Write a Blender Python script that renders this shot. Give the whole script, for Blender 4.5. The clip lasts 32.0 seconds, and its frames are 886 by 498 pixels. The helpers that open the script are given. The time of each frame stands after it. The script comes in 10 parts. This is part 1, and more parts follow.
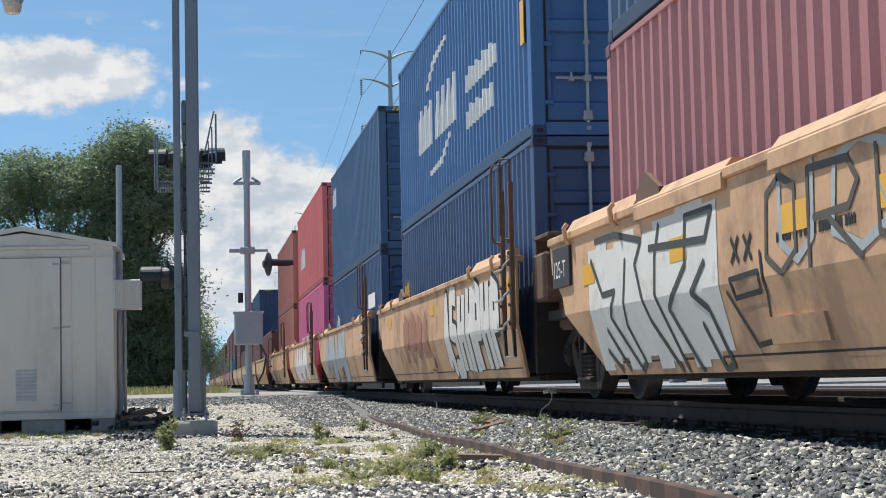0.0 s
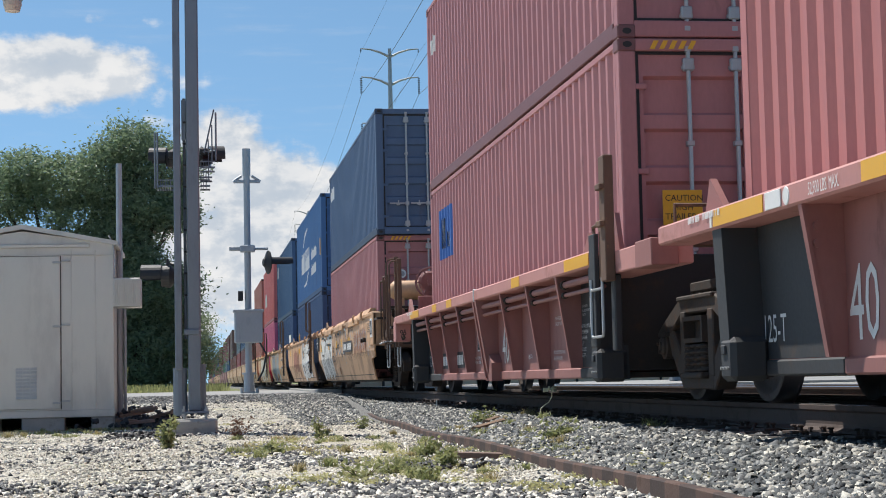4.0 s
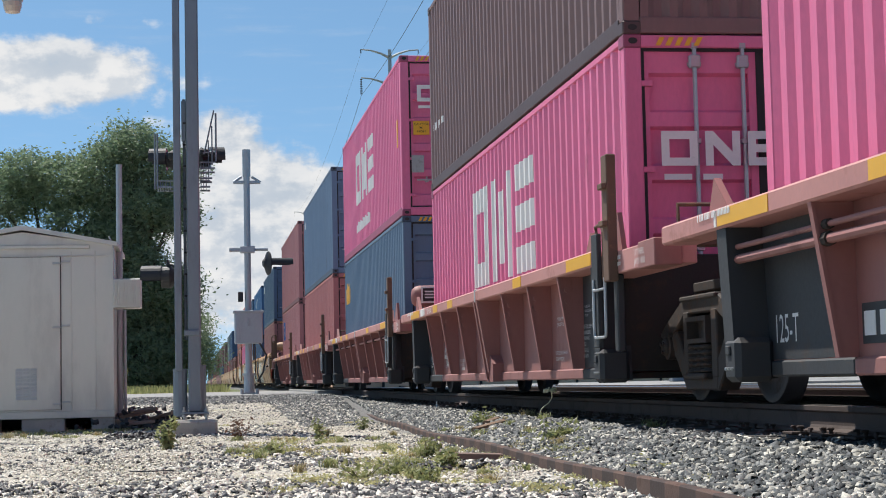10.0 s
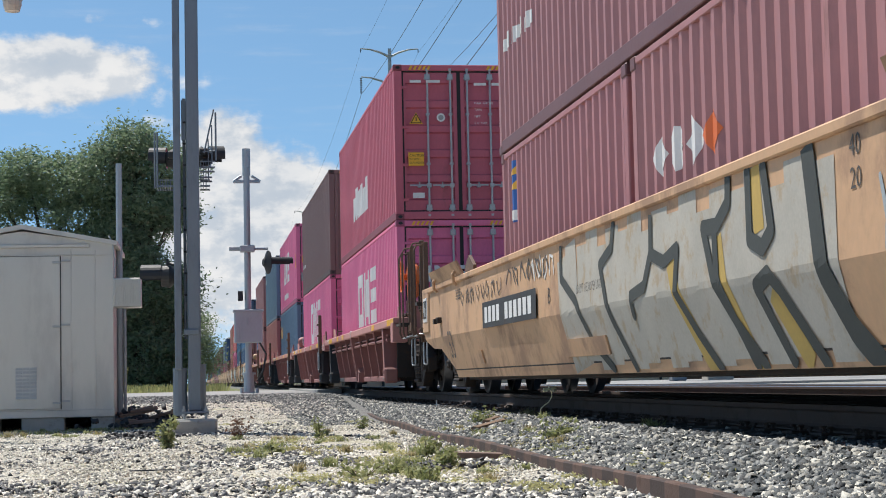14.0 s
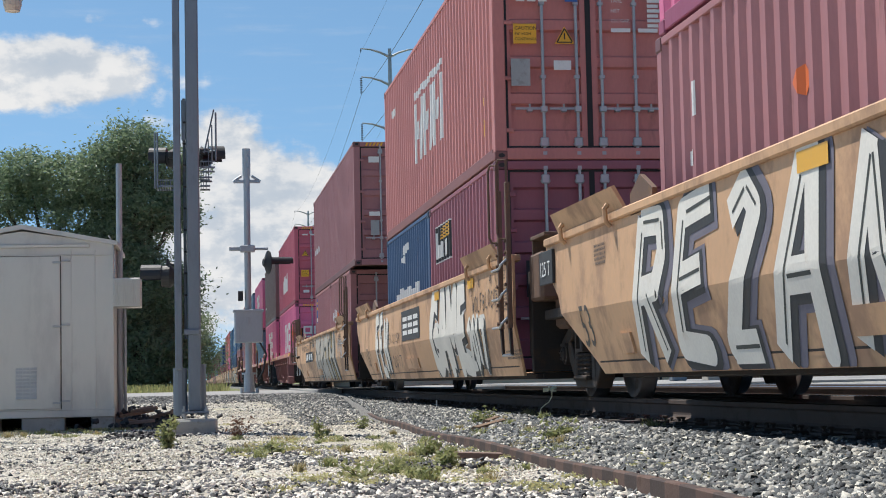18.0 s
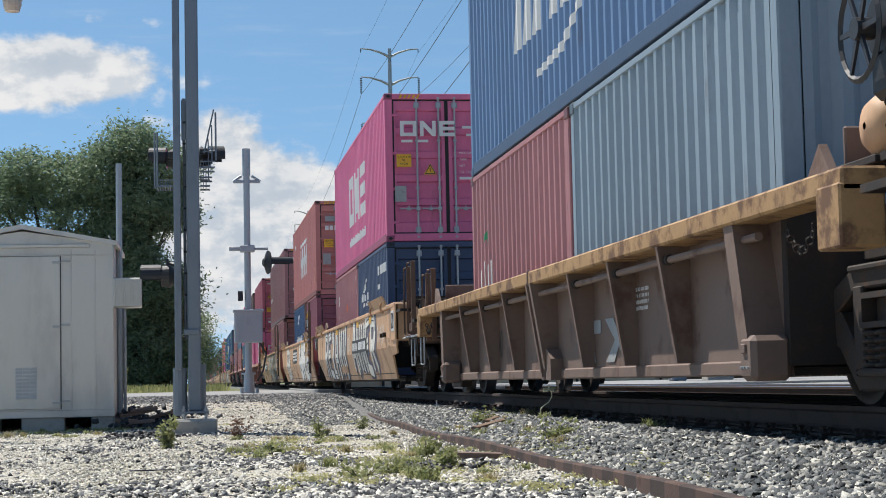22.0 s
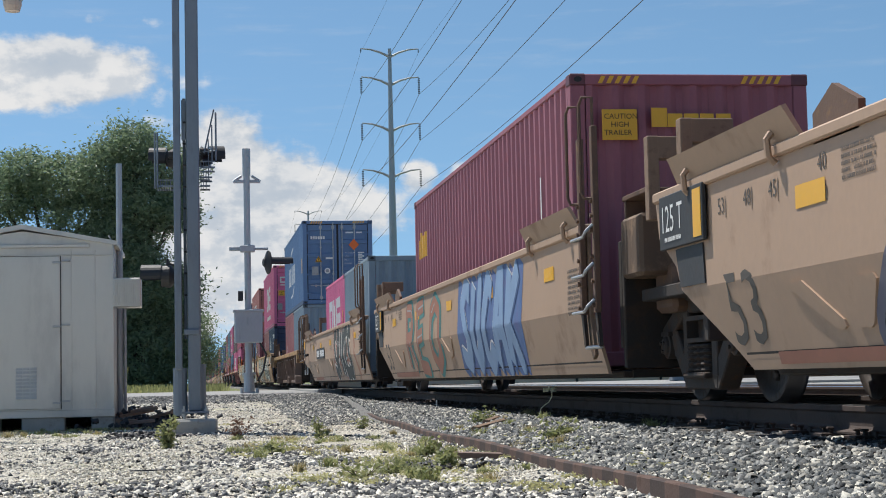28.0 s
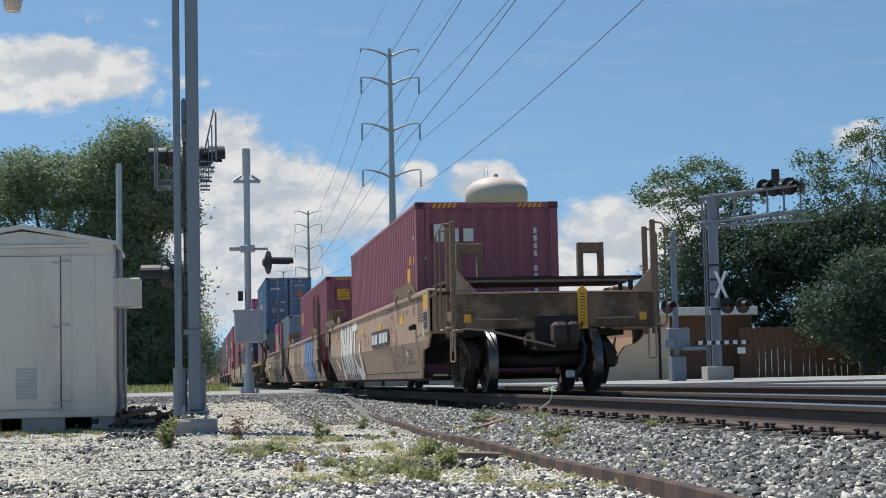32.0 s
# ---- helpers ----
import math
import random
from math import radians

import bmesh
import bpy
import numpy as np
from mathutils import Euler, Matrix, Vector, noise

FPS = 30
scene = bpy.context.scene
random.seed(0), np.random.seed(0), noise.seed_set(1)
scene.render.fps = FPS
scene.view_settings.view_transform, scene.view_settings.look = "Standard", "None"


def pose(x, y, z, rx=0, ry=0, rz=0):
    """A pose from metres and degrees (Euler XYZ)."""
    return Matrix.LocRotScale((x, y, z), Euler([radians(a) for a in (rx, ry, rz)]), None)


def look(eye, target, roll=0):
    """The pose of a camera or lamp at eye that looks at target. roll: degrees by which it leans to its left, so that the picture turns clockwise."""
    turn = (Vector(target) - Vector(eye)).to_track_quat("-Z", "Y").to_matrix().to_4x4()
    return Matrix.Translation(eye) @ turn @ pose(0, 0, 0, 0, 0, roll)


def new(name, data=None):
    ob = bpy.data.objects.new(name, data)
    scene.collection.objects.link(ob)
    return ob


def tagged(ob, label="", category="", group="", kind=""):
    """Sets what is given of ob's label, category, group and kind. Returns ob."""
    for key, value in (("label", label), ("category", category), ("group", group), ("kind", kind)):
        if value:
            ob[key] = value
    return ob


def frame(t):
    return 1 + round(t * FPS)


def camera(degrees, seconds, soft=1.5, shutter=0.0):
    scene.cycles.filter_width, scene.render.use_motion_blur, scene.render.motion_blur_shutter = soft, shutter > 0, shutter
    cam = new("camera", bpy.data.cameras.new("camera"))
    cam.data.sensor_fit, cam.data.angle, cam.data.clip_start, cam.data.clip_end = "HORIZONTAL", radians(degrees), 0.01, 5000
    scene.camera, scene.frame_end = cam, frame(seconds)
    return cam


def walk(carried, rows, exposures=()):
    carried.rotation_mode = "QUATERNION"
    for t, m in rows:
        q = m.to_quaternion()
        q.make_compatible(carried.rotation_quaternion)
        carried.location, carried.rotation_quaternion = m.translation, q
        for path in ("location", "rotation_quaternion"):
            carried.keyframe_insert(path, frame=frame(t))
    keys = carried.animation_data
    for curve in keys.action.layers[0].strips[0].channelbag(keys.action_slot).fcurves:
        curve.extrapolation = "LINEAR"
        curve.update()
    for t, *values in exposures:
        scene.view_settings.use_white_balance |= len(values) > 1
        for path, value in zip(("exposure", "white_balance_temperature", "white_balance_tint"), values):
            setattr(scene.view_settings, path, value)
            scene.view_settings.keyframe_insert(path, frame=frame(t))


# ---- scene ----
cam = camera(29.03, 32.0, 1.0)
EYE = (0.0, 0.0, 0.226)


def aim(dx, dy):
    """The pose for a small shake of the tripod: dx, dy in 1/3028 rad."""
    yaw, pit = radians(8.2468) - dx / 3028, radians(4.3375) + dy / 3028
    way = Vector((math.sin(yaw) * math.cos(pit), math.cos(yaw) * math.cos(pit), math.sin(pit)))
    return look(EYE, Vector(EYE) + way * 10, -1.231)


SHAKE = [(0.0, 0, 3.1), (0.5, 0, 1.5), (1.0, 0, 0), (1.5, 0, 0), (2.0, 1.0, 1.8), (2.5, -0.8, 0), (3.0, -0.5, 1.8), (3.5, 0, 0),
         (5.5, 0, 0), (6.0, -1.5, 1.5), (6.5, 0.3, -4.1), (7.0, -0.3, 1.5), (7.5, 0, 0), (8.0, 0, 1.5), (8.5, 0, -1.0),
         (9.0, -0.8, -0.3), (9.5, 0, 0), (10.0, 0, 1.5), (10.5, -0.8, -2.3), (11.0, 0, 0.8), (11.5, -0.5, -1), (12.0, -0.3, -0.8),
         (13.0, 0, 0), (13.5, -0.8, -1.5), (14.0, -0.2, 0), (17.0, 0, 0), (18.0, 0, 0), (20.0, -0.3, 0), (20.5, -0.5, -1.5),
         (21.0, 0, 1.3), (21.5, 0, 0), (22.0, -0.2, 0), (22.5, 0, -1.5), (23.0, -0.8, -0.8), (23.5, -0.5, -0.2), (24.0, 1.6, 8.2),
         (24.5, -1.5, -3.3), (25.0, 0, 0), (25.5, 0, 0.5), (27.5, 0, 0), (29.0, -0.2, 0.2), (29.5, -1.5, 1.5), (30.0, -1, 1),
         (30.5, 0, 0), (32.0, 0, 0)]
PATH = [(t, aim(dx, dy)) for t, dx, dy in SHAKE]
EXPOSURES = [(0.0, 0.21), (22.0, 0.17), (28.0, 0.11), (32.0, 0.05)]
walk(cam, PATH, EXPOSURES)

# ---- world and sun ----
SUN_EL, SUN_AZ = 58.5, -32.5          # degrees; azimuth from +y, negative towards -x
sun_to = Vector((math.sin(radians(SUN_AZ)) * math.cos(radians(SUN_EL)), math.cos(radians(SUN_AZ)) * math.cos(radians(SUN_EL)), math.sin(radians(SUN_EL))))
sun = new("sun", bpy.data.lights.new("sun", "SUN"))
sun.data.energy, sun.data.angle, sun.data.color = 5.0, radians(0.53), (1.0, 0.955, 0.89)
sun.matrix_world = look(sun_to * 200, (0, 0, 0))
scene.view_settings.exposure = 0.0


class Nodes:
    """Short hand for a node tree."""

    def __init__(self, tree):
        self.t = tree
        tree.nodes.clear()

    def n(self, kind, **kw):
        node = self.t.nodes.new(kind)
        for k, v in kw.items():
            if k == "operation":
                node.operation = v
            elif k == "blend_type":
                node.blend_type = v
            elif k == "data_type":
                node.data_type = v
            elif k == "clamp":
                node.use_clamp = v
            elif k == "sky_type":
                node.sky_type = v
            elif k == "noise_dimensions":
                node.noise_dimensions = v
            elif k == "distance":
                node.distance = v
            elif k == "feature":
                node.feature = v
        return node

    def put(self, node, sock, v):
        s = node.inputs[sock]
        if hasattr(v, "is_output"):
            self.t.links.new(v, s)
        else:
            s.default_value = v

    def m(self, op, a, b=0.0, c=None, clamp=False):
        node = self.n("ShaderNodeMath", operation=op, clamp=clamp)
        self.put(node, 0, a)
        self.put(node, 1, b)
        if c is not None:
            self.put(node, 2, c)
        return node.outputs[0]

    def noise(self, vec, scale, detail=4.0, rough=0.55):
        node = self.n("ShaderNodeTexNoise")
        self.put(node, "Vector", vec)
        self.put(node, "Scale", scale)
        self.put(node, "Detail", detail)
        self.put(node, "Roughness", rough)
        return node.outputs[0]

    def ramp(self, v, lo, hi, a=0.0, b=1.0):
        node = self.n("ShaderNodeMapRange")
        node.interpolation_type = "SMOOTHSTEP"
        for k, x in (("Value", v), ("From Min", lo), ("From Max", hi), ("To Min", a), ("To Max", b)):
            self.put(node, k, x)
        return node.outputs[0]

    def mix(self, f, a, b, blend="MIX"):
        node = self.n("ShaderNodeMix", data_type="RGBA", blend_type=blend)
        for i, x in ((0, f), (6, a), (7, b)):
            self.put(node, i, x)
        return node.outputs[2]

    def scaled(self, vec, s):
        node = self.n("ShaderNodeMapping")
        self.put(node, "Vector", vec)
        node.inputs["Scale"].default_value = s
        return node.outputs[0]


def make_world():
    world = bpy.data.worlds.new("sky")
    scene.world = world
    world.use_nodes = True
    g = Nodes(world.node_tree)
    sky = g.n("ShaderNodeTexSky", sky_type="NISHITA")
    sky.sun_disc, sky.sun_elevation, sky.sun_rotation = False, radians(SUN_EL), radians(SUN_AZ)
    sky.air_density, sky.dust_density, sky.ozone_density, sky.altitude = 1.0, 0.15, 2.2, 10
    co = g.n("ShaderNodeTexCoord").outputs["Generated"]
    sep = g.n("ShaderNodeSeparateXYZ")
    g.put(sep, 0, co)
    up = g.n("ShaderNodeCombineXYZ")
    for i in (0, 1):
        g.put(up, i, sep.outputs[i])
    g.put(up, 2, g.m("ADD", g.m("MULTIPLY", g.m("MAXIMUM", sep.outputs[2], 0.0), 1.15), 0.16))
    g.put(sky, "Vector", up.outputs[0])
    az = g.m("ARCTAN2", sep.outputs[0], sep.outputs[1])
    el = g.m("ARCSINE", sep.outputs[2])
    comb = g.n("ShaderNodeCombineXYZ")
    g.put(comb, 0, az)
    g.put(comb, 1, g.m("MULTIPLY", el, 1.5))
    n1 = g.noise(comb.outputs[0], 30.0, 9.0, 0.6)
    n2 = g.noise(comb.outputs[0], 7.0, 5.0, 0.55)
    # cumulus banks: azimuth, elevation, half widths (radians), strength
    banks = [(-0.095, 0.178, 0.085, 0.021, 1.0), (-0.16, 0.168, 0.06, 0.02, 1.0), (0.018, 0.128, 0.030, 0.030, 1.0), (0.036, 0.112, 0.042, 0.030, 1.0), (0.072, 0.100, 0.040, 0.026, 1.0), (0.03, 0.08, 0.06, 0.03, 1.0),
             (0.0, 0.055, 0.05, 0.03, 0.9), (0.012, 0.09, 0.045, 0.02, 0.6), (0.095, 0.105, 0.05, 0.022, 0.5), (0.13, 0.118, 0.012, 0.012, 0.7),
             (0.168, 0.112, 0.022, 0.014, 0.95), (0.253, 0.079, 0.05, 0.026, 1.0), (0.28, 0.085, 0.03, 0.026, 1.0), (0.215, 0.06, 0.05, 0.02, 0.8),
             (0.385, 0.128, 0.02, 0.012, 0.7), (-0.055, 0.208, 0.045, 0.0055, 0.35), (-0.12, 0.2, 0.03, 0.006, 0.32), (0.09, 0.152, 0.05, 0.005, 0.25), (-0.03, 0.152, 0.02, 0.006, 0.35)]
    best = None
    for a, e, sa, se, k in banks:
        da = g.m("MULTIPLY", g.m("SUBTRACT", az, a), 1 / sa)
        de = g.m("MULTIPLY", g.m("SUBTRACT", el, e), 1 / se)
        r2 = g.m("ADD", g.m("MULTIPLY", da, da), g.m("MULTIPLY", de, de))
        b = g.m("MULTIPLY", g.m("SUBTRACT", 1.0, g.m("MULTIPLY", r2, 0.5)), k)
        best = b if best is None else g.m("MAXIMUM", best, b)
    # scattered fair-weather clouds all round the rest of the sky
    away = g.m("ABSOLUTE", g.m("SUBTRACT", az, 0.14))
    other = g.m("MULTIPLY", g.ramp(away, 0.32, 0.6), g.ramp(n2, 0.5, 0.68))
    best = g.m("MAXIMUM", best, g.m("MULTIPLY", other, 0.3))
    best = g.m("MAXIMUM", best, 0.0)
    edge = g.m("ADD", best, g.m("MULTIPLY", g.m("SUBTRACT", n1, 0.52), 1.5))
    dens = g.m("MULTIPLY", g.ramp(edge, 0.30, 0.70), g.ramp(best, 0.02, 0.35))
    wisp = g.noise(g.scaled(comb.outputs[0], (4.0, 22.0, 1.0)), 3.2, 7.0, 0.6)
    dens = g.m("MAXIMUM", dens, g.m("MULTIPLY", g.ramp(wisp, 0.5, 0.8), 0.16))
    shade = g.ramp(g.noise(comb.outputs[0], 15.0, 5.0), 0.35, 0.62)
    above = g.n("ShaderNodeVectorMath", operation="ADD")
    g.put(above, 0, comb.outputs[0])
    above.inputs[1].default_value = (-0.006, 0.016, 0.0)
    relief = g.ramp(g.m("SUBTRACT", n1, g.noise(above.outputs[0], 30.0, 9.0, 0.6)), -0.10, 0.13)
    lit = g.m("ADD", g.m("MULTIPLY", relief, 0.6), g.m("MULTIPLY", shade, 0.4))
    white = g.mix(lit, (0.60, 0.68, 0.78, 1), (1.0, 1.0, 1.0, 1))
    b1, b2 = g.n("ShaderNodeBackground"), g.n("ShaderNodeBackground")
    g.put(b1, 0, g.mix(1.0, sky.outputs[0], (0.88, 1.035, 1.0, 1), "MULTIPLY"))
    b1.inputs[1].default_value = SKY_STRENGTH
    g.put(b2, 0, white)
    b2.inputs[1].default_value = 0.74
    mx, out = g.n("ShaderNodeMixShader"), g.n("ShaderNodeOutputWorld")
    g.put(mx, 0, dens)
    g.t.links.new(b1.outputs[0], mx.inputs[1])
    g.t.links.new(b2.outputs[0], mx.inputs[2])
    g.t.links.new(mx.outputs[0], out.inputs[0])


SKY_STRENGTH = 0.112
make_world()

# ---- materials ----


def material(name, color, rough=0.6, metal=0.0, vary=0.25, scale=3.0, fine=60.0, bump=0.1, dirt=None, dirt_amount=0.0, dirt_lo=0.52, by_object=False, stretch=(1, 1, 1), island=0.0):
    """A paint, metal or mineral: colour varied at two scales, stains of a second colour, fine relief."""
    mat = bpy.data.materials.new(name)
    mat.use_nodes = True
    g = Nodes(mat.node_tree)
    co = g.n("ShaderNodeTexCoord").outputs["Object"]
    co = g.scaled(co, stretch)
    base = (*color, 1)
    if by_object:
        base = g.n("ShaderNodeObjectInfo").outputs["Color"]
    big, small = g.noise(co, scale, 5.0), g.noise(co, fine, 3.0)
    k = g.m("ADD", g.m("MULTIPLY", big, vary * 1.2), g.m("MULTIPLY", small, vary * 0.8))
    k = g.m("ADD", k, 1.0 - vary)
    if island:
        geo = g.n("ShaderNodeNewGeometry").outputs["Random Per Island"]
        k = g.m("MULTIPLY", k, g.m("ADD", g.m("MULTIPLY", geo, island), 1 - island / 2))
    comb = g.n("ShaderNodeCombineColor")
    for i in range(3):
        g.put(comb, i, k)
    col = g.mix(1.0, base, comb.outputs[0], "MULTIPLY")
    rough_v = g.m("ADD", rough - 0.1, g.m("MULTIPLY", small, 0.2))
    if dirt:
        st = g.ramp(g.noise(co, scale * 2.3, 8.0, 0.65), dirt_lo, dirt_lo + 0.16)
        st = g.m("MULTIPLY", st, dirt_amount)
        col = g.mix(st, col, (*dirt, 1))
        rough_v = g.m("ADD", rough_v, g.m("MULTIPLY", st, 0.25), clamp=True)
    bs, out = g.n("ShaderNodeBsdfPrincipled"), g.n("ShaderNodeOutputMaterial")
    g.put(bs, "Base Color", col)
    g.put(bs, "Roughness", rough_v)
    bs.inputs["Metallic"].default_value = metal
    if bump:
        bp = g.n("ShaderNodeBump")
        bp.inputs["Strength"].default_value = bump
        bp.inputs["Distance"].default_value = 0.01
        g.put(bp, "Height", g.m("ADD", small, g.m("MULTIPLY", big, 0.6)))
        g.t.links.new(bp.outputs[0], bs.inputs["Normal"])
    g.t.links.new(bs.outputs[0], out.inputs[0])
    return mat


BOX_PAINT = material("container_paint", (0.5, 0.1, 0.1), 0.55, 0, 0.3, 0.9, 30, 0.08, (0.10, 0.055, 0.035), 0.55, 0.60, by_object=True, stretch=(1, 1, 0.35))
YELLOW = material("yellow_car_paint", (0.60, 0.365, 0.205), 0.6, 0, 0.34, 0.8, 25, 0.1, (0.33, 0.20, 0.13), 0.8, 0.47, stretch=(1, 0.6, 0.5))
TAN = material("tan_car_paint", (0.42, 0.285, 0.195), 0.62, 0, 0.24, 0.8, 25, 0.1, (0.22, 0.13, 0.085), 0.6, 0.55, stretch=(1, 0.6, 0.5))
RUSTRED = material("red_oxide_car_paint", (0.31, 0.135, 0.12), 0.6, 0, 0.28, 0.9, 25, 0.1, (0.10, 0.045, 0.035), 0.5, 0.55, stretch=(1, 1, 0.5))
WORNYEL = material("rusted_yellow_paint", (0.42, 0.25, 0.11), 0.65, 0, 0.35, 1.5, 25, 0.12, (0.13, 0.065, 0.04), 0.9, 0.46)
# red-oxide paint lightened: the sunlight on the top chords is in the colour
REDTOP = material("sunlit_tone_red_paint", (0.50, 0.235, 0.21), 0.6, 0, 0.25, 1.2, 25, 0.1, (0.2, 0.07, 0.05), 0.4, 0.55)
BROWN = material("weathered_brown_paint", (0.20, 0.135, 0.105), 0.7, 0, 0.3, 0.9, 25, 0.12, (0.09, 0.04, 0.028), 0.6, 0.52)
DARKPAINT = material("charcoal_paint", (0.035, 0.037, 0.04), 0.65, 0, 0.3, 1.4, 30, 0.1, (0.09, 0.06, 0.045), 0.4, 0.56)
UNDER = material("grimy_underframe", (0.028, 0.022, 0.019), 0.8, 0, 0.4, 2.0, 30, 0.2, (0.075, 0.045, 0.03), 0.6, 0.5)
TRUCK = material("cast_steel_grime", (0.045, 0.035, 0.03), 0.75, 0.1, 0.4, 4.0, 40, 0.25, (0.11, 0.06, 0.035), 0.6, 0.5)
WHEEL = material("wheel_steel", (0.06, 0.05, 0.045), 0.6, 0.5, 0.35, 5.0, 40, 0.15, (0.08, 0.045, 0.03), 0.6, 0.5)
TREAD = material("polished_tread", (0.13, 0.13, 0.135), 0.38, 1.0, 0.15, 6.0, 60, 0.03)
RAILTOP = material("polished_rail_head", (0.62, 0.60, 0.58), 0.22, 1.0, 0.15, 3.0, 50, 0.02)
RAILSIDE = material("brown_rail_web", (0.066, 0.045, 0.037), 0.8, 0.0, 0.35, 2.0, 40, 0.2, (0.05, 0.035, 0.03), 0.5, 0.5)
OLDRAIL = material("rusted_rail", (0.105, 0.060, 0.045), 0.85, 0.0, 0.35, 4.0, 60, 0.3, (0.075, 0.04, 0.028), 0.7, 0.5)


def stone_material(name, tones):
    """Broken stone: each piece takes its tone from a short range, with specks and a rough skin."""
    mat = bpy.data.materials.new(name)
    mat.use_nodes = True
    g = Nodes(mat.node_tree)
    co = g.n("ShaderNodeTexCoord").outputs["Object"]
    rnd = g.n("ShaderNodeNewGeometry").outputs["Random Per Island"]
    cr = g.n("ShaderNodeValToRGB")
    g.put(cr, 0, rnd)
    el = cr.color_ramp.elements
    while len(el) < len(tones):
        el.new(0.5)
    cr.color_ramp.interpolation = "CONSTANT"
    for i, t in enumerate(tones):
        el[i].position, el[i].color = i / len(tones), (*t, 1)
    sp = g.noise(co, 70, 4.0, 0.65)
    k = g.ramp(sp, 0.3, 0.75, 0.72, 1.25)
    comb = g.n("ShaderNodeCombineColor")
    for i in range(3):
        g.put(comb, i, k)
    bs, out, bp = g.n("ShaderNodeBsdfPrincipled"), g.n("ShaderNodeOutputMaterial"), g.n("ShaderNodeBump")
    g.put(bs, "Base Color", g.mix(1.0, cr.outputs[0], comb.outputs[0], "MULTIPLY"))
    bs.inputs["Roughness"].default_value = 0.85
    bp.inputs["Strength"].default_value, bp.inputs["Distance"].default_value = 0.4, 0.006
    g.put(bp, "Height", sp)
    g.t.links.new(bp.outputs[0], bs.inputs["Normal"])
    g.t.links.new(bs.outputs[0], out.inputs[0])
    return mat


STONE_MAT = stone_material("crushed_stone", [(0.035, 0.038, 0.041), (0.10, 0.107, 0.112), (0.30, 0.30, 0.285), (0.055, 0.061, 0.065), (0.17, 0.176, 0.176), (0.075, 0.084, 0.088), (0.38, 0.365, 0.32), (0.06, 0.065, 0.068), (0.13, 0.135, 0.138), (0.60, 0.58, 0.51), (0.09, 0.10, 0.10), (0.24, 0.235, 0.215)])
VERGE_MAT = stone_material("verge_stone", [(0.04, 0.043, 0.047), (0.14, 0.143, 0.148), (0.52, 0.50, 0.45), (0.06, 0.063, 0.068), (0.66, 0.63, 0.55), (0.82, 0.78, 0.68), (0.20, 0.20, 0.195), (0.08, 0.083, 0.087)])
SHOULDER_MAT = stone_material("shoulder_stone", [(0.05, 0.053, 0.056), (0.11, 0.113, 0.116), (0.16, 0.16, 0.158), (0.08, 0.083, 0.086), (0.26, 0.255, 0.24)])
GRAVEL_MAT = stone_material("pale_limestone_gravel", [(0.24, 0.235, 0.21), (0.56, 0.515, 0.425), (0.70, 0.65, 0.535), (0.60, 0.565, 0.485), (0.80, 0.745, 0.625)])
TIE = material("weathered_tie", (0.075, 0.066, 0.058), 0.9, 0, 0.4, 4.0, 50, 0.4, (0.03, 0.026, 0.024), 0.6, 0.5, stretch=(0.3, 1, 1))
MASTGREY = material("dull_zinc_mast", (0.20, 0.235, 0.275), 0.5, 0.4, 0.25, 2.0, 30, 0.05, (0.13, 0.15, 0.17), 0.4, 0.55, stretch=(1, 1, 0.3))
RUSTPOST = material("rusty_brown_steel", (0.13, 0.075, 0.05), 0.75, 0, 0.35, 4.0, 40, 0.15, (0.30, 0.17, 0.08), 0.5, 0.55)
# base tan darkened for the shaded car ends, besides its weathering
TANPOST = material("weathered_shade_tan_steel", (0.23, 0.15, 0.098), 0.7, 0, 0.3, 4.0, 40, 0.12, (0.12, 0.07, 0.045), 0.5, 0.52)
# soot stains over a tan base darkened for the shade on end faces
SOOTY = material("sooty_shade_tan_paint", (0.25, 0.158, 0.095), 0.65, 0, 0.3, 0.9, 25, 0.1, (0.05, 0.035, 0.028), 0.7, 0.40)
GALV = material("galvanized_steel", (0.38, 0.41, 0.44), 0.48, 0.5, 0.25, 2.0, 30, 0.05, (0.22, 0.235, 0.25), 0.4, 0.55, stretch=(1, 1, 0.3))
ALU = material("mill_aluminium", (0.60, 0.575, 0.53), 0.42, 0.6, 0.10, 0.8, 15, 0.02, (0.42, 0.41, 0.39), 0.35, 0.5, stretch=(1, 1, 0.3))
CONCRETE = material("concrete", (0.40, 0.385, 0.35), 0.9, 0, 0.3, 4.0, 50, 0.25, (0.25, 0.23, 0.2), 0.5, 0.52)
BLACKPAINT = material("black_signal_paint", (0.022, 0.023, 0.026), 0.55, 0, 0.3, 3.0, 30, 0.05)
WHITEP = material("white_marking_paint", (0.74, 0.74, 0.72), 0.6, 0, 0.15, 3.0, 40, 0.03, (0.5, 0.46, 0.42), 0.35, 0.56)
GREYP = material("grey_marking_paint", (0.36, 0.37, 0.37), 0.7, 0, 0.25, 3.0, 40, 0.03, (0.24, 0.22, 0.2), 0.5, 0.52)
BLACKP = material("black_marking_paint", (0.02, 0.02, 0.02), 0.6, 0, 0.2, 3.0, 40, 0.03)
YELP = material("reflective_yellow", (0.80, 0.42, 0.03), 0.4, 0, 0.12, 3.0, 40, 0.02)
BLUEP = material("blue_marking_paint", (0.035, 0.13, 0.42), 0.6, 0, 0.15, 3.0, 40, 0.03)
GREENP = material("green_marking_paint", (0.03, 0.26, 0.11), 0.6, 0, 0.15, 3.0, 40, 0.03)
ORANGEP = material("orange_placard", (0.75, 0.16, 0.03), 0.5, 0, 0.12, 3.0, 40, 0.03)
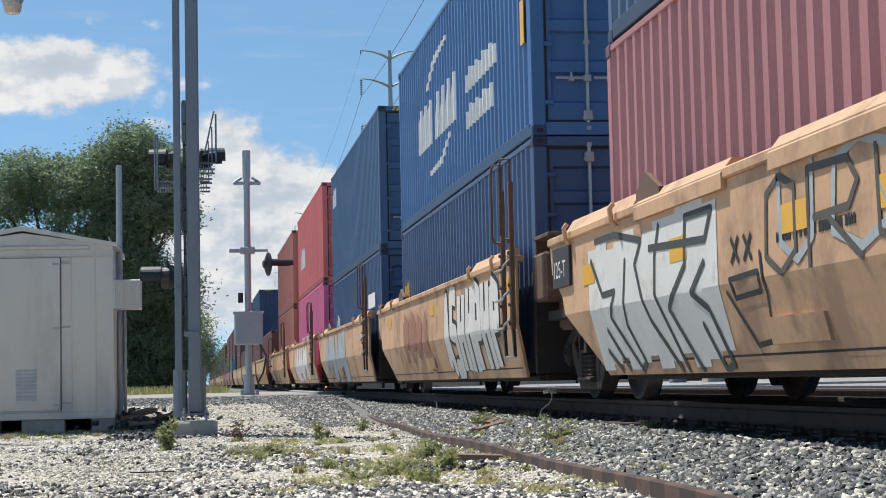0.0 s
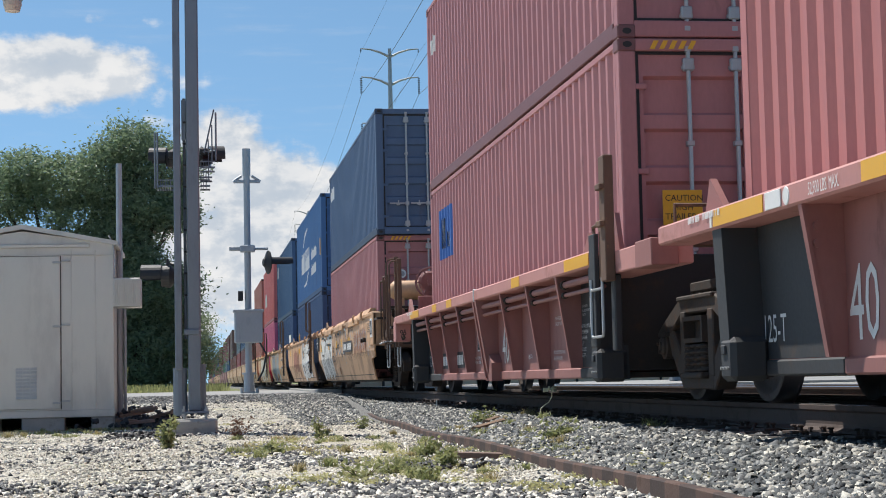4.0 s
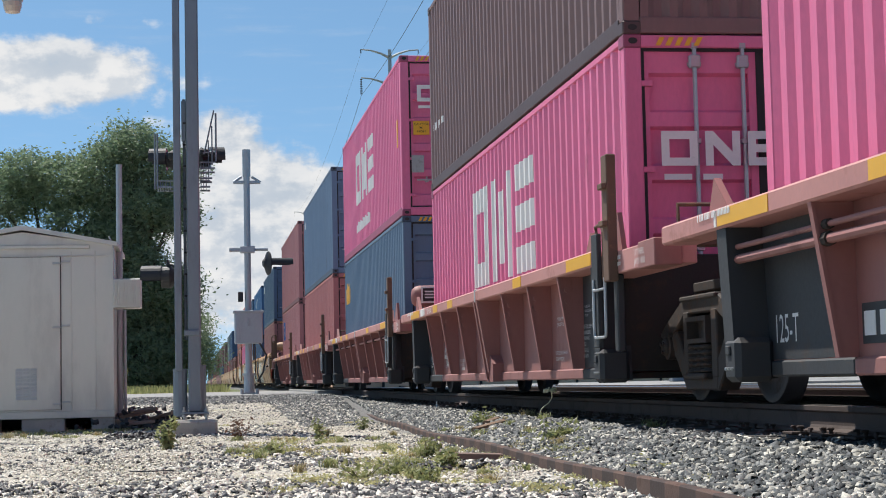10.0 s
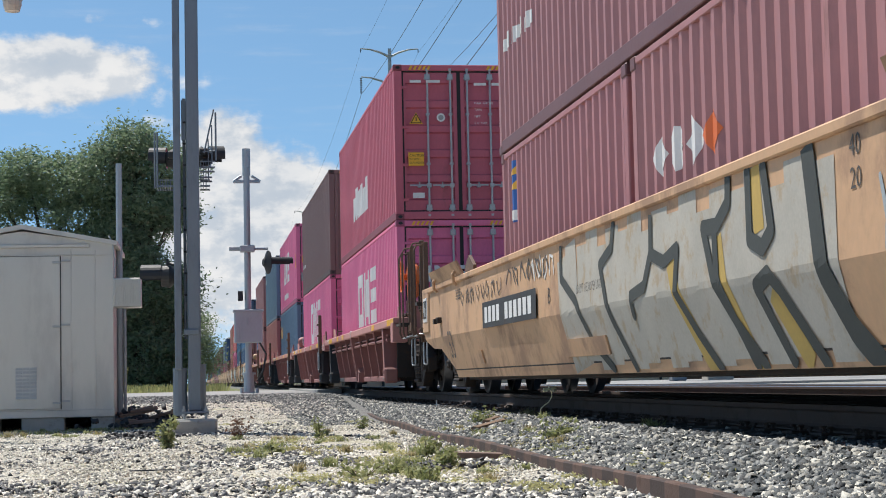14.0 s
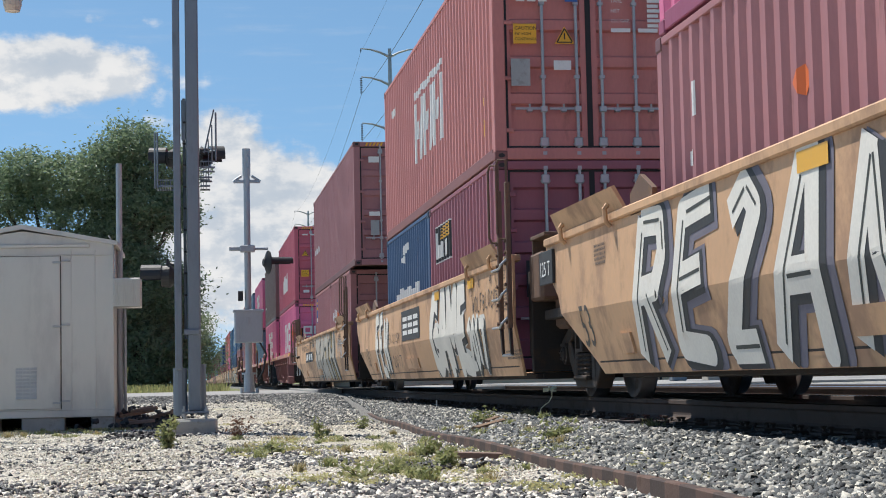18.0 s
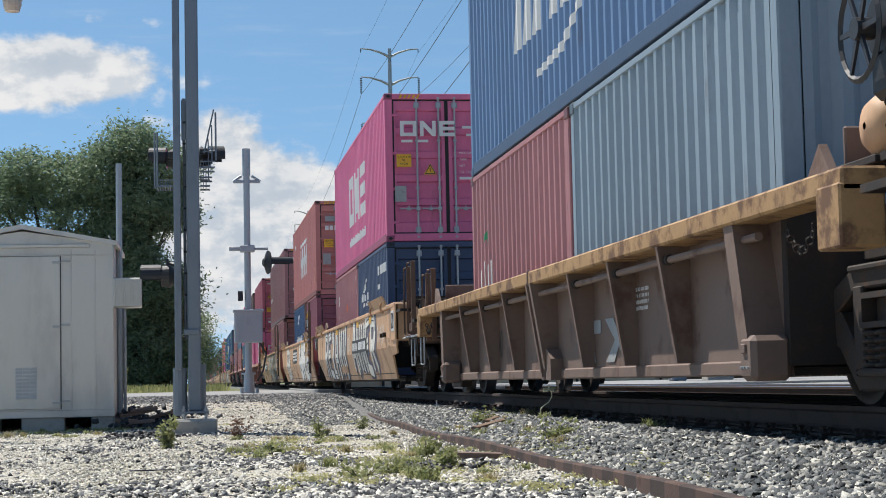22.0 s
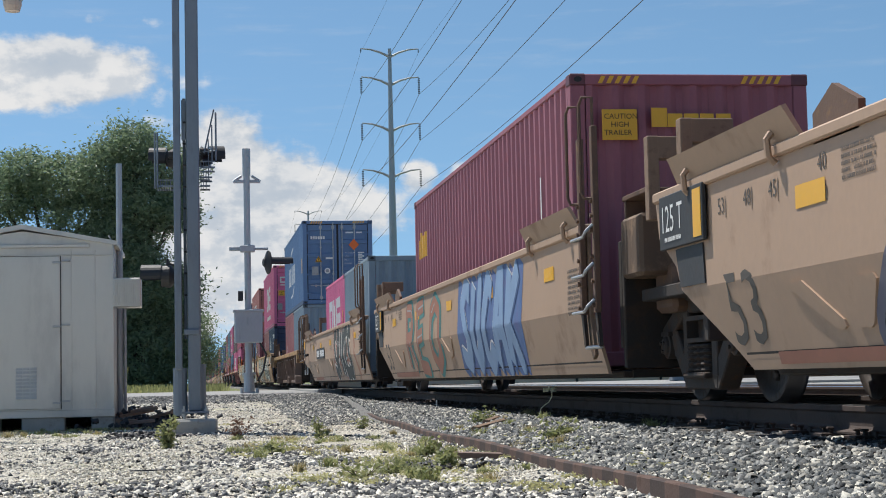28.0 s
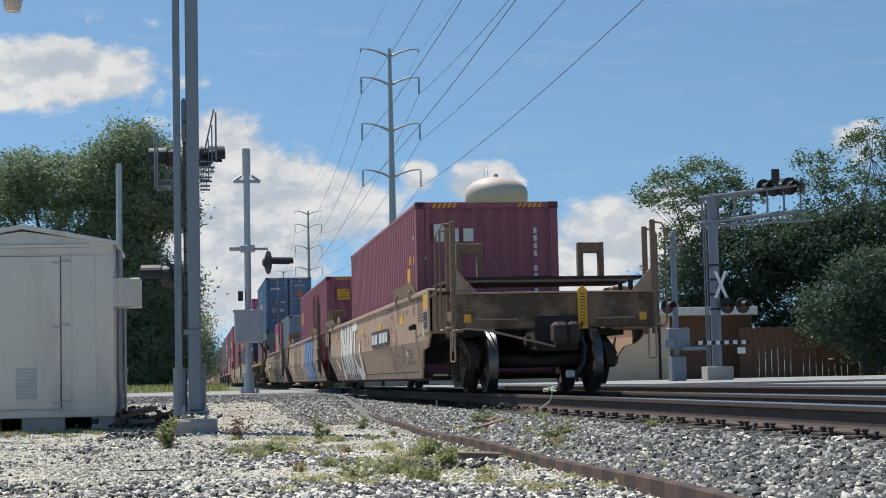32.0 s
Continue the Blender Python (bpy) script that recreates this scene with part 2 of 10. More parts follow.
PALEBLUE = material("pale_blue_spray_paint", (0.22, 0.33, 0.50), 0.65, 0, 0.3, 3.0, 40, 0.03)
BRIGHT = material("zinc_hardware", (0.42, 0.43, 0.44), 0.4, 0.5, 0.2, 5.0, 50, 0.05)
STENCIL = material("faded_black_stencil", (0.10, 0.075, 0.055), 0.7, 0, 0.35, 3.0, 40, 0.03, (0.22, 0.15, 0.09), 0.6, 0.5)
GASKET = material("rubber_gasket", (0.018, 0.017, 0.018), 0.7, 0, 0.2, 5.0, 50, 0.05)

# ---- mesh helpers ----


class Geo:
    """Collects vertices and faces of one mesh."""

    def __init__(self):
        self.v, self.f = [], []

    def add(self, v, f):
        o = len(self.v)
        self.v += [tuple(p) for p in v]
        self.f += [tuple(i + o for i in q) for q in f]
        return self

    def box(self, x0, y0, z0, x1, y1, z1):
        v = [(x, y, z) for z in (z0, z1) for y in (y0, y1) for x in (x0, x1)]
        return self.add(v, [(0, 2, 3, 1), (4, 5, 7, 6), (0, 1, 5, 4), (2, 6, 7, 3), (0, 4, 6, 2), (1, 3, 7, 5)])

    def cbox(self, x0, y0, z0, x1, y1, z1, c=0.01):
        """A box with all its edges chamfered."""
        v, ids = [], {}
        lo, hi = (x0, y0, z0), (x1, y1, z1)
        for sx in (0, 1):
            for sy in (0, 1):
                for sz in (0, 1):
                    s = (sx, sy, sz)
                    for ax in range(3):
                        p = [(hi[i] if s[i] else lo[i]) + (0 if i == ax else (-c if s[i] else c)) for i in range(3)]
                        ids[(s, ax)] = len(v)
                        v.append(p)
        f = []
        for ax in range(3):
            a, b = [i for i in range(3) if i != ax]
            for s in (0, 1):
                q = []
                for sa, sb in ((0, 0), (1, 0), (1, 1), (0, 1)):
                    k = [0, 0, 0]
                    k[ax], k[a], k[b] = s, sa, sb
                    q.append(ids[(tuple(k), ax)])
                f.append(q)
            for sa in (0, 1):
                for sb in (0, 1):
                    k0, k1 = [0, 0, 0], [0, 0, 0]
                    k0[a], k0[b], k1[a], k1[b], k0[ax], k1[ax] = sa, sb, sa, sb, 0, 1
                    f.append([ids[(tuple(k0), a)], ids[(tuple(k1), a)], ids[(tuple(k1), b)], ids[(tuple(k0), b)]])
        for s in [(i, j, k) for i in (0, 1) for j in (0, 1) for k in (0, 1)]:
            f.append([ids[(s, 0)], ids[(s, 1)], ids[(s, 2)]])
        return self.add(v, f)

    def prism(self, poly, axis, a, b):
        """poly: outline in the two other axes, in their order; pushed along axis from a to b."""
        n = len(poly)

        def at(p, w):
            q = list(p)
            q.insert(axis, w)
            return q
        v = [at(p, a) for p in poly] + [at(p, b) for p in poly]
        f = [tuple(range(n)), tuple(range(2 * n - 1, n - 1, -1))] + [(i, (i + 1) % n, n + (i + 1) % n, n + i) for i in range(n)]
        return self.add(v, f)

    def tube(self, p0, p1, r0, r1=None, n=8, cap=True):
        p0, p1 = Vector(p0), Vector(p1)
        r1 = r0 if r1 is None else r1
        w = (p1 - p0).normalized()
        a = w.orthogonal().normalized()
        b = w.cross(a)
        v = []
        for p, r in ((p0, r0), (p1, r1)):
            v += [p + (a * math.cos(t) + b * math.sin(t)) * r for t in [2 * math.pi * i / n for i in range(n)]]
        f = [(i, (i + 1) % n, n + (i + 1) % n, n + i) for i in range(n)]
        if cap:
            f += [tuple(range(n - 1, -1, -1)), tuple(range(n, 2 * n))]
        return self.add(v, f)

    def path(self, pts, r, n=6):
        """A bent rod: rings carried along the points and joined."""
        pts = [Vector(p) for p in pts]
        v, f = [], []
        a = None
        for i, p in enumerate(pts):
            w = (pts[min(i + 1, len(pts) - 1)] - pts[max(i - 1, 0)]).normalized()
            a = w.orthogonal().normalized() if a is None else (a - w * a.dot(w)).normalized()
            b = w.cross(a)
            v += [p + (a * math.cos(2 * math.pi * k / n) + b * math.sin(2 * math.pi * k / n)) * r for k in range(n)]
        for j in range(len(pts) - 1):
            f += [(j * n + i, j * n + (i + 1) % n, (j + 1) * n + (i + 1) % n, (j + 1) * n + i) for i in range(n)]
        m = len(pts) * n
        f += [tuple(range(n - 1, -1, -1)), tuple(range(m - n, m))]
        return self.add(v, f)

    def lathe(self, prof, axis, centre, n=20):
        """prof: (along, radius) pairs turned round the axis through the centre."""
        v, f = [], []
        o = [i for i in range(3) if i != axis]
        for al, r in prof:
            for i in range(n):
                t = 2 * math.pi * i / n
                p = list(centre)
                p[axis] += al
                p[o[0]] += r * math.cos(t)
                p[o[1]] += r * math.sin(t)
                v.append(p)
        for j in range(len(prof) - 1):
            for i in range(n):
                f.append((j * n + i, j * n + (i + 1) % n, (j + 1) * n + (i + 1) % n, (j + 1) * n + i))
        return self.add(v, f)

    def mesh(self, name, smooth=False, weld=0.0):
        me = bpy.data.meshes.new(name)
        me.from_pydata(self.v, [], self.f)
        bm = bmesh.new()
        bm.from_mesh(me)
        if weld:
            bmesh.ops.remove_doubles(bm, verts=bm.verts, dist=weld)
        bmesh.ops.recalc_face_normals(bm, faces=bm.faces)
        bm.to_mesh(me)
        bm.free()
        if smooth:
            me.polygons.foreach_set("use_smooth", [True] * len(me.polygons))
        return me


def as_mesh(name, geo, mat, smooth=False):
    me = geo.mesh(name, smooth) if isinstance(geo, Geo) else geo
    if not me.materials:
        me.materials.append(mat)
    return me


def part(name, geo, mat, parent, label="", at=None, smooth=False, color=None):
    ob = new(name, as_mesh(name, geo, mat, smooth))
    ob.parent = parent
    if at is not None:
        ob.matrix_basis = at
    if color:
        ob.color = (*color, 1)
    if label:
        ob["label"] = label
    return ob


def thing(name, label, category, at=None, group="", kind=""):
    ob = new(name)
    ob.empty_display_size = 0.2
    if at is not None:
        ob.matrix_basis = at
    return tagged(ob, label, category, group, kind)


def solo(name, geo, mat, label, category, at=None, group="", kind="", smooth=False):
    ob = new(name, as_mesh(name, geo, mat, smooth))
    if at is not None:
        ob.matrix_basis = at
    return tagged(ob, label, category, group, kind)


CACHE = {}


def cached(key, make, mat, smooth=False):
    if key not in CACHE:
        CACHE[key] = as_mesh(str(key[0]) if isinstance(key, tuple) else key, make(), mat, smooth)
    return CACHE[key]


def lettering(text, size, mat):
    """A flat mesh of words, in the xy plane, from its lower left corner."""
    key = ("letters", text, size, mat.name)
    if key not in CACHE:
        cu = bpy.data.curves.new("letters", "FONT")
        cu.body, cu.size, cu.resolution_u = text, size, 2
        tmp = bpy.data.objects.new("letters", cu)
        scene.collection.objects.link(tmp)
        me = bpy.data.meshes.new_from_object(tmp.evaluated_get(bpy.context.evaluated_depsgraph_get()))
        bpy.data.objects.remove(tmp)
        me.materials.clear()
        me.materials.append(mat)
        CACHE[key] = me
    return CACHE[key]


SIDE_TURN = Matrix(((0, 0, -1, 0), (-1, 0, 0, 0), (0, 1, 0, 0), (0, 0, 0, 1)))   # words on a face that looks along -x
END_TURN = Matrix(((1, 0, 0, 0), (0, 0, -1, 0), (0, 1, 0, 0), (0, 0, 0, 1)))    # words on a face that looks along -y

# ---- the train: containers ----
XS, XC = 3.655, 4.93            # camera-side face of the containers; centre line of the near track
TRAIN_AT = [(0, -162.8), (1, -154.95), (2, -146.85), (3, -138.72), (4, -130.81), (5, -123.04), (6, -115.25), (7, -107.37), (8, -99.45),
            (9, -91.52), (10, -83.6), (11, -75.61), (12, -67.5), (13, -59.23), (14, -50.86), (15, -42.46), (16, -34.13), (17, -25.96),
            (18, -17.92), (19, -9.97), (20, -2.03), (21, 5.96), (22, 14.02), (23, 22.12), (24, 30.22), (25, 38.31), (26, 46.44),
            (27, 54.64), (28, 62.9), (29, 71.11), (30, 79.19), (31, 87.23), (32, 95.1)]
MOVERS, WHEELS = [], []         # (thing, place in the train) and (wheel set, its pose, radius)


def train_at(t):
    i = min(int(t), 31)
    a, b = TRAIN_AT[i][1], TRAIN_AT[i + 1][1]
    return a + (b - a) * (t - i)


PINK, MAROON, RUST = (0.49, 0.097, 0.195), (0.25, 0.088, 0.088), (0.30, 0.09, 0.055)
NAVY, BLUE, SLATE, STEEL = (0.022, 0.045, 0.10), (0.022, 0.072, 0.17), (0.068, 0.104, 0.155), (0.115, 0.152, 0.182)
RED, CRIMSON, DKBROWN, PURPLE = (0.55, 0.06, 0.045), (0.33, 0.045, 0.07), (0.125, 0.068, 0.06), (0.19, 0.047, 0.062)
W = 2.438


def wave(n0, n1, pitch, lo, hi):
    """Points (along, depth) of a trapezoid corrugation."""
    count = max(1, round((n1 - n0) / pitch))
    p = (n1 - n0) / count
    pts = []
    for i in range(count):
        s = n0 + i * p
        pts += [(s, lo), (s + 0.26 * p, lo), (s + 0.5 * p, hi), (s + 0.76 * p, hi)]
    return pts + [(n1, lo)]


def side_sheet(L, H):
    g = Geo()
    pts = wave(0.16, L - 0.16, 0.278, 0.008, 0.044)
    v = [(d, s, z) for z in (0.15, H - 0.06) for s, d in pts]
    n = len(pts)
    return g.add(v, [(i, i + 1, n + i + 1, n + i) for i in range(n - 1)])


def end_sheet(H):
    g = Geo()
    pts = wave(0.16, W - 0.16, 0.25, 0.012, 0.057)
    v = [(s, d, z) for z in (0.14, H - 0.11) for s, d in pts]
    n = len(pts)
    return g.add(v, [(i, i + 1, n + i + 1, n + i) for i in range(n - 1)])


def door_leaf(H):
    """A leaf 1.09 m wide with horizontal pressings; its lower outer corner is the origin, hinge at x=0."""
    g = Geo()
    z0, z1 = 0.17, H - 0.13
    prof = [(z0, 0.0), (z0 + 0.14, 0.0)]
    k = 5
    step = (z1 - z0 - 0.28) / k
    for i in range(k):
        s = z0 + 0.14 + i * step
        prof += [(s + 0.06, 0.0), (s + 0.085, 0.045), (s + step - 0.085, 0.045), (s + step - 0.06, 0.0)]
    prof += [(z1, 0.0)]
    n = len(prof)
    for x0, x1 in ((0.10, 0.99),):
        v = [(x, 0.05 + d, z) for x in (x0, x1) for z, d in prof]
        g.add(v, [(i, i + 1, n + i + 1, n + i) for i in range(n - 1)])
    g.box(0, 0.045, z0, 0.10, 0.10, z1).box(0.99, 0.045, z0, 1.085, 0.10, z1)
    return g


def lock_bar(H):
    g = Geo().tube((0, 0, 0.09), (0, 0, H - 0.07), 0.02, n=8)
    for z in (0.06, H - 0.12):
        g.cbox(-0.032, -0.022, z, 0.032, 0.03, z + 0.055, 0.008)
    for z in (0.17, H - 0.29):
        g.cbox(-0.05, -0.026, z, 0.05, 0.03, z + 0.115, 0.01).box(-0.058, -0.004, z + 0.02, 0.058, 0.03, z + 0.05)
    for z in (1.02, H - 0.95):
        g.cbox(-0.034, -0.024, z, 0.034, 0.045, z + 0.045, 0.005)
    return g


def bar_handle(s):
    """Lever, hub and seal catch; s: -1 points to the hinge on the camera's side."""
    g = Geo()
    x0, x1 = sorted((0.0, s * 0.36))
    g.cbox(x0, -0.036, 0.625, x1, -0.022, 0.655, 0.004)
    g.cbox(-0.04, -0.045, 0.60, 0.04, 0.02, 0.675, 0.006)
    x0, x1 = sorted((s * 0.15, s * 0.215))
    g.cbox(x0, -0.048, 0.60, x1, 0.03, 0.645, 0.006)
    return g.tube(((x0 + x1) / 2, -0.03, 0.64), ((x0 + x1) / 2, -0.03, 0.70), 0.013, n=6)


def stripes():
    g = Geo()
    for i in range(5):
        x = 0.28 + i * 0.085
        g.add([(x, -0.006, 0), (x + 0.045, -0.006, 0), (x + 0.085, -0.006, 0.075), (x + 0.04, -0.006, 0.075)], [(0, 1, 2, 3)])
    return g


def corner_casting():
    g = Geo().cbox(0, 0, 0, 0.165, 0.18, 0.118, 0.012)
    return g


def casting_hole():
    g = Geo()
    for c, ax in (((0.085, -0.003, 0.06), 1),):
        o = [i for i in range(3) if i != ax]
        v = []
        for i in range(10):
            t = 2 * math.pi * i / 10
            p = list(c)
            p[o[0]] += 0.042 * math.cos(t)
            p[o[1]] += 0.028 * math.sin(t)
            v.append(p)
        g.add(v, [tuple(range(10))])
    return g


def container(L, H, color, words, near="door", colour_word="", hc=None, group="stacked containers"):
    """A dry freight container with its near end (door or corrugated wall) at y=0."""
    c = thing("shipping_container", words, "container", group=group)
    H = round(H, 3)
    warm = color[0] == max(color)
    chalk = (0.06 if color == PINK else 0.17 if warm else 0.12) * max(color)
    color = tuple(min(0.72, k * (1.45 if warm else 1.85) + chalk * q) for k, q in zip(color, (0.85, 1.0, 1.15)))      # sun-bleached and a little chalky
    deep_color = tuple(k * 0.42 for k in color)                        # floor rails and corner castings: a darker tone of the same paint
    hc = H > 2.7 if hc is None else hc

    def sheet(at):
        return part("side_panel", cached(("side_panel", L, H), lambda: side_sheet(L, H), BOX_PAINT), None, c, at=at, color=color)
    sheet(None)
    part("side_panel", CACHE[("side_panel", L, H)], None, c, at=Matrix.Translation((W, L, 0)) @ Matrix.Rotation(math.pi, 4, "Z"), color=color)
    for x in (0, W - 0.07):
        part("bottom_rail", cached(("bottom_rail", L), lambda: Geo().cbox(0, 0.17, 0.018, 0.07, L - 0.17, 0.165, 0.008), BOX_PAINT), None, c, at=pose(x, 0, 0), color=deep_color)
        part("top_rail", cached(("top_rail", L), lambda: Geo().cbox(0, 0.17, -0.075, 0.065, L - 0.17, -0.012, 0.008), BOX_PAINT), None, c, at=pose(x, 0, H), color=color)
    part("roof", cached(("roof", L), lambda: Geo().box(0.03, 0.05, -0.05, W - 0.03, L - 0.05, -0.02), BOX_PAINT), None, c, at=pose(0, 0, H), color=color)
    part("floor_deck", cached(("floor_deck", L), lambda: Geo().box(0.07, 0.1, 0.08, W - 0.07, L - 0.1, 0.15), BROWN), None, c)
    for x in (0, W - 0.16):
        for y in (0, L - 0.16):
            part("corner_post", cached(("corner_post", H), lambda: Geo().cbox(0.005, 0.008, 0.11, 0.155, 0.152, H - 0.11, 0.012), BOX_PAINT), None, c, at=pose(x, y, 0), color=color)
    for z in (0.0, H - 0.118):
        for i, (x, y, r) in enumerate(((0, 0, 0), (W, 0, 90), (W, L, 180), (0, L, 270))):
            k = part("corner_casting", cached(("corner_casting",), corner_casting, BOX_PAINT), None, c, at=pose(x - (0.003 if r in (0, 270) else -0.003), y + (-0.003 if y == 0 else 0.003), z, 0, 0, 0) @ (Matrix.Identity(4) if r == 0 else Matrix.Rotation(radians(r), 4, "Z")), color=deep_color)
            if y == 0:
                part("aperture", cached(("aperture",), casting_hole, BLACKP), None, k)
    # far wall
    part("end_wall", cached(("end_wall", H), lambda: end_sheet(H), BOX_PAINT), None, c, at=Matrix.Translation((W, L, 0)) @ Matrix.Rotation(math.pi, 4, "Z"), color=color)
    part("end_header", cached(("end_header",), lambda: Geo().cbox(0.15, 0.0, -0.115, W - 0.15, 0.11, -0.005, 0.01), BOX_PAINT), None, c, at=pose(0, 0, H), color=color)
    part("end_sill", cached(("end_sill",), lambda: Geo().cbox(0.15, 0.0, 0.01, W - 0.15, 0.12, 0.155, 0.01), BOX_PAINT), None, c, color=color)
    if near == "door":
        for side in (0, 1):
            leaf = part("door", cached(("door", H), lambda: door_leaf(H), BOX_PAINT), None, c, at=pose(0.125, 0.0, 0) if side == 0 else pose(W - 0.125 - 1.085, 0, 0), color=color)
            for x in (0.505, 0.935):
                xx, turn = (x, -1) if side == 0 else (1.085 - x, 1)
                part("lock_bar", cached(("lock_bar", H), lambda: lock_bar(H), BRIGHT), None, leaf, "zinc-plated locking bar", at=pose(xx, 0.02, 0))
                part("bar_handle", cached(("bar_handle", turn), lambda: bar_handle(turn), BRIGHT), None, leaf, at=pose(xx, 0.02, 0))
            for z in (0.35, 1.0, 1.7, H - 0.45):
                part("hinge", cached(("hinge",), lambda: Geo().cbox(-0.06, -0.012, 0, 0.13, 0.04, 0.05, 0.006), BOX_PAINT), None, leaf, at=pose(0.0 if side == 0 else 1.085 - 0.06, 0.03, z), color=color)
        part("door_gasket", cached(("door_gasket", H), lambda: Geo().box(W / 2 - 0.034, 0.036, 0.16, W / 2 + 0.034, 0.09, H - 0.12).box(0.16, 0.03, H - 0.142, W - 0.16, 0.085, H - 0.116).box(0.157, 0.03, 0.157, 0.185, 0.044, H - 0.143).box(W - 0.185, 0.03, 0.157, W - 0.157, 0.044, H - 0.143).box(0.19, 0.03, 0.157, W - 0.19, 0.044, 0.18), GASKET), None, c, "black rubber door seal")
    else:
        part("end_wall", CACHE[("end_wall", H)], None, c, color=color)
    if hc:
        part("hazard_stripe", cached(("hz", "l"), stripes, YELP), None, c, "yellow hazard stripes", at=pose(0, -0.002, H - 0.10))
        part("hazard_stripe", CACHE[("hz", "l")], None, c, "yellow hazard stripes", at=pose(1.46, -0.002, H - 0.10))
    c["L"], c["H"] = L, H
    return c


def bar_mark(c, x0, z0, w, h, mat=None, end=True, name="marking", y=None):
    """A plain rectangle of paint on the near end, or on the camera-side panel at y."""
    g = Geo()
    if end:
        g.box(x0, -0.030, z0, x0 + w, -0.026, z0 + h)
    else:
        g.box(-0.006, x0, z0, 0.004, x0 + w, z0 + h)
    return part(name, g, mat or WHITEP, c)


def side_shape(c, polys, mat, name="emblem", label="", L=12.192, whole=False, proud=0.0):
    """Flat shapes on the camera-side panel: outlines in (along from the far end, height), laid over the corrugation ridges."""
    if len(polys) > 1 and not whole:
        for q in polys:
            side_shape(c, [q], mat, name, label, L, True, proud)
        return
    g = Geo()
    pts = wave(0.16, L - 0.16, 0.278, 0.008, 0.044)
    for poly in polys:
        # cut the outline into strips at the corrugation's folds
        ys = [L - p[0] for p in poly]
        lo, hi = min(ys), max(ys)
        cuts = [lo] + [s for s, _ in pts if lo < s < hi] + [hi]
        ring = [(L - a, b) for a, b in poly]

        def span(y):
            zs = []
            for (a, b), (a2, b2) in zip(ring, ring[1:] + ring[:1]):
                if (a - y) * (a2 - y) <= 0 and a != a2:
                    zs.append(b + (b2 - b) * (y - a) / (a2 - a))
            zs.sort()
            return zs

        def depth(y):
            for (s, d), (s2, d2) in zip(pts, pts[1:]):
                if s <= y <= s2:
                    return d + (d2 - d) * (y - s) / (s2 - s) if s2 > s else d
            return 0.008
        for a, b in zip(cuts, cuts[1:]):
            if b - a < 1e-4:
                continue
            za, zb = span(a + 1e-5), span(b - 1e-5)
            for k in range(0, min(len(za), len(zb)) - 1, 2):
                g.add([(depth(a) - 0.004, a, za[k]), (depth(b) - 0.004, b, zb[k]), (depth(b) - 0.004, b, zb[k + 1]), (depth(a) - 0.004, a, za[k + 1])], [(0, 1, 2, 3)])
    part(name, g.mesh(name, False, 0.0006), mat, c, label, at=pose(-proud, 0, 0))


def rect(a, z, w, h):
    return [(a, z), (a + w, z), (a + w, z + h), (a, z + h)]


def big_emblem(c, a, z, k, mat, L=12.192):
    """Three plain shapes in a row: a hollow frame, two posts with a block between, three stacked bars."""
    w, h, t = 1.0 * k, 1.03 * k, 0.25 * k
    polys = [rect(a, z, t, h), rect(a + w - t, z, t, h), rect(a + t, z, w - 2 * t, t), rect(a + t, z + h - t, w - 2 * t, t)]
    b = a + w + 0.22 * k
    polys += [rect(b, z, t, h), rect(b + w - t, z, t, h), rect(b + t + 0.06 * k, z + 0.15 * h, w - 2 * t - 0.12 * k, 0.7 * h)]
    d = b + w + 0.22 * k
    polys += [rect(d, z, w, t), rect(d, z + (h - t) / 2, w * 0.96, t), rect(d, z + h - t, w, t)]
    for k in (polys[:4], polys[4:7], polys[7:]):
        side_shape(c, k, mat, "emblem", "large plain white emblem", L, True)


def script_bars(c, a, z, n, w, h, gap, mat, lean=0.0, L=12.192, label="painted name as plain bars"):
    polys = []
    for i in range(n):
        s = a + i * (w + gap)
        k = (0.75, 1.0, 0.85, 0.95)[i % 4]
        polys.append([(s, z), (s + w, z), (s + w + lean, z + h * k), (s + lean, z + h * k)])
    for q in polys:
        side_shape(c, [q], mat, "letter_bar", label, L)


def end_bars(c, x, z, rows, mat=None):
    """Rows of small plain bars; a weight table of four rows or more has its words."""
    r = random.Random(int(x * 100 + z * 10))
    words = ("MAX. GROSS", "TARE", "NET", "CU. CAP.", "") if rows > 3 else ()
    for i in range(rows):
        zz, xx = z - i * 0.125, x
        if i < len(words) and words[i]:
            part("lettering", lettering(words[i], 0.062, mat or WHITEP), None, c, at=Matrix.Translation((x, -0.027, zz)) @ END_TURN)
            xx += 0.47
            part("marking", Geo().box(xx, -0.004, zz - 0.06, xx + 0.14, 0.0, zz - 0.02), mat or WHITEP, c, at=pose(0, -0.022, 0))
            part("marking", Geo().box(xx, -0.004, zz + 0.004, xx + 0.18 + 0.05 * r.random(), 0.0, zz + 0.044), mat or WHITEP, c, at=pose(0, -0.022, 0))
            continue
        for w in (0.2 + 0.08 * r.random(), 0.16 + 0.1 * r.random()):
            part("marking", Geo().box(xx, -0.004, zz, xx + w, 0.0, zz + 0.05), mat or WHITEP, c, at=pose(0, -0.022, 0))
            xx += w + 0.1


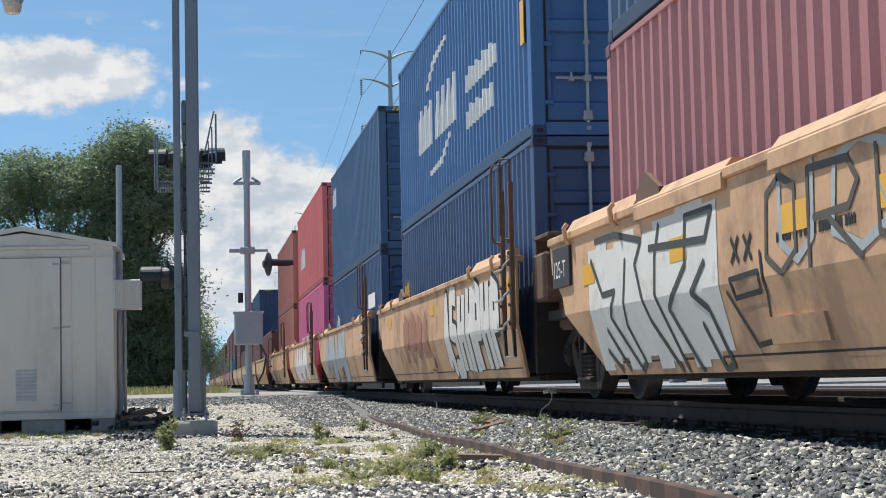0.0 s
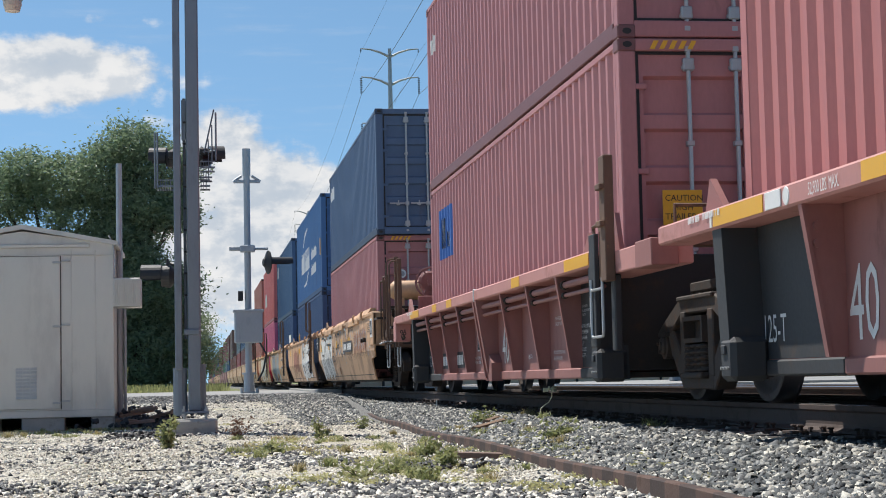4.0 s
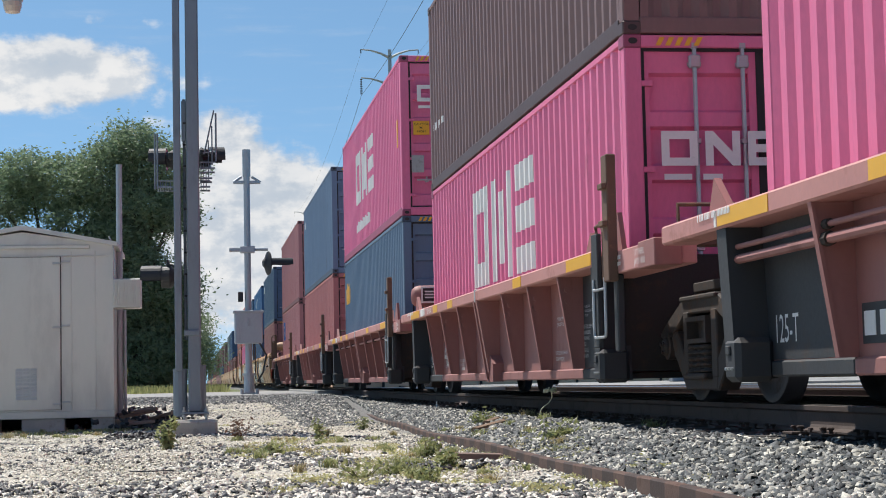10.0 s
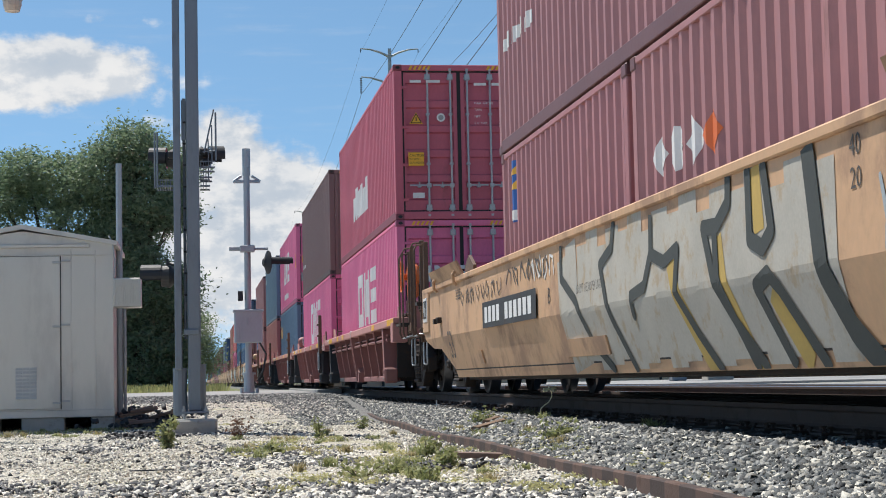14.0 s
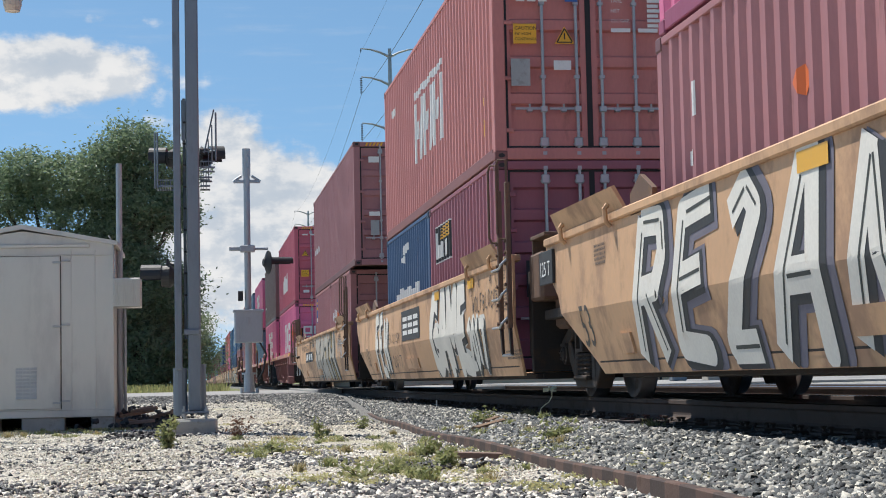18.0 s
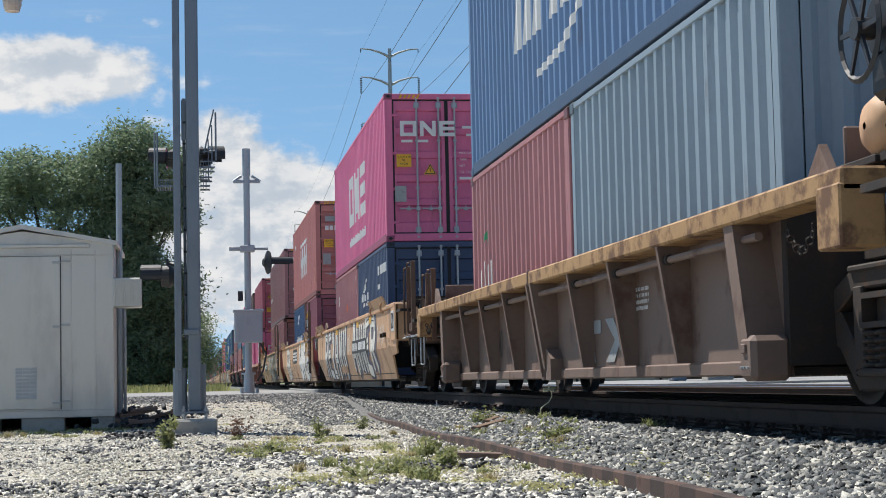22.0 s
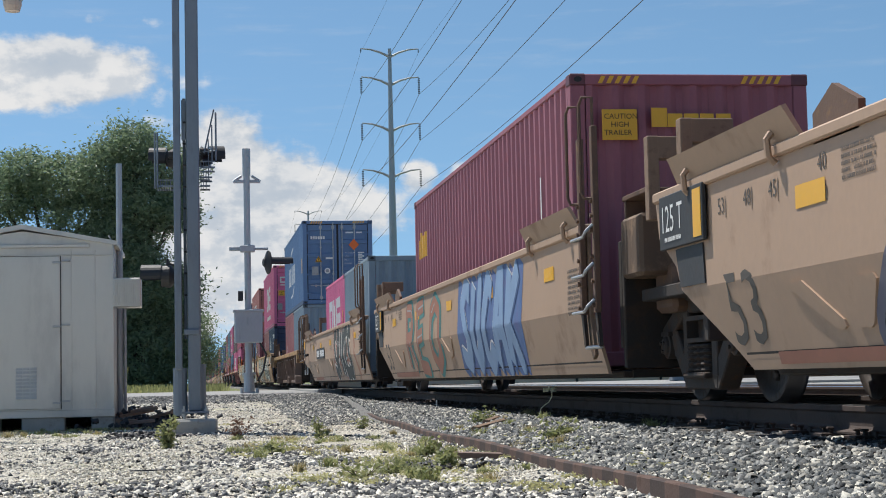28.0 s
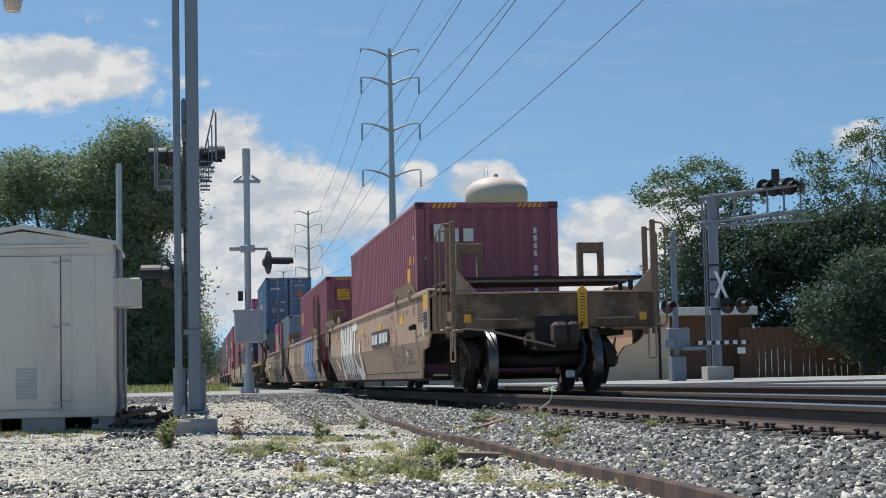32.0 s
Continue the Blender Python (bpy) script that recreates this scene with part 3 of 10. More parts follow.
def caution_plate(c, x, z, lines):
    k = 1.22 if "TRAILER" in lines else 1.0
    p = part("caution_plate", cached(("caution_plate", k), lambda: Geo().cbox(0, -0.012, 0, 0.29 * k, 0, 0.25 * k, 0.004), YELP), None, c, "yellow caution plate", at=pose(x, -0.018, z))
    for i, q in enumerate(lines):
        size = min(0.062, 0.44 / len(q)) * k
        part("lettering", lettering(q, size, BLACKP), None, p, at=Matrix.Translation((0.145 * k - 0.30 * size * len(q), -0.014, (0.172 - i * 0.066) * k)) @ END_TURN)


def warn_triangle(c, x, z):
    p = part("warning_sign", cached(("warn",), lambda: Geo().prism([(0, 0), (0.25, 0), (0.125, 0.22)], 1, -0.006, 0), YELP), None, c, "yellow warning triangle with a black border", at=pose(x, -0.022, z))
    part("border", cached(("warn_border",), lambda: Geo().box(0.03, -0.011, 0.012, 0.22, -0.007, 0.026).prism([(0.022, 0.02), (0.038, 0.02), (0.130, 0.182), (0.122, 0.198)], 1, -0.011, -0.007).prism([(0.212, 0.028), (0.228, 0.028), (0.128, 0.198), (0.120, 0.186)], 1, -0.0114, -0.0074).box(0.117, -0.011, 0.055, 0.133, -0.007, 0.13), BLACKP), None, p)


def round_mark(c, x, z, r=0.09):
    part("round_mark", cached(("round", r), lambda: Geo().lathe([(0, 0.001), (-0.004, r * 0.99), (0, r)], 1, (0, 0, 0), 16), WHITEP), None, c, at=pose(x, -0.022, z))
    part("round_mark", cached(("round", r * 0.6), lambda: Geo().lathe([(0, 0.001), (-0.004, r * 0.6), (0, r * 0.61)], 1, (0, 0, 0), 16), GREYP), None, c, at=pose(x, -0.027, z))


def place(c, u, z):
    """Put a container into the train: u of its near end, z of its underside."""
    c.matrix_basis = pose(XS, u + TRAIN_AT[0][1], z)
    MOVERS.append((c, (XS, u, z)))
    return c

# ---- the train: well cars ----
Y0 = TRAIN_AT[0][1]


def wheel_disc():
    """Steel wheel, axis along x, tread side outward at -x; radius 0.455."""
    R = 0.455
    return Geo().lathe([(0.0, 0.09), (0.0, 0.16), (0.035, 0.20), (0.035, 0.37), (0.0, 0.395), (0.0, R - 0.012)], 0, (0, 0, 0), 28).lathe([(0.135, R + 0.026), (0.135, 0.38), (0.10, 0.37), (0.10, 0.2), (0.135, 0.16), (0.135, 0.08)], 0, (0, 0, 0), 28)


def wheel_tread():
    R = 0.455
    return Geo().lathe([(0.0, R - 0.012), (0.006, R - 0.004), (0.10, R), (0.115, R + 0.022), (0.13, R + 0.027), (0.135, R + 0.026)], 0, (0, 0, 0), 36)


def bevelled(geo, name, mat, width):
    """A casting: the collected pieces with their edges broken."""
    me = geo.mesh(name)
    bm = bmesh.new()
    bm.from_mesh(me)
    bmesh.ops.bevel(bm, geom=bm.edges[:], offset=width, segments=1, affect="EDGES")
    bm.to_mesh(me)
    bm.free()
    me.materials.append(mat)
    return me


def side_frame():
    """Cast side frame of a freight truck, in its own plane x=0, truck centre at y=0, rail at z=0."""
    g = Geo()
    t = 0.085
    g.prism([(-1.10, 0.59), (-0.96, 0.65), (-0.46, 0.83), (0.46, 0.83), (0.96, 0.65), (1.10, 0.59), (1.10, 0.52), (0.78, 0.545), (0.42, 0.70), (-0.42, 0.70), (-0.78, 0.545), (-1.10, 0.52)], 0, -t, t)
    for k in (-1, 1):
        g.prism([(k * 0.86, 0.56), (k * 0.68, 0.58), (k * 0.30, 0.235), (k * 0.26, 0.10), (k * 0.42, 0.10), (k * 0.72, 0.37)], 0, -t * 0.96, t * 0.96)
        g.prism([(k * 0.44, 0.20), (k * 0.30, 0.20), (k * 0.30, 0.72), (k * 0.44, 0.72)], 0, -t * 1.08, t * 1.08)
        g.prism([(k * 1.10, 0.56), (k * 1.01, 0.56), (k * 1.02, 0.36), (k * 1.09, 0.38)], 0, -t * 0.9, t * 0.9)
        g.prism([(k * 0.77, 0.55), (k * 0.68, 0.55), (k * 0.69, 0.37), (k * 0.76, 0.36)], 0, -t * 0.9, t * 0.9)
    g.prism([(-0.40, 0.105), (0.40, 0.105), (0.42, 0.225), (-0.42, 0.225)], 0, -t, t)
    g.cbox(-0.15, -0.29, 0.185, 0.15, 0.29, 0.235, 0.012)
    # raised cast flange along the top member
    g.prism([(-0.47, 0.80), (0.47, 0.80), (0.47, 0.84), (-0.47, 0.84)], 0, -t * 1.3, t * 1.3)
    return g


def bolster_end():
    """The bolster's open boxed end between the columns, over the springs."""
    g = Geo().box(-0.115, -0.27, 0.465, 0.115, 0.27, 0.50).box(-0.115, -0.27, 0.635, 0.115, 0.27, 0.67).box(-0.115, -0.27, 0.50, 0.115, -0.225, 0.635).box(-0.115, 0.225, 0.50, 0.115, 0.27, 0.635)
    return g.box(-0.02, -0.225, 0.50, 0.02, 0.225, 0.635)


def springs():
    prof = []
    for i in range(5):
        z = 0.235 + i * 0.046
        prof += [(z, 0.052), (z + 0.006, 0.074), (z + 0.016, 0.082), (z + 0.028, 0.074), (z + 0.034, 0.052)]
    return Geo().lathe(prof, 2, (-0.03, 0, 0), 12)


def bearing_cap():
    """Roller bearing with its end cap and three cap screws."""
    g = Geo().lathe([(-0.075, 0.005), (-0.075, 0.06), (-0.062, 0.075), (-0.045, 0.08), (-0.04, 0.108), (0.11, 0.11), (0.11, 0.09)], 0, (0, 0, 0), 16)
    for k in range(3):
        t = 2.1 * k + 0.5
        g.tube((-0.09, 0.045 * math.cos(t), 0.045 * math.sin(t)), (-0.07, 0.045 * math.cos(t), 0.045 * math.sin(t)), 0.016, n=6)
    return g.box(-0.06, -0.11, 0.08, 0.11, 0.11, 0.115)


def bogie(car, y, turning=True, size=1.0):
    """A two-axle truck under a car, at y in the car's space."""
    b = part("bogie", cached(("bolster",), lambda: Geo().cbox(-0.98, -0.2, 0.47, 0.98, 0.2, 0.66, 0.02).cbox(-0.35, -0.35, 0.66, 0.35, 0.35, 0.74, 0.02).box(-0.9, -0.95, 0.42, 0.9, -0.87, 0.5), UNDER), None, car, "grimy cast truck", at=pose(0, y, 0))
    if ("side_frame",) not in CACHE:
        CACHE[("side_frame",)] = bevelled(side_frame(), "side_frame", TRUCK, 0.011)
    for x in (-1.0, 1.0):
        part("side_frame", CACHE[("side_frame",)], None, b, at=pose(x, 0, 0))
        part("bolster_end", cached(("bolster_end",), bolster_end, TRUCK), None, b, at=pose(x * 1.01, 0, 0))
        for yy in (-0.18, 0.0, 0.18):
            part("spring", cached(("springs",), springs, TRUCK), None, b, at=pose(x - (0.03 if x < 0 else -0.09), yy, 0))
        for yy in (-0.89, 0.89):
            part("bearing_cap", cached(("bearing_cap",), bearing_cap, TRUCK, False), None, b, at=pose(x - (0.06 if x < 0 else -0.06), yy, 0.455) @ (Matrix.Identity(4) if x < 0 else Matrix.Rotation(math.pi, 4, "Z")))
    for yy in (-0.89, 0.89):
        ax = part("wheel_set", cached(("wheel_set",), lambda: wheel_pair(), WHEEL, True), None, b, at=pose(0, yy, 0.455))
        if turning:
            WHEELS.append((ax, (0, yy, 0.455), 0.455))
        # bright treads are set flush on the wheels
        for x, tw in ((-0.83, 0), (0.83, 180)):
            part("tread", cached(("treads",), wheel_tread, TREAD, True), None, b, "polished steel tread", at=pose(x, yy, 0.455, 0, 0, tw))
    return b


def wheel_pair():
    g = Geo().tube((-0.78, 0, 0), (0.78, 0, 0), 0.085, n=12)
    a = wheel_disc()
    g.add([(p[0] - 0.83, p[1], p[2]) for p in a.v], a.f)
    g.add([(0.83 - p[0], p[1], p[2]) for p in a.v], [tuple(reversed(q)) for q in a.f])
    for i in range(3):       # cast marks on the plates let the turning show
        t = 2.1 * i
        g.box(-0.822, 0.26 * math.cos(t) - 0.03, 0.26 * math.sin(t) - 0.03, -0.79, 0.26 * math.cos(t) + 0.03, 0.26 * math.sin(t) + 0.03)
    return g


def plate(levels, thick=0.03):
    """A side plate from levels (z, x, y near, y far), with thickness inward (+x)."""
    g = Geo()
    n = len(levels)
    v = []
    for dx in (0.0, thick):
        for z, x, a, b in levels:
            v += [(x + dx, a, z), (x + dx, b, z)]
    f = []
    m = 2 * n
    for i in range(n - 1):
        f += [(2 * i, 2 * i + 1, 2 * i + 3, 2 * i + 2), (m + 2 * i, m + 2 * i + 2, m + 2 * i + 3, m + 2 * i + 1)]
        f += [(2 * i, 2 * i + 2, m + 2 * i + 2, m + 2 * i), (2 * i + 1, m + 2 * i + 1, m + 2 * i + 3, 2 * i + 3)]
    f += [(0, m, m + 1, 1), (m - 2, m - 1, 2 * m - 1, 2 * m - 2)]
    return g.add(v, f)


def prof_x(z):
    """How far the smooth car's side stands out at height z, from the centre line."""
    if z >= 0.80:
        return -1.60
    return -1.60 + (0.80 - z) / 0.56 * 0.14


def mirrored(me_geo):
    g = Geo()
    return g.add([(-p[0], p[1], p[2]) for p in me_geo.v], [tuple(reversed(q)) for q in me_geo.f])


def hand_rail(h, w):
    r = 0.016
    return Geo().path([(0, 0, 0), (0, 0, h - 0.05), (0, 0.05, h), (0, w - 0.05, h), (0, w, h - 0.05), (0, w, 0)], r)


def end_works(car, y, s, mat, whole=True):
    """Walkway, posts, rails and brake gear over the truck at one end; s: -1 towards the near end, +1 far."""
    dark = UNDER
    if whole:
        part("end_platform", Geo().cbox(-1.30, y - 0.7, 0.82, 1.30, y + 0.9, 0.92, 0.01), dark, car, "grimy end platform")
        part("draft_sill", Geo().cbox(-0.28, y - 1.3, 0.62, 0.28, y + 1.3, 0.81, 0.01), dark, car)
    part("end_bulkhead", Geo().cbox(-1.40, y + (1.15 if s < 0 else -1.25), 0.45, 1.40, y + (1.25 if s < 0 else -1.15), 1.35, 0.01), dark, car)


def smooth_car(Jn, Jf, mat, words, near_end=False, far_end=False, detail=2, wheels=True, flap="out", far_ext=1.7):
    """A unit of a smooth-sided articulated well car between the truck centres Jn and Jf."""
    mid = (Jn + Jf) / 2
    car = thing("well_car", words, "rail car", group="well cars of the train")
    car.matrix_basis = pose(XC, mid + Y0, 0)
    MOVERS.append((car, (XC, mid, 0)))
    a, b = Jn - mid, Jf - mid
    near = [(1.50, 1.1), (0.97, 1.1), (0.80, 1.12), (0.5, 1.2), (0.24, 1.3)]
    if mat is TAN:
        near = [(1.50, 1.56), (0.97, 1.54), (0.80, 1.52), (0.5, 1.48), (0.24, 1.46)]
    if near_end:
        near = [(1.50, -0.9), (0.90, -0.9), (0.76, -0.78), (0.68, -0.65), (0.65, 0.05), (0.24, 0.25)]
    if near_end and mat is TAN:
        near = [(1.50, -0.9), (0.90, -0.9), (0.76, -0.6), (0.70, -0.35), (0.66, 0.28), (0.24, 1.2)]
    far = [(1.50, -0.7), (1.2, -0.78), (0.97, -1.2), (0.80, -1.32), (0.36, -2.2), (0.24, -2.4)]
    if far_end:
        far = [(1.50, 0.0), (0.88, 0.0), (0.77, -0.22), (0.655, -0.8), (0.64, -1.45), (0.36, -2.25), (0.24, -2.33)]

    def along(line, z):
        for (z0, v0), (z1, v1) in zip(line, line[1:]):
            if z0 >= z >= z1:
                return v0 + (v1 - v0) * (z0 - z) / (z0 - z1)
        return line[-1][1]
    zs = sorted({z for z, _ in near + far} | {0.80}, reverse=True)
    na, fb = {z: a + along(near, z) for z in zs}, {z: b + along(far, z) for z in zs}
    g = plate([(z, prof_x(z), na[z], fb[z]) for z in zs])
    part("side_plate", g, mat, car)
    part("side_plate", mirrored(g), mat, car)
    if detail > 0:
        # the crease low on the side is drawn on as a thin dark strip
        part("weld_seam", Geo().add([(prof_x(z) - 0.003, y, z) for z, y in ((0.335, na[0.24] + 0.1), (0.335, fb[0.24] + 0.05), (0.35, fb[0.24] + 0.05), (0.35, na[0.24] + 0.1))], [(0, 1, 2, 3)]), UNDER, car, "thin dark line along seams, creases and plate edges")
        for y, w in () if mat is TAN else (((0.0, 0.95),) if b - a < 17 else ((-0.35, 1.72), (5.95, 0.36))):
            part("hatch_plate", Geo().add([(prof_x(z) - d, yy, z) for d in (0.022, 0.0) for z, yy in ((0.40, y), (0.40, y + w), (0.56, y + w), (0.56, y))], [(0, 1, 2, 3), (4, 7, 6, 5), (0, 4, 5, 1), (1, 5, 6, 2), (2, 6, 7, 3), (3, 7, 4, 0)]), mat, car)
    for sx in (-1, 1):
        x0 = -1.63 if sx < 0 else 1.50
        part("top_chord", Geo().cbox(x0, na[1.5] + 0.02, 1.46, x0 + 0.13, fb[1.5] - 0.02, 1.535, 0.012), mat, car)
        part("bottom_sill", Geo().cbox(min(sx * 1.32, sx * 1.22), na[0.24] + 0.05, 0.205, max(sx * 1.32, sx * 1.22), fb[0.24] - 0.05, 0.26, 0.01), UNDER, car)
    part("well_floor", Geo().box(-1.24, na[0.24], 0.20, 1.24, fb[0.24], 0.27), UNDER, car)
    end_works(car, a, -1, mat)
    end_works(car, b, 1, mat, far_end)
    # guide flaps at the well's ends
    if detail > 0:
        for y0, y1 in ((a + 3.2, a + 0.6) if near_end else (a + 4.2, a + 1.85), (b - 1.15, b - 3.75) if far_end else (fb[1.5] - 0.6, fb[1.5] - 3.05)):
            lo, hi = min(y0, y1), max(y0, y1)
            if flap == "out":
                f = Geo().add([(-1.60, lo, 1.53), (-1.60, hi, 1.53), (-1.69, hi - 0.05, 1.71), (-1.69, lo + 0.05, 1.71), (-1.57, lo, 1.53), (-1.57, hi, 1.53), (-1.66, hi - 0.05, 1.72), (-1.66, lo + 0.05, 1.72)],
                              [(0, 1, 2, 3), (4, 7, 6, 5), (0, 4, 5, 1), (2, 6, 7, 3), (1, 5, 6, 2), (0, 3, 7, 4)])
            else:
                f = Geo().prism([(-1.61, 1.50), (-1.50, 1.66), (-1.40, 1.66), (-1.40, 1.50)], 1, lo, hi)
            part("guide_flap", f, mat, car)
            for k in (0.15, 0.85):
                part("flap_arm", Geo().path([(-1.62, lo + (hi - lo) * k, 1.42), (-1.66, lo + (hi - lo) * k, 1.46), (-1.67, lo + (hi - lo) * k, 1.56), (-1.64, lo + (hi - lo) * k, 1.60)], 0.022), mat, car)
            if y1 < y0 and y0 > 0:
                # darker brown than the side: rust and the plate's shade in one colour
                part("peak_plate", Geo().prism([(lo - 0.85, 1.45), (lo - 0.2, 1.45), (lo - 0.2, 1.62), (lo - 0.5, 1.74), (lo - 0.85, 1.60)], 0, -1.60, -1.56), RUSTPOST, car)
        # ladder on the near end corner
        if not near_end:
            y = a + 1.05
            iron = RUSTPOST
            for yy, top in ((y + 0.35, 2.24), (y - 0.16, 2.28)):
                q = part("ladder_stile", Geo().cbox(-1.70, yy - 0.042, 0.74, -1.65, yy + 0.042, top, 0.006), iron, car)
                for z in (0.80, 1.0, 1.2, 1.42, 1.54, 1.66):
                    part("bolt", Geo().tube((-1.70, yy, z), (-1.722, yy, z), 0.02, n=6), iron, q)
                part("stile_foot", Geo().prism([(yy - 0.042, 0.74), (yy + 0.042, 0.74), (yy - 0.06, 0.46), (yy - 0.11, 0.46)], 0, -1.69, -1.66), UNDER, car)
                part("grab_rail", Geo().path([(-1.70, yy, 1.68), (-1.76, yy + 0.02, 1.68), (-1.78, yy + 0.04, 1.74), (-1.78, yy + 0.04, 2.46), (-1.76, yy + 0.02, 2.52), (-1.68, yy, 2.52), (-1.68, yy, top - 0.05)], 0.014), iron, car)
            if mat is TAN:
                part("ladder_bracket", Geo().prism([(y + 0.54, 1.44), (y + 0.30, 1.44), (y + 0.26, 0.72), (y + 0.12, 0.40), (y + 0.20, 0.36), (y + 0.52, 0.70)], 0, -1.64, -1.61), TANPOST, car, "brown bracket plate behind the ladder")
                for z in (0.86, 1.16):
                    part("reflector", Geo().box(-1.647, y + 0.42, z, -1.643, y + 0.53, z + 0.24), YELP, car)
            for z in (0.76, 1.06, 1.375):
                part("rung", Geo().path([(-1.70, y + 0.36, z), (-1.77, y + 0.34, z - 0.01), (-1.77, y - 0.08, z - 0.01), (-1.76, y - 0.15, z + 0.03), (-1.70, y - 0.16, z + 0.09)], 0.014), BRIGHT, car)
            part("rung", Geo().tube((-1.675, y - 0.26, 0.46), (-1.675, y + 0.28, 0.46), 0.016), BRIGHT, car)
            part("end_beam", Geo().cbox(-1.42, y - 0.60, 1.02, 1.42, y + 0.02, 1.52, 0.03), SOOTY if mat is TAN else RUSTPOST, car)
            part("end_deck", Geo().cbox(-1.42, y - 0.80, 1.66, 1.42, y - 0.05, 1.70, 0.006).cbox(-1.40, y - 0.10, 1.52, 1.40, y - 0.05, 1.66, 0.004), iron, car, "plate over the articulated joint")
            part("end_hanger", Geo().cbox(-1.2, y - 0.75, 0.72, -0.6, y - 0.2, 1.12, 0.04), RUSTPOST, car)
            part("end_wall", Geo().cbox(-1.40, y + 0.02, 0.28, 1.40, y + 0.10, 1.40, 0.01), UNDER, car)
    bogie(car, a, wheels)
    if far_end:
        bogie(car, b, wheels)
    tan = mat is TAN
    for y, ends in ((a - 0.10, near_end), (b - 1.0, far_end)):
        if tan and not ends:
            for x0, x1, xp in ((-1.50, -1.10, -1.41), (1.10, 1.50, 1.41)):
                lo, hi = sorted((xp, x0 if x0 < 0 else x1))
                part("container_stop", Geo().cbox(lo, y - 0.06, 1.40, hi, y + 0.06, 2.05, 0.008).cbox(x0 + 0.004, y - 0.058, 1.87, x1 - 0.004, y + 0.058, 2.046, 0.008), TANPOST, car)
    if near_end:
        car_end(car, a, -1, mat, 2.05 if tan else 1.9, (0.90, 1.39) if tan else (0.82, 1.08), 1.64 if tan else 1.60, tan, 2.40 if tan else 2.16, loop=0.0 if tan else 0.34)
        end_box(car, a - 0.9, -1, mat, not tan, 0.5 if tan else 0.3)
    if far_end:
        car_end(car, b, 1, mat, 1.9 if tan else 1.55, (0.90, 1.39) if tan else (0.82, 1.08), 1.60)
        end_box(car, b, 1, mat, not tan)
    car["mid"], car["paint"] = mid, mat.name
    return car


def grating(x0, x1, y0, y1, z):
    """An open walkway grating: a frame with bars across."""
    y0, y1 = sorted((y0, y1))
    g = Geo().box(x0, y0, z - 0.045, x1, y0 + 0.02, z).box(x0, y1 - 0.02, z - 0.045, x1, y1, z).box(x0, y0 + 0.02, z - 0.045, x0 + 0.02, y1 - 0.02, z).box(x1 - 0.02, y0 + 0.02, z - 0.045, x1, y1 - 0.02, z)
    n = max(3, int((x1 - x0) / 0.07))
    for k in range(1, n):
        x = x0 + (x1 - x0) * k / n
        g.box(x - 0.008, y0 + 0.02, z - 0.03, x + 0.008, y1 - 0.02, z - 0.004)
    return g


def stirrup(w, h):
    """A hanging step: one rod bent into a U, from its top corner, along +y."""
    return Geo().path([(0, 0.0, 0.02), (0, 0.0, -h + 0.04), (0, 0.012, -h + 0.01), (0, 0.045, -h), (0, w - 0.045, -h), (0, w - 0.012, -h + 0.01), (0, w, -h + 0.04), (0, w, 0.02)], 0.0125, 6)


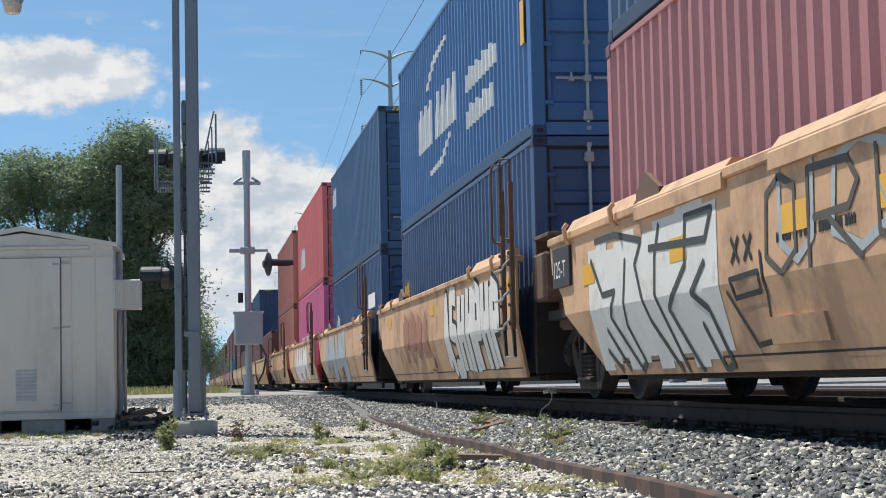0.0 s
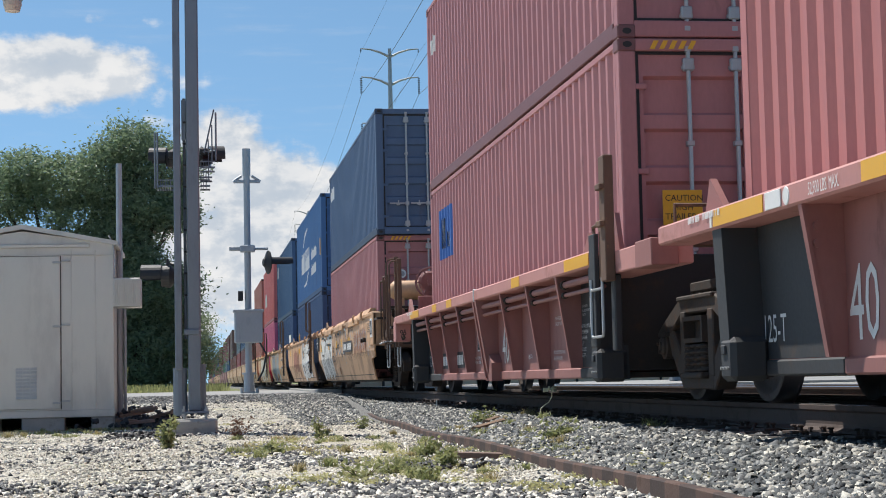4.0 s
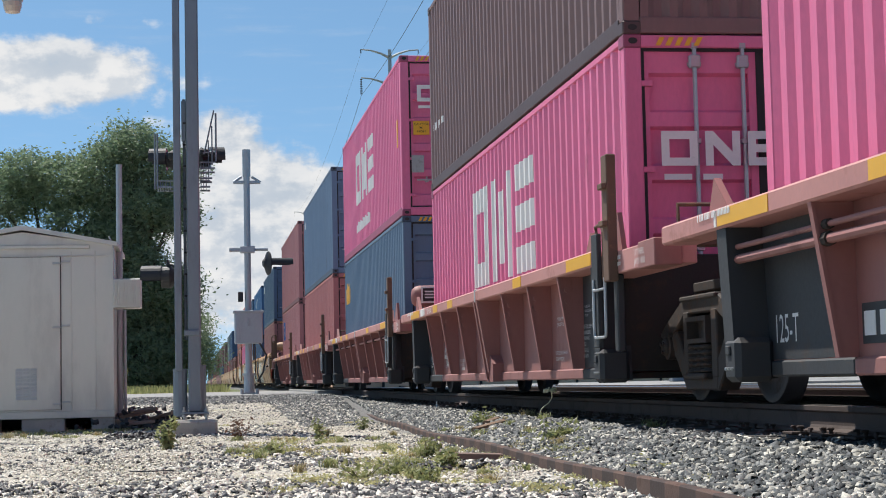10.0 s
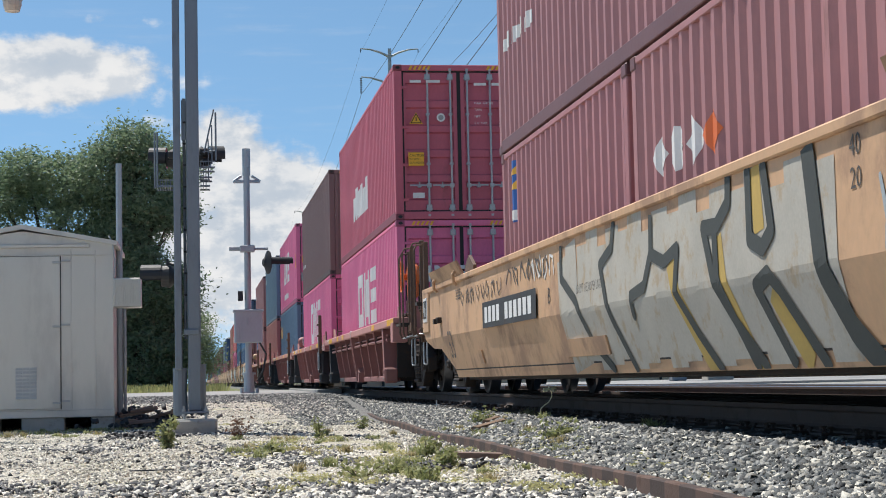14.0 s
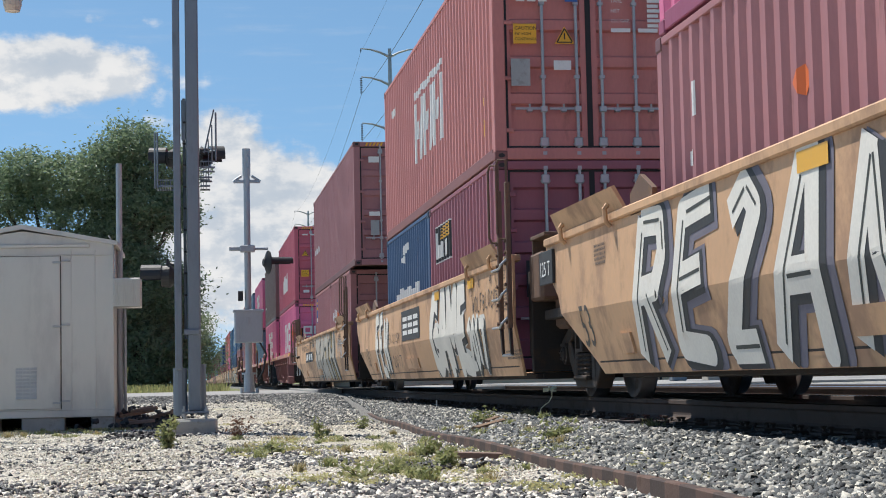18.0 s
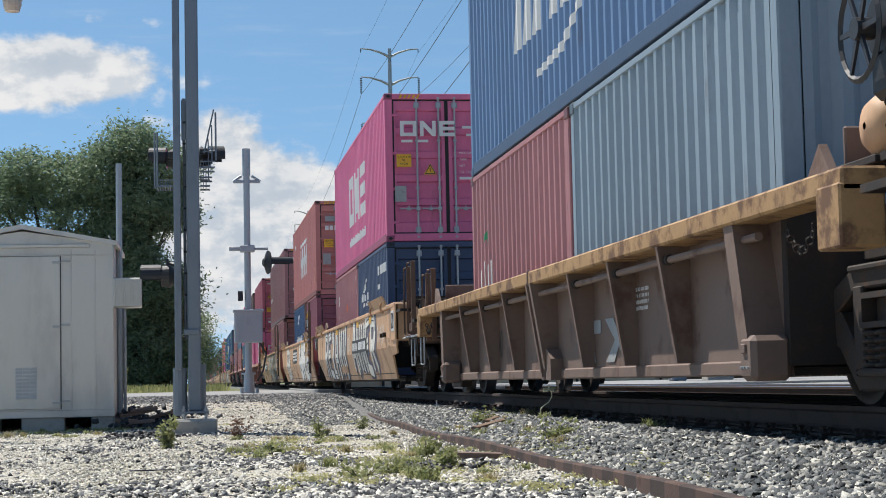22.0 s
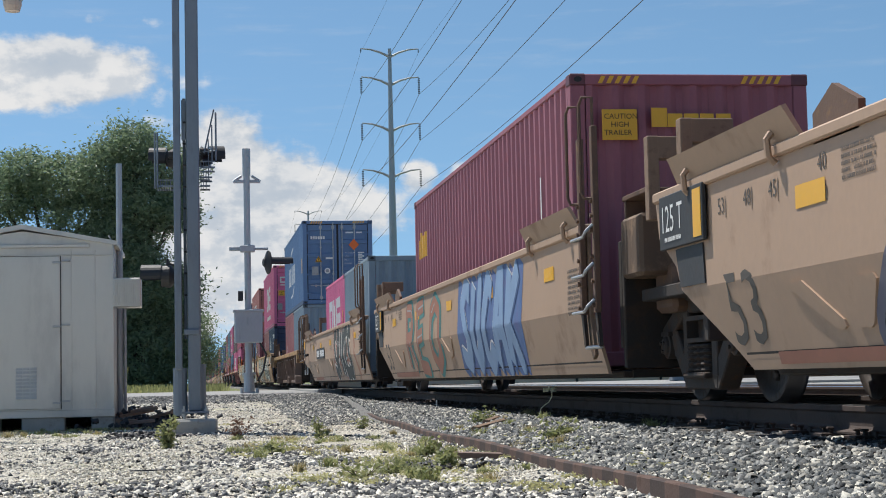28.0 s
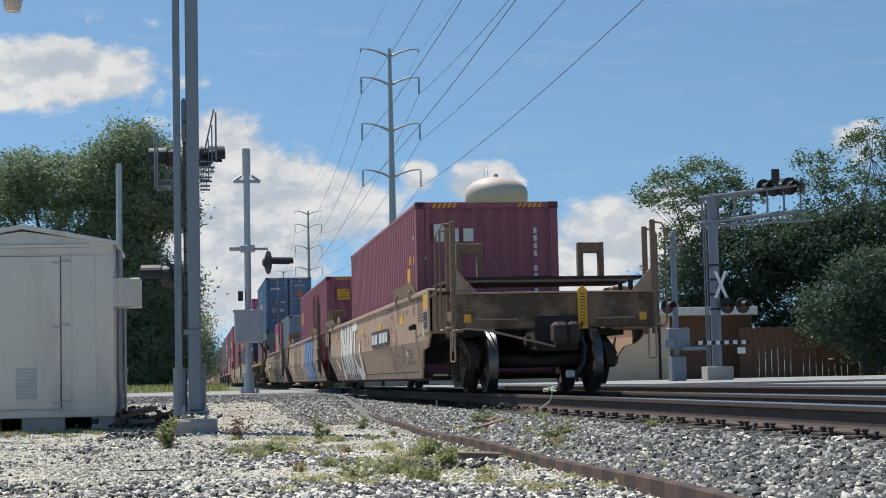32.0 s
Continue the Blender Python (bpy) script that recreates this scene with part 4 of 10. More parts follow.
def car_end(car, y, s, mat, ext=2.05, sill=(0.90, 1.39), deck=1.64, last=False, post_top=2.40, posts=(), loop=0.0):
    """The end of a whole car: end sill, coupler, lever, walkway, tall posts and rails; s=-1 for the near end."""
    e = y + s * ext
    iron = TANPOST if mat is TAN else RUSTPOST
    at = lambda d: e - s * d                   # a place d inward from the sill's face
    lo, hi = sorted((e, at(0.14)))
    part("end_sill", Geo().cbox(-1.40, lo, sill[0], 1.40, hi, sill[1], 0.02), SOOTY if last else RUSTPOST if mat is YELLOW else mat, car)
    part("sill_flange", Geo().cbox(-1.40, min(at(-0.03), at(0.2)), sill[1] - 0.012, 1.40, max(at(-0.03), at(0.2)), sill[1] + 0.015, 0.004), mat, car)
    part("centre_sill", Geo().cbox(-0.22, min(at(0.14), y), 0.60, 0.22, max(at(0.14), y), 0.95, 0.02), UNDER, car)
    part("striker", Geo().cbox(-0.30, min(at(-0.06), at(0.02)), 0.58, 0.30, max(at(-0.06), at(0.02)), 1.06, 0.02), UNDER, car, "sooty striker casting")
    c0, c1 = sorted((at(-0.05), at(-0.5)))
    k0, k1 = sorted((at(-0.42), at(-0.75)))
    part("coupler", Geo().cbox(-0.09, c0, 0.72, 0.09, c1, 0.90, 0.02).cbox(-0.18, k0, 0.66, 0.02, k1, 0.96, 0.05).cbox(0.02, k0, 0.66, 0.17, (k0 + k1) / 2, 0.96, 0.04), TRUCK, car, "rusty knuckle coupler")
    part("uncoupling_lever", Geo().path([(-1.46, at(-0.02), 0.60), (-1.46, at(-0.08), 0.88), (-1.28, at(-0.08), 0.90), (-1.0, at(-0.10), 0.88), (-0.05, at(-0.14), 0.64), (0.0, at(-0.3), 0.96)], 0.016), mat if last else UNDER, car)
    part("air_hose", Geo().path([(0.34, at(-0.04), 0.80), (0.36, at(-0.16), 0.62), (0.30, at(-0.3), 0.40), (0.18, at(-0.42), 0.27), (0.10, at(-0.45), 0.26)], 0.028, 8), GASKET, car, "black air hose")
    part("hose_coupling", Geo().cbox(0.02, min(at(-0.42), at(-0.5)), 0.20, 0.14, max(at(-0.42), at(-0.5)), 0.31, 0.02), BRIGHT, car)
    part("angle_cock", Geo().tube((0.34, at(0.05), 0.86), (0.34, at(-0.08), 0.78), 0.04).path([(0.34, at(-0.05), 0.88), (0.34, at(-0.12), 0.96)], 0.014), TRUCK, car)
    # walkway of gratings over the truck
    part("deck_grating", grating(-1.38, 1.38, at(0.45), y + s * 0.55, deck), UNDER, car, "dark steel walkway grating")
    part("deck_plate", Geo().cbox(-1.40, min(y + s * 0.53, y - s * 0.25), deck - 0.05, 1.40, max(y + s * 0.53, y - s * 0.25), deck - 0.005, 0.006), UNDER, car, "dark tread plate")
    part("deck_cover", Geo().prism([(-0.42, deck - 0.004), (0.38, deck - 0.004), (0.28, deck + 0.075), (-0.30, deck + 0.075)], 1, min(y + s * 0.5, y - s * 0.2), max(y + s * 0.5, y - s * 0.2)), UNDER, car)
    part("side_walk", grating(-1.60, -1.22, at(0.42), y + s * 0.80, deck - 0.20), UNDER, car, "dark steel step grating")
    for x in (-1.25, 1.18):
        for d in (0.5, 1.1):
            part("deck_leg", Geo().cbox(x, min(at(d), at(d + 0.06)), 0.92, x + 0.06, max(at(d), at(d + 0.06)), deck - 0.05, 0.006), UNDER, car)
    for z in (1.02, 1.28):
        part("cross_bar", Geo().cbox(-1.36, min(at(0.5), at(0.56)), z, 1.36, max(at(0.5), at(0.56)), z + 0.06, 0.008), UNDER, car)
    for sx in (-1, 1):
        if mat is TAN:
            x0, x1 = sorted((sx * 0.72, sx * 1.12))
            u0, u1 = sorted((y + s * 0.22, y + s * 0.34))
            part("container_stop", Geo().cbox(x0, u0, deck - 0.04, x0 + 0.085, u1, 2.22, 0.008).cbox(x1 - 0.085, u0, deck - 0.04, x1, u1, 2.22, 0.008).cbox(x0 + 0.08, u0 + 0.002, 2.06, x1 - 0.08, u1 - 0.002, 2.218, 0.008), iron, car)
        for d, top in posts or ((0.02, post_top), (0.46, post_top - 0.06)):
            y0, y1 = sorted((at(d), at(d + 0.075)))
            p = part("corner_post", Geo().cbox(min(sx * 1.46, sx * 1.385), y0, 0.80, max(sx * 1.46, sx * 1.385), y1 - 0.015, top, 0.01), iron, car)
            for z in (1.0, 1.3):
                part("bolt", Geo().tube((sx * 1.46, (y0 + y1) / 2, z), (sx * 1.48, (y0 + y1) / 2, z), 0.022, n=6), iron, p)
            if loop:
                v0, v1, q0 = at(d + 0.03), at(d + 0.03 + loop), 1.2 if posts else 0.95
                part("grab_rail", Geo().path([(sx * 1.47, v0, top - 0.03), (sx * 1.48, v1 - (v1 - v0) * 0.15, top - 0.02), (sx * 1.48, v1, top - 0.08), (sx * 1.48, v1, q0 + 0.06), (sx * 1.48, v1 - (v1 - v0) * 0.15, q0), (sx * 1.47, v0, q0)], 0.015), iron, car)
                continue
            xr = sx * 1.60
            part("grab_rail", Geo().path([(sx * 1.46, at(d + 0.03), top - 0.04), (xr - sx * 0.04, at(d + 0.03), top - 0.05), (xr, at(d + 0.03), top - 0.12), (xr, at(d + 0.03), 0.98), (xr - sx * 0.03, at(d + 0.03), 0.91), (sx * 1.46, at(d + 0.03), 0.90)], 0.015), iron, car)
        if not posts:
            part("post_brace", Geo().cbox(min(sx * 1.45, sx * 1.40), min(at(0.08), at(0.47)), 1.02, max(sx * 1.45, sx * 1.40), max(at(0.08), at(0.47)), 1.16, 0.01), iron, car)
        part("gusset", Geo().prism([(sx * 1.385, sill[1]), (sx * 1.12, sill[1]), (sx * 1.12, sill[1] + 0.05), (sx * 1.385, sill[1] + 0.34)], 1, min(at(0.03), at(0.05)), max(at(0.03), at(0.05))), mat, car)
        part("hand_hold", Geo().path([(sx * 1.44, at(0.02), 0.94), (sx * 1.56, at(0.0), 0.90), (sx * 1.56, at(0.42), 0.90), (sx * 1.44, at(0.44), 0.94)], 0.014), BRIGHT if not last else mat, car)
        part("face_rail", Geo().path([(sx * 1.10, at(0.0), 1.03), (sx * 1.10, at(-0.06), 1.03), (sx * 0.55, at(-0.06), 1.02), (sx * 0.55, at(0.0), 1.02)], 0.012), mat, car)
        # bright finish on the step stands for the light on its edges
        part("step", cached(("stirrup", 0.40, last), lambda: stirrup(0.40, 0.40), BRIGHT if not last else mat), None, car, at=pose(sx * 1.42, min(at(0.0), at(0.46)), 0.86))
        part("yellow_reflector", Geo().box(min(sx * 1.29, sx * 1.19), min(at(-0.006), at(0)), 0.99, max(sx * 1.29, sx * 1.19), max(at(-0.006), at(0)), 1.10), YELP, car)
    if last:
        m = part("end_marker", Geo().prism([(0.30, 0.88), (0.43, 0.88), (0.43, 1.42), (0.365, 1.48), (0.30, 1.42)], 1, at(-0.075), at(-0.05)), YELP, car, "yellow hanging strap with small print")
        for k in range(11):
            part("marking", Geo().box(0.33, at(-0.079), 0.93 + k * 0.043, 0.40, at(-0.075), 0.94 + k * 0.043), BLACKP, m)
        part("lettering", lettering("DO NOT HUMP", 0.105, STENCIL), None, car, "faded stencilled words", at=Matrix.Translation((-1.06, at(-0.004), 1.235)) @ END_TURN)
        part("sooty_patch", Geo().cbox(-0.05, at(-0.05), 0.96, 0.28, at(-0.0), 1.06, 0.01), UNDER, car)


def end_box(car, y, s, mat, panel=True, wide=0.3):
    """The closed box at a car's corner, with its routing panel and reflector."""
    x1 = -1.60 + wide
    part("corner_box", Geo().cbox(-1.625, min(y, y - s * 0.62), 0.89, x1, max(y, y - s * 0.62), 1.525, 0.02), mat, car)
    part("corner_box", Geo().cbox(-x1, min(y, y - s * 0.62), 0.89, 1.625, max(y, y - s * 0.62), 1.525, 0.02), mat, car)
    m = y - s * 0.32
    if panel:
        f = part("route_frame", Geo().cbox(-1.634, m - 0.19, 1.05, -1.62, m + 0.19, 1.40, 0.005), WHITEP, car, "white-framed dark routing panel")
        part("route_panel", Geo().cbox(-1.64, m - 0.15, 1.10, -1.63, m + 0.15, 1.36, 0.004), DARKPAINT, f)
        part("marking", Geo().box(-1.643, m - 0.13, 1.13, -1.64, m - 0.01, 1.26), GREYP, f)
        part("marking", Geo().box(-1.643, m + 0.02, 1.19, -1.64, m + 0.12, 1.33), GREYP, f)
    else:
        part("reflector", Geo().box(-1.63, m - 0.2, 1.24, -1.625, m + 0.2, 1.46), YELP, car)
        f = part("route_frame", Geo().cbox(-1.634, m - 0.19, 0.96, -1.62, m + 0.17, 1.215, 0.004), GREYP, car, "grey-framed dark routing panel")
        for p0, p1, q0, q1 in ((-0.175, 0.155, 0.975, 1.055), (-0.175, 0.0, 1.07, 1.20), (0.015, 0.155, 1.07, 1.20)):
            part("route_panel", Geo().cbox(-1.64, m + p0, q0, -1.63, m + p1, q1, 0.002), DARKPAINT, f)
    part("latch", Geo().cbox(-1.66, y - s * 1.7 - 0.1, 0.99, -1.60, y - s * 1.7 + 0.1, 1.07, 0.008).cbox(-1.70, y - s * 1.7 - 0.03, 0.98, -1.65, y - s * 1.7 + 0.08, 1.05, 0.006), UNDER, car)


SHEET = 1.36                    # how far the ribbed side sheet stands from the centre line


def rib_car(Jn, Jf, mat, topmat, words, near_end=False, far_end=False, dark_ends=True, wheels=True, unit=1):
    """A unit of a ribbed well car: top chord, recessed side sheet, tapered ribs."""
    mid = (Jn + Jf) / 2
    car = thing("well_car", words, "rail car", group="well cars of the train")
    car.matrix_basis = pose(XC, mid + Y0, 0)
    MOVERS.append((car, (XC, mid, 0)))
    a, b = Jn - mid, Jf - mid
    c0, c1 = a + 1.5, b - 0.70           # top chord's ends
    s0, s1 = a + 1.45, b - 2.25          # side sheet's ends
    if near_end:
        c0, s0 = a - 0.6, a + 1.1
    if far_end:
        c1, s1 = b + 0.2, b - 2.3
    black = DARKPAINT if dark_ends else mat
    k = (b - a) / 15.8
    ribs = [y * k for y in (4.24, 2.76, 1.26, -1.98, -3.46, -4.94)]
    lines = {0: ((1.025, 0.018), (0.945, 0.03)), 2: ((1.01, 0.022),), 4: ((1.07, 0.032), (0.975, 0.02)), 9: ((1.05, 0.028),)}.get(unit, ())
    for sx in (-1, 1):
        xs = lambda p, q: (min(sx * p, sx * q), max(sx * p, sx * q))
        x0, x1 = xs(1.62, 1.36)
        part("top_chord", Geo().cbox(x0, c0, 1.15, x1, c1, 1.285, 0.015), topmat, car)
        x0, x1 = xs(SHEET, SHEET - 0.03)
        part("side_sheet", Geo().prism([(s0, 0.24), (s1, 0.24), (s1 + 0.1, 1.16), (s0 - 0.05, 1.16)], 0, x0, x1), mat, car)
        if sx < 0 and dark_ends:
            part("dark_end_panel", Geo().prism([(ribs[0], 0.305), (s1, 0.305), (s1 + 0.09, 1.15), (ribs[0], 1.15)], 0, -SHEET - 0.006, -SHEET - 0.001), DARKPAINT, car, "black-painted end panel")
            if not near_end:
                part("dark_end_panel", Geo().prism([(s0, 0.305), (ribs[5], 0.305), (ribs[5], 1.15), (s0 - 0.04, 1.15)], 0, -SHEET - 0.006, -SHEET - 0.001), DARKPAINT, car, "black-painted end panel")
        x0, x1 = xs(SHEET + 0.025, SHEET - 0.04)
        e0, e1 = (ribs[5], ribs[0]) if dark_ends and not near_end else (s0, ribs[0]) if dark_ends else (s0, s1)
        part("bottom_sill", Geo().cbox(x0, e0, 0.20, x1, e1, 0.30, 0.012), mat, car)
        if dark_ends:
            part("bottom_sill", Geo().cbox(x0, e1 + 0.002, 0.20, x1, s1, 0.30, 0.012), DARKPAINT, car, "black-painted end of the sill")
            if not near_end:
                part("bottom_sill", Geo().cbox(x0, s0, 0.20, x1, e0 - 0.002, 0.30, 0.012), DARKPAINT, car, "black-painted end of the sill")
        for y in ribs:
            r = Geo().prism([(-1.60, 1.15), (-SHEET, 1.15), (-SHEET, 0.30), (-1.465, 0.30)], 1, y - 0.014, y + 0.014)
            r.prism([(-1.61, 1.15), (-1.59, 1.15), (-1.46, 0.30), (-1.48, 0.30)], 1, y - 0.028, y + 0.028)
            if not lines:
                for z in (1.03, 0.93):
                    r.tube((-1.52, y - 0.014, z), (-1.52, y - 0.04, z), 0.027, n=8)
            if sx > 0:
                r = mirrored(r)
            part("rib", r, mat, car)
        # end posts with their bolted feet
        for y, lean, ink in ((s1 - 0.02, 0.13, black), (s0 - 0.10, 0.10 if not near_end else 0.30, mat if near_end else black)):
            p = Geo().prism([(y, 0.19), (y + 0.19, 0.19), (y + 0.19 + lean, 1.15), (y + lean, 1.15)], 0, *xs(1.60, 1.33))
            p.cbox(*(q for q in (xs(1.615, 1.36)[0], y - 0.05, 0.17, xs(1.615, 1.36)[1], y + 0.20, 0.45)), 0.035)
            p = part("end_post", p, ink, car)
            if sx < 0:
                part("bolt_pad", Geo().cbox(-1.63, y + 0.05, 0.34, -1.61, y + 0.13, 0.40, 0.006), ink, p)
                for q in range(3):
                    part("bolt", Geo().tube((-1.615, y + 0.02 + q * 0.06, 0.255), (-1.63, y + 0.02 + q * 0.06, 0.255), 0.011, n=6), BRIGHT, p)
        if sx < 0:
            for z, r0 in lines:
                part("conduit", Geo().tube((-1.53, s0 - 0.1, z), (-1.53, s1 + 0.1, z), r0), mat, car)
                for y in ribs:
                    part("conduit_clip", Geo().tube((-1.53, y - 0.10, z), (-1.53, y - 0.03, z), r0 + 0.012), UNDER, car)
            y = -0.32
            sp = part("splice_post", Geo().prism([(-1.635, 1.16), (-SHEET, 1.16), (-SHEET, 0.22), (-1.49, 0.22)], 1, y + 0.05, y + 0.12).prism([(-1.635, 1.16), (-SHEET, 1.16), (-SHEET, 0.30), (-1.50, 0.30)], 1, y - 0.16, y - 0.07), mat, car)
            part("pocket", Geo().prism([(y - 0.37, 0.19), (y - 0.13, 0.19), (y - 0.13, 0.50), (y - 0.22, 0.50), (y - 0.37, 0.40)], 0, -1.49, -SHEET).prism([(y + 0.02, 0.19), (y + 0.15, 0.19), (y + 0.15, 0.30), (y + 0.02, 0.44)], 0, -1.47, -SHEET), mat, sp)
            part("chord_joint", Geo().cbox(-1.632, y + 0.0, 1.14, -1.36, y + 0.03, 1.295, 0.008), WHITEP if dark_ends else mat, car)
            # chord markings
            for u0, w, m in () if mat is BROWN else ((b - 3.03, 0.98, YELP), (b - 4.97, 0.42, YELP), (b - 6.4, 0.45, YELP), (c0 + 3.2, 0.45, YELP), (c0 + 0.02, 0.98, YELP), (b - 2.02, 0.04, WHITEP)):
                part("reflector" if m is YELP else "marking", Geo().box(-1.625, u0, 1.165, -1.62, u0 + w, 1.27), m, car)
    part("well_floor", Geo().box(-1.37, s0, 0.20, 1.37, s1, 0.25), UNDER, car)
    # ends
    for y, s in ((a, -1), (b, 1)):
        if s < 0 or far_end:
            part("end_platform", Geo().cbox(-0.95, y - 0.6, 0.88, 0.95, y + 0.8, 0.96, 0.01), UNDER, car)
            part("draft_sill", Geo().cbox(-0.3, y - 1.5, 0.60, 0.3, y + 1.5, 0.86, 0.02), UNDER, car)
        # the near-black finish puts the shade between the units into the bulkhead
        part("end_bulkhead", Geo().cbox(-1.38, (y + (0.95 if near_end else 1.38) if s < 0 else y - 1.95), 0.26, 1.40, (y + (1.03 if near_end else 1.46) if s < 0 else y - 1.87), 1.24, 0.01), UNDER, car)
    # near corner: post, pad, guide
    y = c0
    if not near_end:
        part("jacking_pad", Geo().cbox(-1.60, y - 1.95, 1.04, -1.28, y - 0.02, 1.22, 0.01), topmat, car)
        part("lift_plate", Geo().cbox(-1.612, y - 1.97, 1.03, -1.40, y - 1.50, 1.235, 0.008), RUSTRED, car)
        part("corner_post", Geo().cbox(-1.68, y - 0.84, 0.98, -1.60, y - 0.66, 2.0, 0.008), RUSTPOST, car)
        for q in (1.42, 1.72):
            part("post_hook", Geo().cbox(-1.72, y - 0.84, q, -1.68, y - 0.68, q + 0.05, 0.008), RUSTPOST, car)
        part("flat_post", Geo().cbox(-1.66, y - 0.36, 0.46, -1.62, y - 0.16, 1.40, 0.006), DARKPAINT, car)
        part("hand_rail", Geo().path([(-1.64, y - 0.30, 1.38), (-1.64, y - 0.26, 1.46), (-1.64, y - 0.46, 1.47), (-1.64, y - 0.52, 1.40), (-1.64, y - 0.52, 1.0)], 0.016), RUSTPOST, car)
        part("corner_bracket", Geo().prism([(y - 0.45, 1.22), (y + 0.1, 1.22), (y - 0.15, 1.58), (y - 0.30, 1.58)], 0, -1.46, -1.42), mat, car)
        for q in (1.0, 0.94):
            # steps take the bright finish, so the lit edges are in their colour
            part("step", cached(("stirrup", 0.46, q), lambda: stirrup(0.40, 0.40 if q < 1 else 0.07), BRIGHT), None, car, at=pose(-1.67, y - 0.66, q))
        part("drop_strut", Geo().cbox(-1.60, y - 0.78, 0.42, -1.54, y - 0.66, 1.04, 0.01), DARKPAINT, car)
        part("hose_rack", Geo().cbox(-1.62, y - 0.10, 0.62, -1.60, y + 0.02, 0.90, 0.004), WHITEP, car, "pale worn label plate")
        part("valve_stand", Geo().path([(-1.2, y - 1.2, 1.22), (-1.2, y - 1.2, 1.55), (-0.75, y - 1.2, 1.55), (-0.75, y - 1.2, 1.22)], 0.02).cbox(-1.15, y - 1.3, 1.22, -0.8, y - 1.1, 1.42, 0.01), RUSTPOST, car)
    part("container_guide", Geo().prism([(c0 + 0.55, 1.28), (c0 + 1.0, 1.28), (c0 + 0.75, 1.50)], 0, -1.45, -1.40), mat, car)
    part("container_guide", Geo().prism([(c1 - 1.1, 1.28), (c1 - 0.6, 1.28), (c1 - 0.75, 1.55)], 0, -1.45, -1.40), mat, car)
    bogie(car, a + 0.2, wheels)
    if far_end:
        bogie(car, b, wheels)
    if near_end:
        car_end(car, a, -1, mat, 1.9, (0.84, 1.06), 1.36)
    if far_end:
        car_end(car, b, 1, mat, 1.5, (0.98, 1.20), 1.36, posts=((0.98, 1.84), (1.60, 1.88)) if mat is BROWN else (), loop=-0.2 if mat is BROWN else 0.0)
    for on, yc, sg in ((near_end, c0, -1), (far_end, c1, 1)):
        if on:
            part("chord_end_pad", Geo().cbox(-1.635, min(yc, yc - sg * 0.34), 0.86, -1.38, max(yc, yc - sg * 0.34), 1.20, 0.012), topmat, car)
            part("guide_plate", Geo().cbox(-1.30, yc - sg * 0.75 - 0.02, 1.26, -0.85, yc - sg * 0.75 + 0.02, 1.60, 0.01), mat, car)
            ch = Geo()
            for k in range(10):
                ch.lathe([(-0.007, 0.022), (0, 0.03), (0.007, 0.022), (0, 0.014), (-0.007, 0.022)], 1 - k % 2, (-1.56, yc - sg * (0.55 + 0.05 * k), 1.02 - 0.12 * math.sin(k / 9 * math.pi)), 7)
            tagged(part("chain", ch, UNDER, car), kind="stuff")
    return car


def side_words(car, text, size, y, z, mat, x=None, label="", wide=1.0):
    """Words on a car's camera side, beginning at y and running towards the near end; they follow the smooth side's profile where x is not given."""
    me = lettering(text, size, mat)
    if x is not None:
        return part("lettering", me, None, car, label, at=Matrix.Translation((x, y, z)) @ SIDE_TURN @ Matrix.Diagonal((wide, 1, 1, 1)))
    me = me.copy()
    for v in me.vertices:
        zz = z + v.co.y
        v.co = (prof_x(zz) - 0.0035, y - v.co.x * wide, zz)
    return part("lettering", me, None, car, label)


def text_block(car, lines, y, z, pitch, size, x, mat=None):
    """Stencilled lines under one another, condensed as on the cars."""
    for k, words in enumerate(lines):
        side_words(car, words, size, y, z - k * pitch, mat or WHITEP, x=x, wide=0.68)


def number_board(car, y0, z0, w, h, x=None, bars=(1, 1, 1, 1, 0, 1, 1, 1, 1, 1, 1), mat=None):
    """A dark panel with a row of plain light bars on it."""
    if x is None:
        side_patch(car, y0, z0, w, h, mat or DARKPAINT, "number_board", "dark number board", off=0.019)
    else:
        part("number_board", Geo().box(x, y0 - w, z0, x + 0.005, y0, z0 + h), mat or DARKPAINT, car, "dark number board")
    k = w * 0.9 / len(bars)
    for i, on in enumerate(bars):
        if on:
            yy = y0 - w * 0.05 - i * k
            if x is None:
                side_patch(car, yy, z0 + h * 0.2, k * 0.7, h * 0.6, WHITEP, "marking", off=0.022)
            else:
                part("marking", Geo().box(x - 0.004, yy - k * 0.7, z0 + h * 0.2, x, yy, z0 + h * 0.8), WHITEP, car)


def small_print(car, y0, z0, rows, w, mat, x=None, seed=1, h=0.022):
    """Lines of unreadable small print as thin bars, in one part."""
    r = random.Random(seed)
    g = Geo()
    for i in range(rows):
        y, z = y0, z0 - i * h * 1.7
        n = 0
        while y > y0 - w:
            k = r.uniform(0.30, 0.55) * h
            n += 1
            if n > 9 or r.uniform(0, 1) < 0.16:
                y, n = y - 0.5 * h, 0
                continue
            xx = (prof_x(z) if x is None else x) - 0.004
            x2 = (prof_x(z + h) if x is None else x) - 0.004
            g.add([(xx, y, z), (xx, y - k, z), (x2, y - k, z + h), (x2, y, z + h)], [(0, 1, 2, 3)])
            y -= k + 0.2 * h
    return tagged(part("small_print", g, mat, car), kind="stuff")


